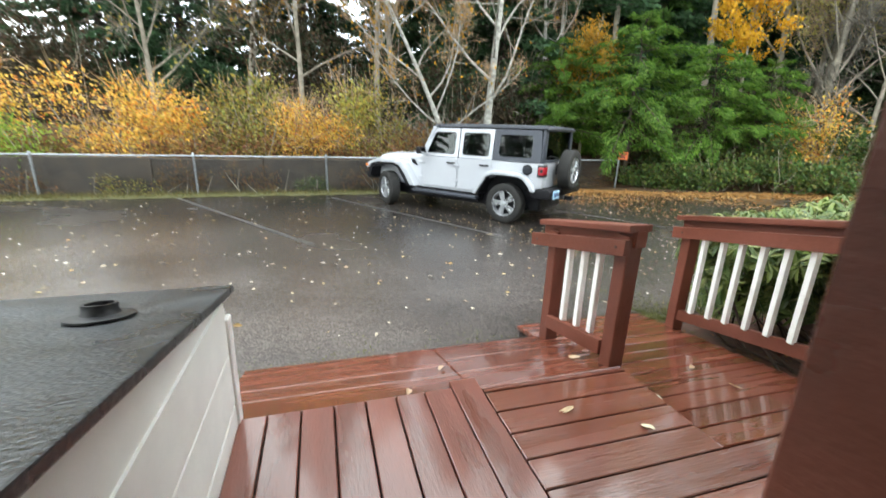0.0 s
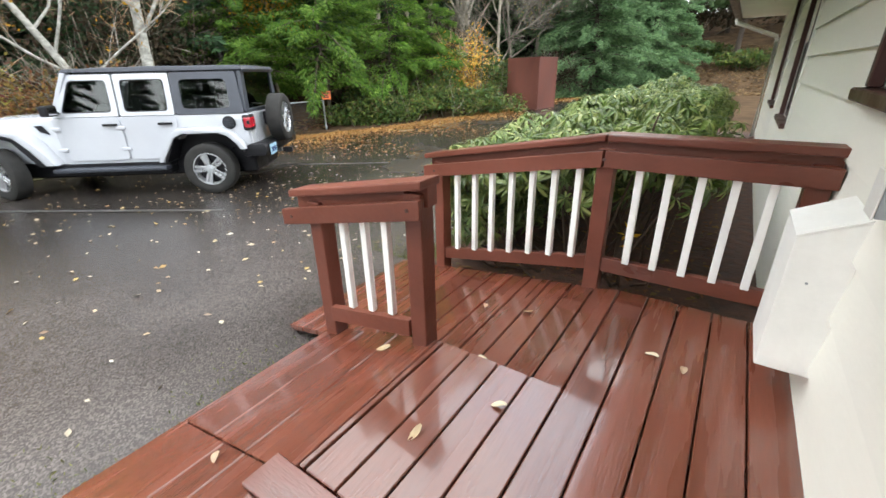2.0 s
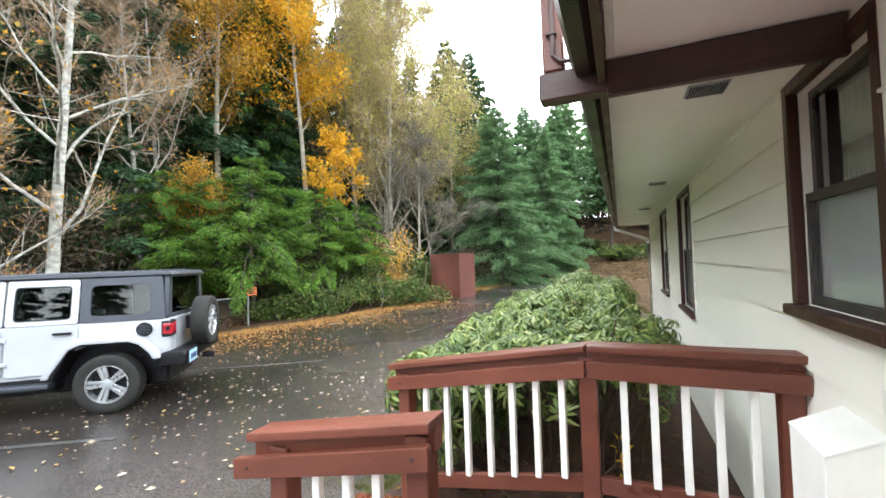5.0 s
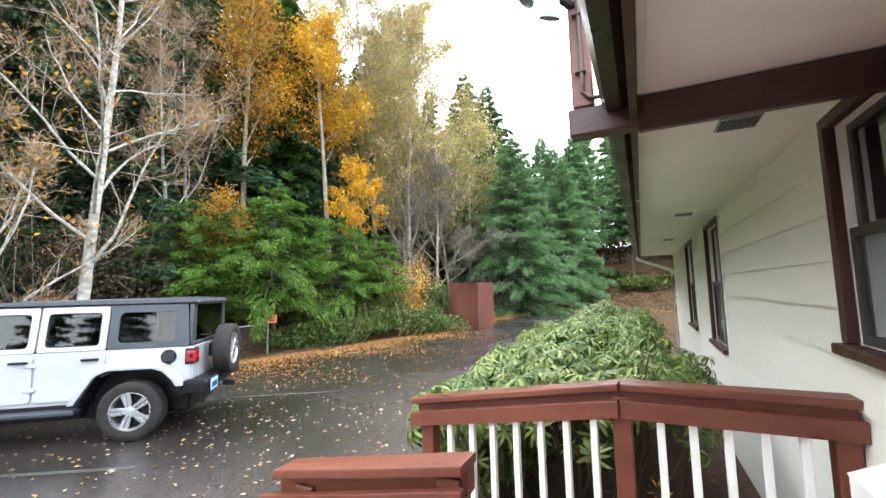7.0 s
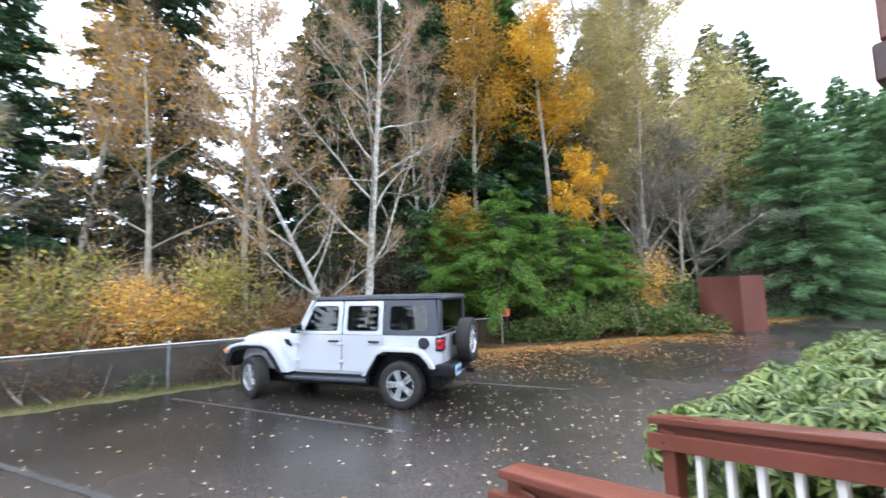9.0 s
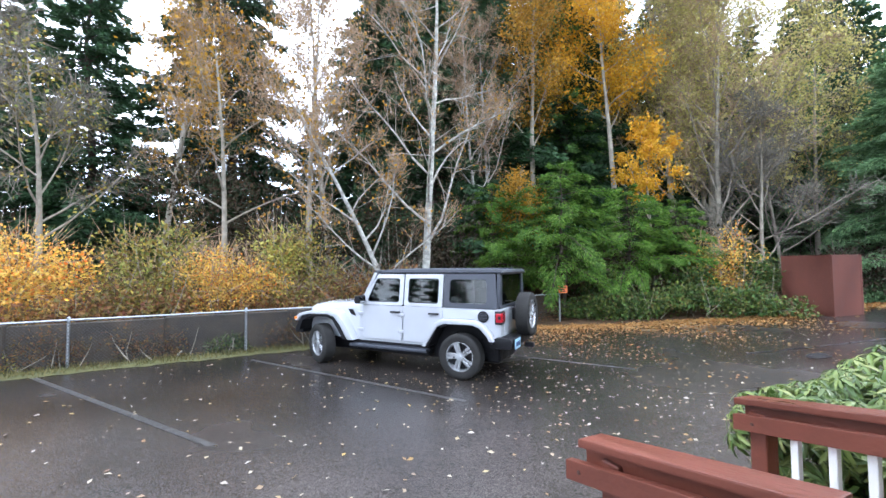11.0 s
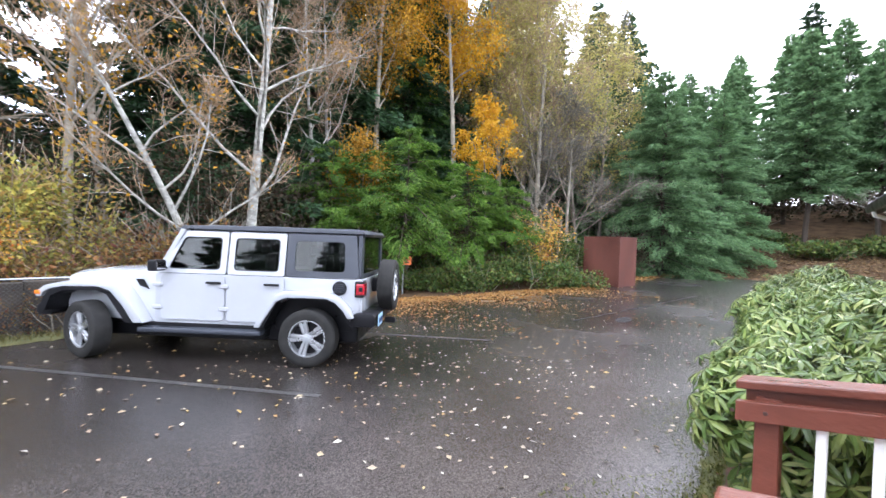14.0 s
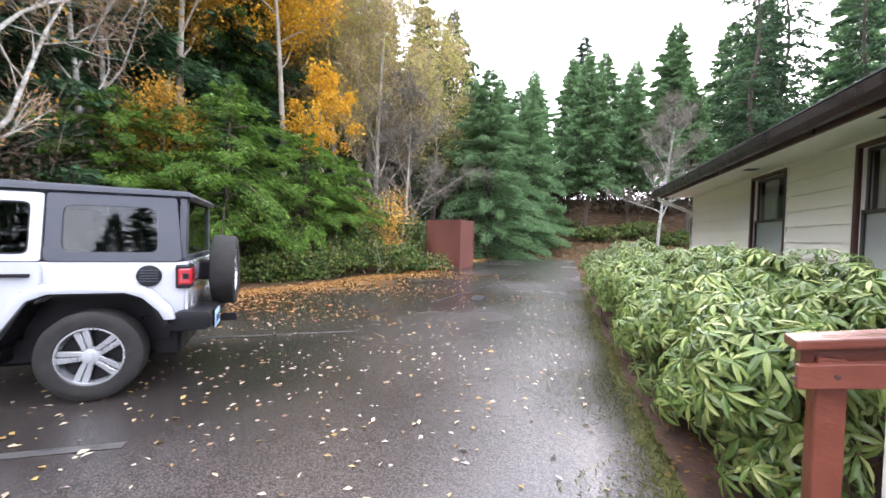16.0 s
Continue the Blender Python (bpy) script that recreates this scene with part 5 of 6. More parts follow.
def shrub(label, material, at, size, n, leaf_len, stems=14, stem_mat=None, rz=0.0, name="shrub", ratio=0.6, shell=0.35, lumps=15, up=0.2, twig=None, n_twig=0):
    """A bush of several lumps: woody stems and leaves that thin out to an uneven outline."""
    b = thing(name, label, "shrub", at, rz)
    sx, sy, sz = size
    w = Wood()
    C = np.stack([(rng.random(lumps) - 0.5) * sx * 0.75, (rng.random(lumps) - 0.5) * sy * 0.7, sz * (0.12 + 0.66 * rng.random(lumps))], 1)
    rad = np.stack([sx * (0.12 + 0.13 * rng.random(lumps)), sy * (0.18 + 0.16 * rng.random(lumps)), sz * (0.14 + 0.17 * rng.random(lumps))], 1)
    for i in range(stems):
        c = C[i % lumps] + rng.normal(size=3) * rad[i % lumps] * 0.5
        p = np.array([c[0] * 0.6 + rng.normal() * 0.1, c[1] * 0.6, -0.1])
        mid = (p + c) / 2 + rng.normal(size=3) * 0.12
        end = c + (c - mid) * 0.55 + np.array([0, 0, 0.1 * sz])
        w.limb([p, mid, c, end], 0.018, 0.004, 4)
    tagged(w.done("stem", stem_mat or BARK_GREY, b), kind="stuff")
    i = rng.integers(0, lumps, n)
    dirs = unit(rng.normal(size=(n, 3)))
    rr = (shell + (1.35 - shell) * rng.random(n) ** 0.9)[:, None]
    P = C[i] + dirs * rad[i] * rr
    P[:, 2] = np.abs(P[:, 2] - 0.02) + 0.02
    D = unit(dirs * 0.7 + rng.normal(size=(n, 3)) * 0.6 + np.array([0, 0, up]))
    V, F = leaf_mesh(P, D, leaf_len * (0.55 + 0.9 * rng.random(n)), ratio, 0.1)
    tagged(raw("foliage", V, F, material, b), kind="stuff")
    if twig is not None:
        j = rng.integers(0, lumps, n_twig)
        dd = unit(rng.normal(size=(n_twig, 3)) + np.array([0, 0, 0.7]))
        V, F = leaf_mesh(C[j] + dd * rad[j] * 0.8, dd, 0.6 * (0.4 + rng.random(n_twig)), 0.025, 0.02)
        tagged(raw("twig", V, F, twig, b), kind="stuff")
    return b


def on(x, y, dz=-0.03):
    return (x, y, land(x, y) + dz)


# tall firs: three built, the others repeat them
fir_a = conifer("tall dark green fir at the edge of the woods", FIR, on(-5.6, 22.5), 15.0, 4.0, 200, 420, 0.24, 0.34, 0.07, group="firs of the woods")
fir_b = conifer("tall dark fir with drooping boughs", FIR, on(-0.6, 23.0), 22.0, 4.6, 230, 460, 0.27, 0.42, 0.10, 0.65, group="firs of the woods")
fir_c = conifer("blue-green fir with layered boughs", BLUEFIR_HAZED, on(23.8, 7.4), 10.5, 3.6, 190, 900, 0.17, 0.36, 0.02, 0.72, group="firs of the woods", ratio=0.24)
fir_d = conifer("tall green fir with bare lower trunk on the far bank", BLUEFIR_HAZED, on(36.0, 1.6), 14.5, 3.4, 180, 420, 0.25, 0.30, 0.26, 0.7, group="firs of the woods")
fir_e = conifer("tall thin fir with open boughs and sky between them", FIR, on(41.0, -13.5), 23.0, 5.0, 95, 260, 0.30, 0.45, 0.16, 0.6, group="firs of the woods")
fir_g = conifer("tall bright green fir between the maples", MIDFIR, on(15.2, 17.4), 19.0, 2.4, 170, 420, 0.18, 0.40, 0.12, 0.6, group="firs of the woods")
for src, x, y, s, rz in (
        (fir_b, -15.0, 24.0, 0.8, 140), (fir_b, 8.3, 23.0, 1.05, 75), (fir_a, 5.8, 21.0, 1.0, 310),
        (fir_b, 13.6, 22.5, 1.12, 20), (fir_b, 17.6, 20.8, 1.15, 260), (fir_a, 22.2, 17.5, 1.05, 45), (fir_b, 26.5, 19.0, 0.95, 130), (fir_a, 28.5, 13.5, 1.0, 215),
        (fir_c, 28.0, 9.2, 1.10, 60), (fir_c, 29.5, 5.6, 0.95, 170), (fir_c, 27.0, 12.5, 1.15, 250), (fir_c, 33.5, 6.8, 1.1, 100),
        (fir_d, 42.0, 6.5, 0.95, 290), (fir_d, 46.0, 2.8, 1.1, 145), (fir_e, 38.5, -10.5, 1.0, 0), (fir_d, 37.0, -6.0, 0.85, 80), (fir_e, 35.0, -15.4, 0.9, 120),
        (fir_d, 42.0, -2.4, 0.95, 30), (fir_d, 48.0, -7.0, 1.3, 190), (fir_a, 31.5, -19.0, 1.4, 240), (fir_a, 33.0, 12.0, 1.2, 30), (fir_a, 38.0, 9.5, 0.75, 70),
        (fir_b, 11.0, 29.0, 1.1, 10), (fir_a, 20.5, 26.5, 1.25, 100),
        (fir_a, 26.0, 15.6, 0.95, 140), (fir_a, 31.0, 17.0, 1.1, 250), (fir_b, 24.0, 22.5, 0.95, 310), (fir_a, 19.2, 17.6, 0.9, 15), (fir_d, 52.0, -1.0, 1.2, 12), (fir_d, 55.0, 7.0, 0.85, 50), (fir_d, 56.0, -9.0, 1.3, 77), (fir_a, 50.0, 13.0, 0.85, 140), (fir_d, 49.0, -15.0, 1.4, 200), (fir_b, 60.0, 1.5, 1.0, 260),
        (fir_d, 60.0, -16.0, 1.5, 310), (fir_d, 45.0, 10.0, 1.0, 20), (fir_d, 44.0, -20.0, 1.5, 66), (fir_b, 43.0, 18.0, 1.0, 99), (fir_d, 66.0, -6.0, 1.4, 180), (fir_d, 66.0, 8.0, 1.4, 33),
        (fir_a, -20.0, 16.0, 0.95, 160), (fir_a, -9.2, 24.5, 0.95, 300), (fir_a, 3.4, 23.6, 0.55, 215), (fir_a, 7.6, 17.6, 1.05, 80), (fir_a, 10.6, 18.6, 1.2, 290), (fir_a, 15.6, 18.0, 1.2, 12),
        # last three stand unseen to the south, added to shade the asphalt
        (fir_a, -29.0, -16.0, 0.9, 70), (fir_b, -33.0, -9.0, 0.7, 10), (fir_a, -28.0, -5.0, 0.8, 150), (fir_a, -31.0, 0.0, 1.05, 95), (fir_a, -27.5, 4.5, 0.75, 220), (fir_b, -33.0, 9.0, 0.75, 35), (fir_a, -27.0, 12.0, 0.9, 280), (fir_a, -25.0, -22.0, 1.0, 130), (fir_a, -12.0, -25.0, 0.9, 60), (fir_b, 2.0, -28.0, 0.7, 190)):
    c = copy_thing(src, Matrix.LocRotScale(on(x, y), Euler((0, 0, radians(rz))), (s, s, s)))
    c.scale = (s, s, s)

# young hemlocks with bright boughs behind the fence's end
hem = conifer("young hemlock with bright green drooping boughs", HEMLOCK, on(10.6, 12.6), 5.4, 3.7, 44, 900, 0.16, 0.50, 0.30, 0.50, group="hemlocks", ratio=0.22)
for x, y, s, rz in ((13.2, 11.9, 0.82, 120), (8.6, 14.2, 0.85, 230), (15.2, 11.4, 0.70, 40)):
    c = copy_thing(hem, Matrix.LocRotScale(on(x, y), Euler((0, 0, radians(rz))), (s, s, s)))

# broadleaf trees
broadleaf("pale-barked alder with bare tan twigs", on(5.32, 13.0), 13.0, 0.145, OCHRE, 700, 0.10, twig=TWIG_TAN, n_twig=7000, twig_len=0.28, limbs=19, spread=0.37, bare=0.21, clump=0.5, bark=BARK_PALE, name="alder", forks=11, rise=0.72)
broadleaf("leaning pale-barked alder with lichened limbs", on(4.72, 12.9), 8.5, 0.105, OCHRE, 900, 0.10, twig=TWIG_TAN, n_twig=4200, twig_len=0.28, lean=(-0.42, 0.12), limbs=15, spread=0.42, bare=0.2, bark=BARK_PALE, name="alder", forks=7, rise=1.15)
broadleaf("thin alder with tan catkins", on(2.2, 15.5), 11.0, 0.12, TWIG_TAN, 2600, 0.09, TWIG_TAN, 3000, 0.3, limbs=13, spread=0.42, bare=0.3, bark=BARK_GREY, name="alder", rise=1.15)
broadleaf("bare thin alder with grey trunk", on(8.4, 15.0), 11.0, 0.10, twig=TWIG_TAN, n_twig=2600, limbs=12, spread=0.3, bare=0.35, bark=BARK_PALE, name="alder", rise=1.15)
broadleaf("bare thin alder with grey trunk", on(9.9, 16.2), 12.0, 0.10, twig=TWIG_TAN, n_twig=2400, limbs=12, spread=0.3, bare=0.35, bark=BARK_PALE, name="alder", rise=1.15)
broadleaf("tall maple with golden leaves", on(15.8, 14.6), 14.5, 0.16, YELLOW, 13000, 0.115, limbs=14, spread=0.24, bare=0.45, name="maple", clump=0.8)
broadleaf("tall maple with ochre leaves", on(12.2, 16.2), 14.0, 0.16, OCHRE, 13000, 0.105, limbs=14, spread=0.30, bare=0.40, name="maple", clump=0.8)
broadleaf("small golden maple above the hemlocks", on(14.9, 12.2), 6.8, 0.08, YELLOW, 5200, 0.105, limbs=12, spread=0.62, bare=0.42, name="maple", clump=0.30, forks=4)
broadleaf("low ochre-leaved maple behind the car", on(9.6, 13.9), 5.2, 0.07, OCHRE, 3500, 0.09, limbs=9, spread=0.45, bare=0.4, name="maple", clump=0.5)
broadleaf("tall cottonwood with sparse pale yellow leaves", on(20.6, 13.2), 19.0, 0.18, PALEYEL, 26000, 0.10, TWIG_TAN, 9000, 0.4, limbs=26, spread=0.32, bare=0.22, name="cottonwood", clump=0.9)
for x, y, h in ((18.9, 12.0, 16.0), (22.0, 14.4, 18.0), (19.8, 14.6, 20.0)):
    broadleaf("upright cottonwood with a haze of pale yellow leaves", on(x, y), h, 0.14, PALEYEL, 16000, 0.09, TWIG_TAN, 7000, 0.45, limbs=30, spread=0.30, bare=0.15, name="cottonwood", clump=0.8, rise=1.5, forks=8)
broadleaf("cottonwood with sparse pale yellow leaves", on(25.0, 11.0), 14.0, 0.13, PALEYEL, 14000, 0.10, TWIG_GREY, 6000, 0.4, limbs=16, spread=0.3, bare=0.22, name="cottonwood", clump=0.9)
broadleaf("bare grey alder with a cloud of fine twigs", on(19.6, 10.6), 8.5, 0.10, twig=TWIG_GREY, n_twig=5200, twig_len=0.45, limbs=15, spread=0.5, bare=0.2, name="alder")
broadleaf("bare grey alder with a cloud of fine twigs", on(22.3, 11.2), 9.5, 0.10, twig=TWIG_GREY, n_twig=4600, twig_len=0.45, limbs=15, spread=0.45, bare=0.2, name="alder")
broadleaf("bare grey tree on the far bank", on(30.5, -2.6), 9.5, 0.11, twig=TWIG_GREY, n_twig=4200, twig_len=0.45, limbs=15, spread=0.5, bare=0.2, bark=BARK_PALE, name="alder")
broadleaf("bare tree with orange-tan leaves", on(-0.4, 16.5), 9.0, 0.11, OCHRE, 1500, 0.12, TWIG_TAN, 3000, 0.35, limbs=14, spread=0.5, bare=0.25, name="alder")
broadleaf("grey lichened tree at the woods' edge", on(-5.2, 17.0), 7.5, 0.10, BRUSH_GREEN, 1800, 0.11, TWIG_GREY, 4000, 0.4, limbs=14, spread=0.55, bare=0.2, name="alder")

broadleaf("tall cottonwood with pale yellow-green leaves", on(17.8, 17.0), 18.0, 0.18, PALEYEL, 18000, 0.10, TWIG_GREY, 6000, 0.4, limbs=22, spread=0.28, bare=0.25, name="cottonwood", clump=0.9)
broadleaf("tall alder with orange-tan leaves in its top", on(3.4, 18.5), 14.0, 0.14, OCHRE, 2200, 0.13, TWIG_TAN, 4200, 0.35, limbs=18, spread=0.36, bare=0.25, name="alder", clump=0.8, rise=1.15)
broadleaf("alder with orange-tan leaves", on(-2.6, 19.5), 11.5, 0.13, OCHRE, 2400, 0.13, TWIG_TAN, 3600, 0.35, limbs=16, spread=0.42, bare=0.25, name="alder", clump=0.8, rise=1.15)
broadleaf("tall alder with bare tan twigs", on(7.2, 18.0), 16.0, 0.15, twig=TWIG_TAN, n_twig=6500, twig_len=0.34, limbs=20, spread=0.34, bare=0.25, bark=BARK_PALE, name="alder", forks=8, rise=1.15)

# brush along the fence
for lab, mt, x, y, size, n, ll, tw in (
        ("lime green leafy bush against the fence", LAURELGREEN, -6.6, 12.0, (3.0, 1.6, 2.0), 5400, 0.073, None),
        ("gold and rust autumn brush behind the fence", BRUSH_GOLD, -4.6, 13.0, (3.4, 2.2, 2.9), 8840, 0.073, TWIG_TAN),
        ("gold and rust autumn brush behind the fence", BRUSH_GOLD, -8.8, 13.6, (4.0, 2.4, 3.2), 8500, 0.079, TWIG_TAN),
        ("yellow-green brush behind the fence", BRUSH_GREEN, -1.9, 13.6, (3.2, 2.4, 3.0), 5200, 0.10, TWIG_TAN),
        ("gold autumn brush behind the fence", BRUSH_GOLD, -0.2, 13.1, (2.8, 1.8, 2.3), 7140, 0.066, TWIG_TAN),
        ("yellow-green brush with autumn leaves", BRUSH_GREEN, 1.6, 13.9, (3.0, 2.2, 3.0), 4600, 0.10, TWIG_TAN),
        ("rust and brown brush behind the fence", BRUSH_RUST, -6.0, 12.3, (3.6, 1.2, 1.5), 3200, 0.09, None),
        ("rust and brown brush behind the fence", BRUSH_RUST, -2.6, 12.3, (3.6, 1.2, 1.5), 3400, 0.09, None),
        ("rust and brown brush behind the fence", BRUSH_RUST, 0.8, 12.5, (3.6, 1.2, 1.4), 3400, 0.09, None),
        ("dark brown thicket behind the car", BRUSH_RUST, 3.9, 12.8, (3.4, 1.6, 2.0), 3600, 0.09, TWIG_GREY),
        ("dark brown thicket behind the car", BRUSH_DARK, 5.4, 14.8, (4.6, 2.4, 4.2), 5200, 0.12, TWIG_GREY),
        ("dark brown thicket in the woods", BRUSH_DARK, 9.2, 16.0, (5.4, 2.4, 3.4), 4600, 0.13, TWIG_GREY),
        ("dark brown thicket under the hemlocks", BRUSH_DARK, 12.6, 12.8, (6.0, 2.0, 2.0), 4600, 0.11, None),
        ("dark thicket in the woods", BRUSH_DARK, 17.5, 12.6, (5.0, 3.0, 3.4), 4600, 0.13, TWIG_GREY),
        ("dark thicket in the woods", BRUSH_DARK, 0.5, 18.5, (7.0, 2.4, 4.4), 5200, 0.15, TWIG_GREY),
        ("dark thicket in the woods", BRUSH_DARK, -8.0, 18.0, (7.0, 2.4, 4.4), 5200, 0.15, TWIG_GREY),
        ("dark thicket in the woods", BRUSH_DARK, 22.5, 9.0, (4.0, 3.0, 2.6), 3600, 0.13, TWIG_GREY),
        ("orange-leaved shrub beside the hemlocks", BRUSH_GOLD, 15.6, 9.9, (2.0, 1.8, 3.2), 2600, 0.09, TWIG_TAN),
        ("grey-green shrub beside the rusty container", IVY, 16.6, 9.3, (2.0, 1.8, 2.1), 2600, 0.10, None)):
    shrub(lab, mt, on(x, y), size, n, ll, twig=tw, n_twig=400 if tw else 0)
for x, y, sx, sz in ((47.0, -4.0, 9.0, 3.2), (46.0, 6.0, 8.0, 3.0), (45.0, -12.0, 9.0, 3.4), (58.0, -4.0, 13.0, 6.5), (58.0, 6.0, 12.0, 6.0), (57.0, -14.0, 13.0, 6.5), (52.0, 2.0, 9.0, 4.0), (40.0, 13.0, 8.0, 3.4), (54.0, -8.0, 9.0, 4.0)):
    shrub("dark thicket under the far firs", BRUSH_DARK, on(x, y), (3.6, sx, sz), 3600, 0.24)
# ivy mounds at the edge of the parking area
for x, y, size, n in ((10.9, 11.5, (2.4, 1.2, 0.9), 2600), (12.3, 10.5, (2.4, 1.4, 1.0), 2800), (13.6, 9.4, (2.4, 1.5, 1.05), 2800), (14.8, 8.3, (2.2, 1.5, 0.95), 2600), (11.8, 11.6, (2.6, 1.2, 1.7), 2600), (13.8, 10.5, (2.6, 1.2, 1.7), 2600)):
    shrub("mound of glossy green ivy at the asphalt's edge", IVY, on(x, y), size, n, 0.085, stems=6, rz=-42, name="ivy", ratio=0.8)
for x, y, s in ((34.0, 1.2, 1.0), (36.0, -2.0, 1.1), (33.0, -3.6, 0.9), (38.0, 3.6, 1.0), (31.6, -6.4, 1.0)):
    shrub("green ground cover on the far bank", IVY, on(x, y), (4.2 * s, 3.0 * s, 1.1 * s), 2200, 0.16, stems=6, name="ground_cover", ratio=0.8)

# ---- rhododendrons beside the ramp and the house ----
def whorl(seed, n=8, length=0.112):
    """One leaf cluster: long leathery leaves round a bud, folded along the midrib and drooping."""
    g = np.random.default_rng(seed)
    V, F = [], []
    for i in range(n):
        a = 2 * math.pi * (i + 0.3 * g.random()) / n
        L = length * (0.75 + 0.45 * g.random())
        wd = L * 0.105
        tilt = 0.30 - 0.95 * g.random()
        o = np.array([math.cos(a), math.sin(a), 0.0])
        s = np.array([-math.sin(a), math.cos(a), 0.0])
        z = np.array([0, 0, 1.0])
        b = len(V)

        def at(t, side, fold):
            drop = tilt * t + (-0.45) * t * t
            return o * L * t * math.cos(drop * 0.8) + z * (L * math.sin(drop)) + s * side * wd + z * fold * wd
        V += [at(0.04, 0, 0), at(0.38, 1, 0.3), at(0.38, 0, 0), at(0.38, -1, 0.3), at(0.74, 0.9, 0.3), at(0.74, 0, 0), at(0.74, -0.9, 0.3), at(1.0, 0, 0)]
        F += [(b, b + 2, b + 1), (b, b + 3, b + 2), (b + 1, b + 2, b + 5), (b + 1, b + 5, b + 4), (b + 2, b + 3, b + 6), (b + 2, b + 6, b + 5), (b + 4, b + 5, b + 7), (b + 5, b + 6, b + 7)]
    return np.array(V), np.array(F)


whorls = [whorl(40 + i, n) for i, n in enumerate((9, 10, 11, 10))]


def rhododendron(x, y, lumps, n, near=False, label=""):
    gx = land(x, y)
    b = thing("rhododendron", label or "broad rhododendron with whorled leathery green leaves", "shrub", (x, y, gx), group="rhododendrons along the house")
    C, R = np.array([l[:3] for l in lumps]), np.array([l[3:] for l in lumps])
    C[:, 2] -= gx
    w = Wood()
    for i in range(34):
        c = C[i % len(C)] + rng.normal(size=3) * R[i % len(C)] * 0.35
        p = np.array([c[0] * 0.45 + rng.normal() * 0.15, -0.15 + c[1] * 0.35 + rng.normal() * 0.15, -0.05])
        mid = p * 0.45 + c * 0.55 + np.array([0, 0, -0.15]) + rng.normal(size=3) * 0.08
        w.limb([p, (p + mid) / 2 + rng.normal(size=3) * 0.05, mid, c, c + (c - mid) * 0.1], 0.016, 0.004, 5)
    tagged(w.done("stem", RHODO_STEM, b), kind="stuff")
    pts, nrm = [], []
    while len(pts) < n:
        i = rng.integers(len(C))
        d = unit(rng.normal(size=3))
        if d[2] < -0.35:
            continue
        p = C[i] + d * R[i] * (0.60 + 0.52 * rng.random())
        inside = (((p - C) / R) ** 2).sum(1) < 0.34
        if inside.any() or p[2] < 0.10 or p[0] + x < 2.80 + 0.15 * max(0, p[1] + y - 1.15) or p[1] + y < 0.40:
            continue
        if p[0] + x < 3.35 and p[1] + y < 2.1 and p[2] < 1.05 and rng.random() < 0.85:
            continue
        if p[2] < 0.55 and rng.random() < 0.6:
            continue
        pts.append(p)
        nrm.append(unit(d / R[i]))
    verts, faces, k = [], [], 0
    tmpl = []
    if near:
        for V, F in whorls:
            tmpl.append(None)
    for j, (p, nn) in enumerate(zip(pts, nrm)):
        up = unit(nn + np.array([0, 0, 0.55]) + rng.normal(size=3) * 0.15)
        q = Vector(up.tolist()).to_track_quat("Z", "Y").to_matrix() @ Matrix.Rotation(rng.random() * 6.283, 3, "Z")
        s = 0.55 + 0.75 * rng.random()
        V, F = whorls[j % 4]
        if near and j < 280:
            m = Matrix.Translation(p.tolist()) @ q.to_4x4() @ Matrix.Diagonal((s, s, s, 1))
            if tmpl[j % 4] is None:
                tmpl[j % 4] = raw("leaf_whorl", V, F, RHODO, b)
                tmpl[j % 4].matrix_basis = m
            else:
                twin(tmpl[j % 4], m)
        else:
            verts.append(V @ (np.array(q).T * s) + p)
            faces.append(F + k)
            k += len(V)
    if verts:
        tagged(raw("foliage", np.concatenate(verts), np.concatenate(faces), RHODO, b), kind="stuff")
    return b


g2 = np.random.default_rng(11)
for i, (x, n) in enumerate(((3.70, 1750), (5.15, 1500), (6.7, 1250), (8.3, 1000), (9.9, 850), (11.4, 750))):
    lumps = []
    low = 0.62 if i == 0 else 1.0
    for lx in (-0.60, -0.1, 0.45):
        r = 0.85 + 0.3 * g2.random()
        lumps.append((lx, -0.68 + 0.15 * g2.random(), 0.36 + 0.22 * g2.random(), 0.44 * r, 0.44 * r, 0.40 * r))
        lumps.append((lx + 0.2, -0.08 + 0.2 * g2.random(), 0.40 + 0.24 * g2.random(), 0.46 * r, 0.46 * r, 0.40 * r))
        lumps.append((lx + 0.1 * g2.random(), 0.52 + 0.16 * g2.random(), 0.20 + 0.26 * g2.random(), 0.42 * r, 0.40 * r, 0.36 * r))
        lumps.append((lx + 0.1, 0.46 + 0.16 * g2.random(), -0.12 + 0.16 * g2.random(), 0.36 * r, 0.34 * r, 0.28 * r))
    if i == 0:
        lumps += [(-0.46, 0.74, 0.30, 0.36, 0.34, 0.36), (-0.10, 0.80, 0.12, 0.40, 0.30, 0.34), (-0.42, 0.60, -0.05, 0.30, 0.30, 0.28)]
    rhododendron(x, 1.66 if i == 0 else 1.83, lumps, n, i == 0)

# a sprig of yellow leaves in the nearest shrub
sprig = thing("yellow_sprig", "small sprig of bright yellow leaves behind the balusters", "leaf sprig", (2.74, 1.02, 0.02))
part("stalk", tube([(0, 0, -0.35), (0.01, 0.01, 0.1), (0.0, 0.0, 0.30)], 0.004, 0.002, 5), RHODO_STEM, sprig)
k = 12
Ps = np.stack([rng.normal(size=k) * 0.015, rng.normal(size=k) * 0.02, 0.10 + 0.2 * rng.random(k)], 1)
V, F = leaf_mesh(Ps, unit(rng.normal(size=(k, 3)) + np.array([0, 0, -0.5])), np.full(k, 0.055), 0.5, 0.1)
tagged(raw("leaf", V, F, YELLOW, sprig), kind="stuff")

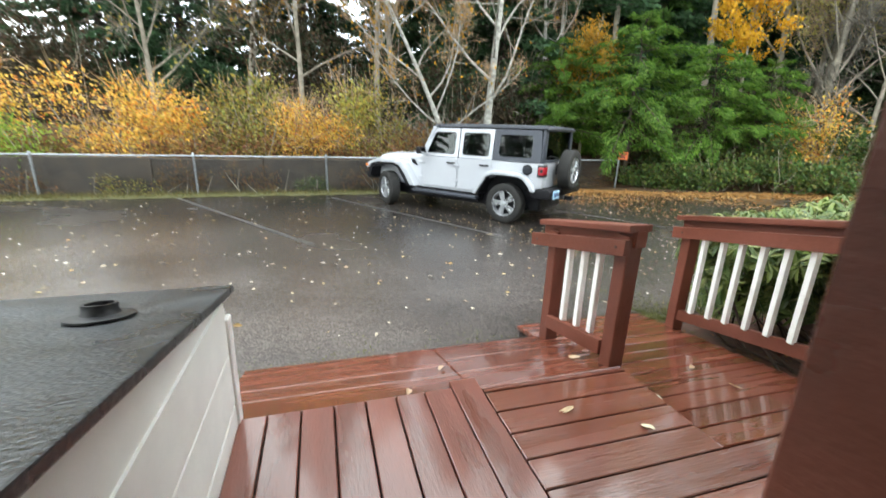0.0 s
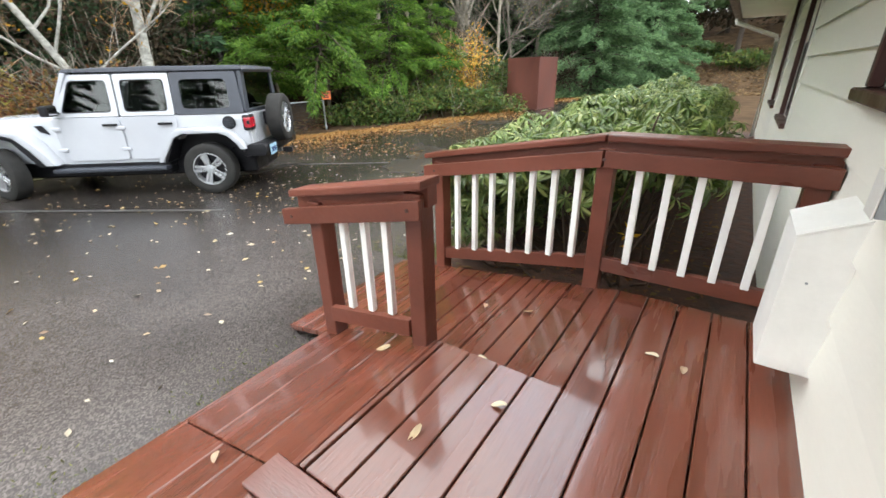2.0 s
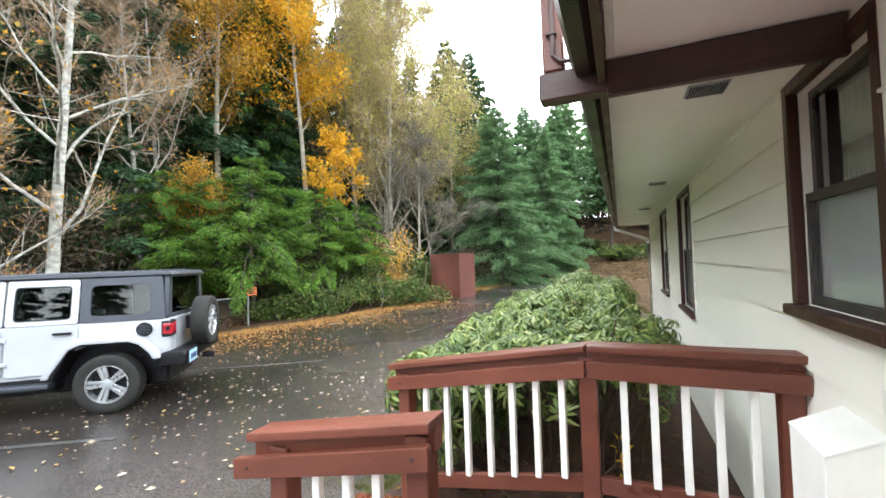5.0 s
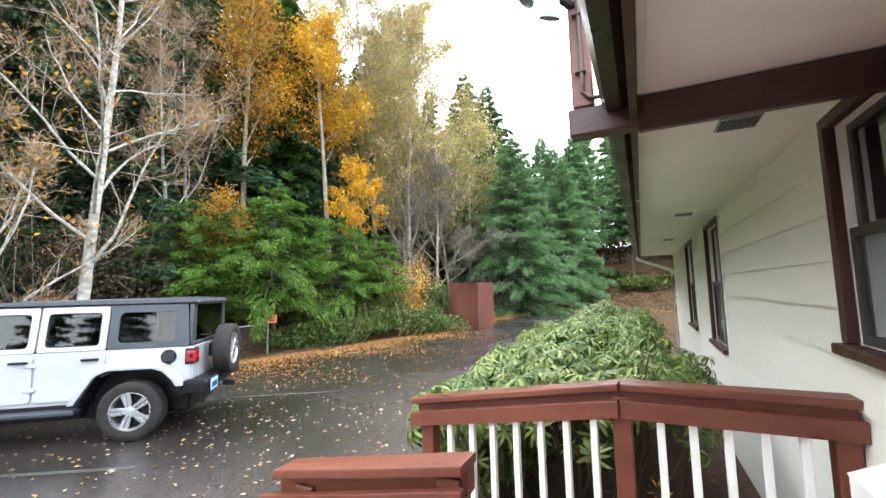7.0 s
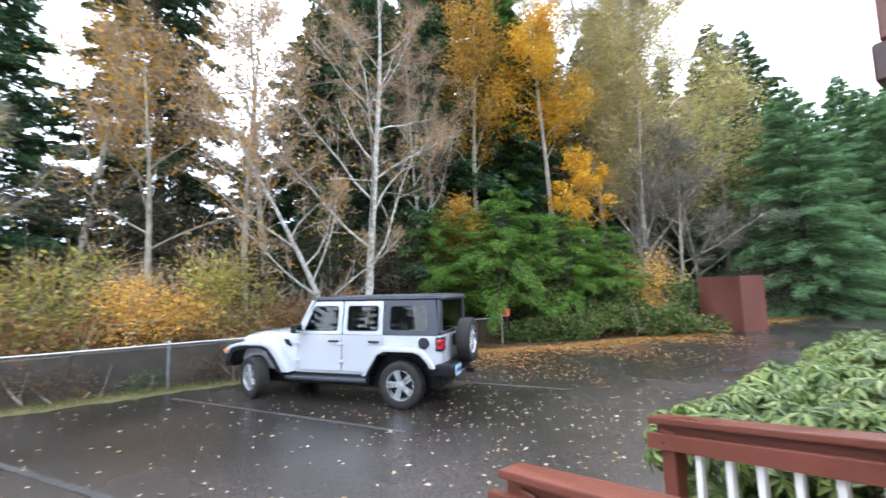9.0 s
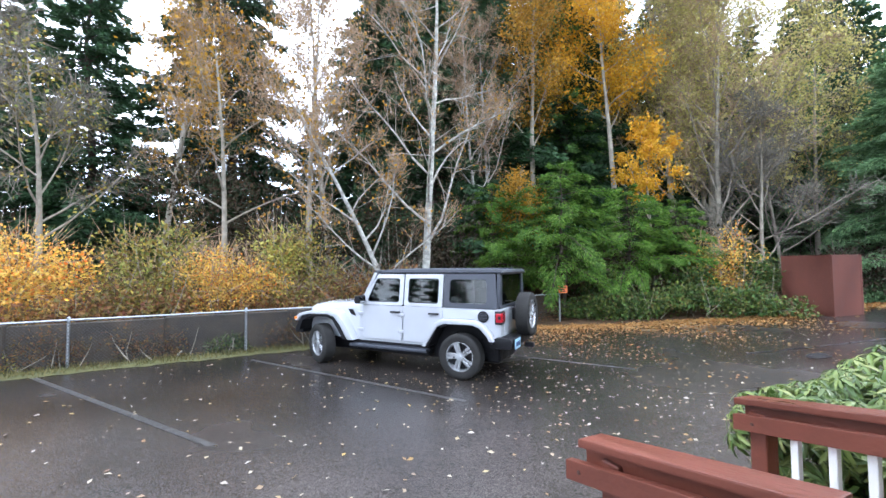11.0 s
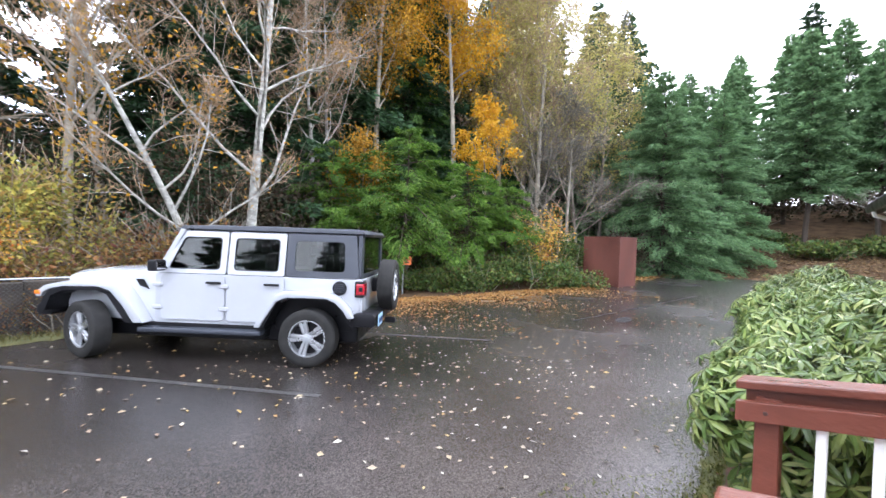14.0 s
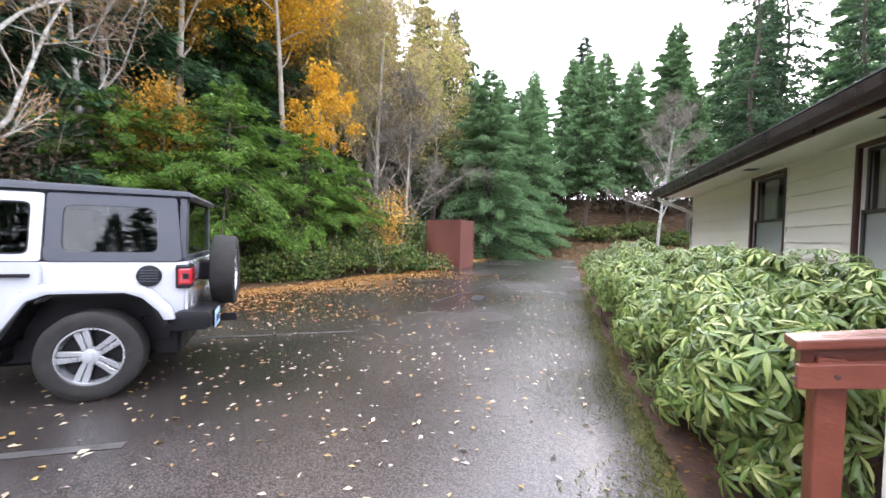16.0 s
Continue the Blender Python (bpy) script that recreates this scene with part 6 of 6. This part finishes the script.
# soil bed under the shrubs, and moss at the asphalt's rims
BEDSOIL = mat("red_brown_bark_mulch", (0.055, 0.028, 0.020), 0.9, 0, 0.55, 9, 60, 1.0, tint=(0.12, 0.06, 0.04))
strip_sheet("garden_bed", steps(2.6, 13.0, 0.12), lambda x: 0.2, lambda x: bed(x) + 0.04, 22, BEDSOIL, 0.004, "dark red-brown mulch under the shrubs", 0.02, "garden bed")


def ragged(x, seed, a, b):
    return a + (b - a) * (0.5 + 0.5 * noise.noise((x * 2.3, seed, 0))) * (0.6 + 0.4 * noise.noise((x * 11, seed, 4)))


strip_sheet("moss_edge", steps(2.9, 12.5, 0.05), lambda x: bed(x) - 0.10, lambda x: bed(x) + ragged(x, 5.5, 0.02, 0.22) * (1 - 0.5 * ease(x, 5, 9)), 10, MOSS, 0.003, "green moss along the asphalt's edge", 0.010, "moss")
strip_sheet("moss_edge", steps(-0.6, 1.75, 0.04), lambda x: 2.30, lambda x: 2.43 + ragged(x, 8.5, 0.02, 0.22), 8, MOSS, 0.003, "green moss against the deck's foot", 0.010, "moss")
strip_sheet("moss_edge", steps(-24, 6.8, 0.12), lambda x: verge(x) - ragged(x, 2.5, 0.02, 0.40), lambda x: verge(x) + 0.5, 10, MOSS, 0.004, "strip of moss and short grass along the fence", 0.012, "moss")
n = 9000
gx = -14 + 20.5 * rng.random(n)
gy = np.array([verge(v) for v in gx]) + 0.22 + rng.normal(size=n) * 0.20
P = np.stack([gx, gy, np.array([land(a, b) for a, b in zip(gx, gy)])], 1)
V, F = leaf_mesh(P, unit(rng.normal(size=(n, 3)) * 0.45 + np.array([0, 0, 1.0])), 0.05 + 0.09 * rng.random(n), 0.12, 0.02)
tagged(raw("grass", V, F, GRASSY), "short yellow-green grass along the fence foot", "grass", kind="stuff")

n = 6000
gx = -0.5 + 2.35 * rng.random(n)
gy = 2.40 + np.minimum(0.5, rng.exponential(0.11, n)) * (1 + 0.4 * np.sin(gx * 7)) + 0.25 * np.maximum(0, gx - 1.45)
P = np.stack([gx, gy, np.array([land(a, b) for a, b in zip(gx, gy)]) + 0.001], 1)
V, F = leaf_mesh(P, unit(rng.normal(size=(n, 3)) * 0.6 + np.array([0, 0.2, 0.5])), 0.010 + 0.025 * rng.random(n) ** 2, 0.22, 0.02)
tagged(raw("moss_tufts", V, F, MOSSBLADE), "short dull green moss at the deck's foot", "moss", kind="stuff")

# parking lines, worn white paint
LINE = mat("worn_white_road_paint", (0.045, 0.042, 0.041), 0.4, 0, 0.6, 9, 50, 0.4, tint=(0.070, 0.067, 0.065))
for (x0, y0), (x1, y1) in (((2.98, 6.12), (0.35, 10.35)), ((-0.02, 6.02), (-3.35, 11.05)), ((6.5, 6.25), (5.2, 8.2))):
    d = Vector((x1 - x0, y1 - y0)).normalized()
    sd = Vector((-d.y, d.x)) * 0.042
    verts, faces = [], []
    k = 60
    for i in range(k + 1):
        x, y = x0 + (x1 - x0) * i / k, y0 + (y1 - y0) * i / k
        j1, j2 = 0.012 * noise.noise((i * 0.7, x0, 0)), 0.012 * noise.noise((i * 0.7, y0, 3))
        for s, j in ((1, j1), (-1, j2)):
            px, py = x + s * sd.x * (1 + j * 10), y + s * sd.y * (1 + j * 10)
            verts.append((px, py, land(px, py) + 0.004))
        if i:
            faces.append((2 * i - 2, 2 * i - 1, 2 * i + 1, 2 * i))
    tagged(raw("parking_line", verts, faces, LINE), "worn white painted parking line", "road marking", kind="structure")
# dark patch and crack in the asphalt
PATCH = mat("fresh_asphalt_patch", (0.018, 0.018, 0.02), 0.35, 0, 0.4, 6, 90, 0.5)
for cx, cy, rx, ry in ((10.4, 5.2, 0.35, 0.16),):
    ring = [(cx + rx * (1 + 0.25 * noise.noise((i, cx, 0))) * math.cos(i * 0.3142), cy + ry * (1 + 0.25 * noise.noise((i, cy, 0))) * math.sin(i * 0.3142)) for i in range(20)]
    tagged(raw("asphalt_patch", [(a, b, land(a, b) + 0.004) for a, b in ring], [tuple(range(20))], PATCH), "dark patch in the asphalt", "patch", kind="structure")
tagged(raw("asphalt_crack", [p for i in range(31) for p in ((9.5 + 0.2 * i, 6.0 - 0.05 * i + 0.06 * noise.noise((i * 0.6, 1, 1)), land(9.5 + 0.2 * i, 5) + 0.004), (9.5 + 0.2 * i, 6.045 - 0.05 * i + 0.06 * noise.noise((i * 0.6, 1, 1)), land(9.5 + 0.2 * i, 5) + 0.004))],
           [(2 * i, 2 * i + 2, 2 * i + 3, 2 * i + 1) for i in range(30)], PATCH), "dark crack in the asphalt", "crack", kind="structure")

# ---- chain-link fence ----
def fence_y(x):
    return 11.36 + 0.035 * x


WIRE = mat("dull_fence_wire", (0.055, 0.055, 0.055), 0.6, 0.3, 0.4, 3, 60, 0.0)
fence = thing("fence", "low galvanised chain-link fence with pipe rails", "fence", (0, 0, 0), kind="structure")
FX = [-15.05, -12.0, -8.95, -5.90, -2.80, 0.25, 3.30, 6.40, 9.62]
for x in FX:
    y = fence_y(x)
    g = land(x, y)
    p = part("post", tube([(x, y, g - 0.1), (x, y, 0.47)], 0.028, None, 12), GALV, fence, "", True)
    part("post_cap", lathe([(0.032, 0.0), (0.032, 0.02), (0.02, 0.04), (0.001, 0.045)], pose(x, y, 0.46), 12), GALV, p)
for a, b in zip(FX, FX[1:]):
    part("top_rail", tube([(a, fence_y(a), 0.435), ((a + b) / 2, fence_y((a + b) / 2), 0.43), (b, fence_y(b), 0.435)], 0.020, None, 8), GALV, fence, "", True)
verts, faces = [], []
H0, H1, pitch = -0.46, 0.43, 0.062
x = FX[0]
while x < FX[-1] - 0.9:
    for s in (1, -1):
        p0 = Vector((x if s > 0 else x + (H1 - H0), 0, H0))
        p1 = Vector((x + (H1 - H0) if s > 0 else x, 0, H1))
        p0.y, p1.y = fence_y(p0.x) - 0.03 + 0.002 * s, fence_y(p1.x) - 0.03 + 0.002 * s
        sd = Vector((0.0018, 0, -0.0018 * s))
        k = len(verts)
        verts += [p0 - sd, p0 + sd, p0 + Vector((0, -0.004, 0)), p1 - sd, p1 + sd, p1 + Vector((0, -0.004, 0))]
        faces += [(k, k + 1, k + 4, k + 3), (k + 1, k + 2, k + 5, k + 4), (k + 2, k, k + 3, k + 5)]
    x += pitch
tagged(raw("wire_mesh", verts, faces, WIRE, fence), "galvanised chain-link wire", kind="stuff")
# low dark wall behind the wire, added in place of the littered bank
BANKDARK = mat("weathered_dark_concrete", (0.022, 0.017, 0.012), 0.9, 0, 0.8, 2.2, 22, 0.9, tint=(0.075, 0.058, 0.042), stretch=(1, 1, 1.2))

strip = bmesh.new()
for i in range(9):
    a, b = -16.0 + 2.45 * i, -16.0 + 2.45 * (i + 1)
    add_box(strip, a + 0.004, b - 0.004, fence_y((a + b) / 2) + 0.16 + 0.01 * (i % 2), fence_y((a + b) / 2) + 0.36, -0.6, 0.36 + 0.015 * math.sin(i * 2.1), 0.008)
tagged(part("retaining_wall", strip, BANKDARK), "dark brown wall standing in for the littered bank behind the fence", "wall", kind="structure")

for x, mt, lab, size, n in (
        (-0.15, IVY, "dark green fern-like weeds at the fence's foot", (0.9, 0.16, 0.50), 700), (-4.3, BRUSH_GREEN, "pale green weeds behind the wire", (1.3, 0.14, 0.45), 700),
        (-1.6, BRUSH_RUST, "brown brambles behind the wire", (1.8, 0.14, 0.70), 800), (1.6, BRUSH_RUST, "brown brambles behind the wire", (1.8, 0.14, 0.75), 800),
        (-3.2, BRUSH_RUST, "brown brambles behind the wire", (1.4, 0.14, 0.80), 700), (-6.5, BRUSH_RUST, "brown brambles behind the wire", (1.8, 0.14, 0.70), 800)):
    shrub(lab, mt, on(x, fence_y(x) + 0.10), size, n, 0.055, stems=6, name="weed_patch", rz=2)

# small orange warning sign on the end post
sx, sy = 9.62, fence_y(9.62)
sign = thing("sign", "small faded orange warning sign on the fence post", "sign", (sx, sy, 0.46))
ORANGE = mat("faded_orange_sign", (0.62, 0.14, 0.04), 0.5, 0, 0.25, 8, 60, 0.05)
sm = pose(0, 0, 0, 0, 0, -22)
part("panel", box(-0.04, 0.26, -0.045, -0.033, 0.0, 0.25, 0.003, 1, sm), ORANGE, sign)
for i, (a, b) in enumerate(((0.01, 0.21), (0.0, 0.16), (0.02, 0.19))):
    part("lettering", box(a, b, -0.050, -0.046, 0.17 - 0.06 * i, 0.205 - 0.06 * i, 0, 1, sm), BLACKPLASTIC, sign, "dark lettering too small to read")
part("clamp", box(-0.02, 0.02, -0.034, 0.03, 0.02, 0.05, 0.003), GALV, sign)

# ---- rusty container at the bend of the drive ----
bx, by = 15.75, 7.0
cont = thing("container", "rust-red painted steel container beside the drive", "container", (bx, by, land(bx, by) - 0.02), -14)
part("body", box(0.06, 1.18, 0, 1.5, 0, 1.83, 0.02, 2), RUST, cont)
part("lid", box(0.054, 1.186, -0.006, 1.506, 1.83, 1.85, 0.004), RUST, cont)
for xx in (0.06, 1.13):
    part("corner_angle", box(xx - 0.008, xx + 0.058, -0.008, 0.05, 0, 1.83, 0.004), RUST, cont)

# ---- fallen leaves ----
def strew(name, label, material, X, Y, size, lift=0.008, hover=None):
    n = len(X)
    Z = np.array([land(a, b) for a, b in zip(X, Y)]) if hover is None else hover
    P = np.stack([X, Y, Z + lift], 1)
    a = rng.random(n) * 6.283
    D = unit(np.stack([np.cos(a), np.sin(a), rng.normal(size=n) * 0.10], 1))
    V, F = leaf_mesh(P, D, size * (0.6 + 0.8 * rng.random(n)), 0.55, 0.08, (0, 0, 1))
    return tagged(raw(name, V, F, material), label, "leaves", kind="stuff")


n = 950
X, Y = -6 + 20 * rng.random(n), 2.95 + 7.6 * rng.random(n)
strew("fallen_leaves", "pale wet leaves scattered on the asphalt", FALLEN, X, Y, 0.062)
n = 650
X = 5.2 + rng.normal(size=n) * 2.4
Y = 6.0 + rng.normal(size=n) * 1.7
ok = (Y > 2.95) & (Y < 10.3)
strew("fallen_leaves", "pale wet leaves scattered on the asphalt", FALLEN, X[ok], Y[ok], 0.050)
n = 11000
X = 5.8 + 9.2 * rng.random(n)
Y = np.array([verge(v) for v in X]) + 0.25 - np.abs(rng.normal(size=n)) ** 1.6 * (0.85 + 0.04 * (15 - X)) * (0.75 + 0.35 * np.sin(X * 1.9)) + rng.normal(size=n) * 0.15
strew("leaf_litter", "thick drift of orange leaves at the asphalt's edge", LITTER, X, Y, 0.070, 0.012)
n = 3500
X = 14.5 + 11 * rng.random(n)
Y = np.array([verge(v) for v in X]) - 0.1 - np.abs(rng.normal(size=n)) * 0.45
strew("leaf_litter", "drift of yellow-brown leaves along the drive", LITTER, X, Y, 0.12, 0.012)
n = 2200
X = 3.0 + 9 * rng.random(n)
Y = 0.5 + 2.2 * rng.random(n)
strew("leaf_litter", "brown leaves on the mulch bed", BRUSH_RUST, X, Y, 0.05, 0.03)
n = 5000
X = -12 + 22 * rng.random(n)
Y = np.array([fence_y(v) for v in X]) + 0.1 + 1.5 * rng.random(n)
strew("leaf_litter", "brown leaves on the bank behind the fence", BRUSH_RUST, X, Y, 0.12, 0.03)

n = 9000
X = 25.5 + 16 * rng.random(n)
Y = -4.5 + 11 * rng.random(n)
strew("leaf_litter", "brown leaves on the far bank", BANKLEAF, X, Y, 0.15, 0.0)
n = 15000
X = 2.95 + 9.5 * rng.random(n) ** 1.4
Y = np.array([bed(v) for v in X]) - 0.06 + np.minimum(0.55, rng.exponential(0.15, n)) * (1 + 0.5 * np.sin(X * 2.7))
P = np.stack([X, Y, np.array([land(a, b) for a, b in zip(X, Y)]) + 0.002], 1)
V, F = leaf_mesh(P, unit(rng.normal(size=(n, 3)) * 0.6 + np.array([0, 0.2, 0.6])), 0.012 + 0.028 * rng.random(n), 0.25, 0.02)
tagged(raw("moss_tufts", V, F, MOSSBLADE), "ragged green moss tufts along the asphalt's edge", "moss", kind="stuff")

DECK_LEAVES = [(2.0, 0.6), (2.04, 0.73), (1.49, 1.84), (2.2, 1.66), (1.69, 1.39), (2.2, 1.38), (0.7, 1.94), (1.40, 1.16), (1.12, 1.35), (0.45, 1.67)]
leaf_kinds = []
for i in range(3):
    g = np.random.default_rng(90 + i)
    bm = bmesh.new()
    L, wd = 0.050 + 0.010 * i, 0.015
    rows = []
    for j in range(6):
        t = j / 5
        hw = wd * math.sin(math.pi * (0.08 + 0.87 * t)) ** 0.8
        zc = 0.010 * math.sin(t * 3.0 + i) + 0.006
        rows.append([bm.verts.new((L * (t - 0.5), hw * s, zc + 0.005 * abs(s))) for s in (-1, -0.4, 0, 0.4, 1)])
    for a, b in zip(rows, rows[1:]):
        for k in range(4):
            bm.faces.new((a[k], b[k], b[k + 1], a[k + 1]))
    leaf_kinds.append(bm)
leaf_tones = [mat("tan_fallen_leaf", (0.44, 0.31, 0.20), 0.45, 0, 0.3, 30, 120, 0.2), mat("pale_fallen_leaf", (0.62, 0.52, 0.36), 0.45, 0, 0.25, 30, 120, 0.2), mat("yellow_fallen_leaf", (0.46, 0.34, 0.20), 0.45, 0, 0.25, 30, 120, 0.2)]
first_leaf = []
for i, bm in enumerate(leaf_kinds):
    ob = part("fallen_leaf", bm, leaf_tones[i], None, "", True)
    first_leaf.append(tagged(ob, ("curled tan leaf lying on the wet deck", "pale wet leaf lying on the deck", "yellow leaf lying on the wet deck")[i], "leaf", "leaves on the deck"))


def deck_z(x, y):
    if x > STEP_X:
        return 0.0 if y < 1.0 else -0.195 * (y - 1.0)
    return 0.0 if y < 1.655 else -0.012 - 0.27 * (y - 1.655)


for i, (x, y) in enumerate(DECK_LEAVES):
    m = pose(x, y, deck_z(x, y) + 0.001, (-11 if x > STEP_X and y > 1.0 else -15 if y > 1.655 else 0), 0, (i * 67) % 360)
    if i < 3:
        first_leaf[i].matrix_basis = m
    else:
        copy_thing(first_leaf[i % 3], m)
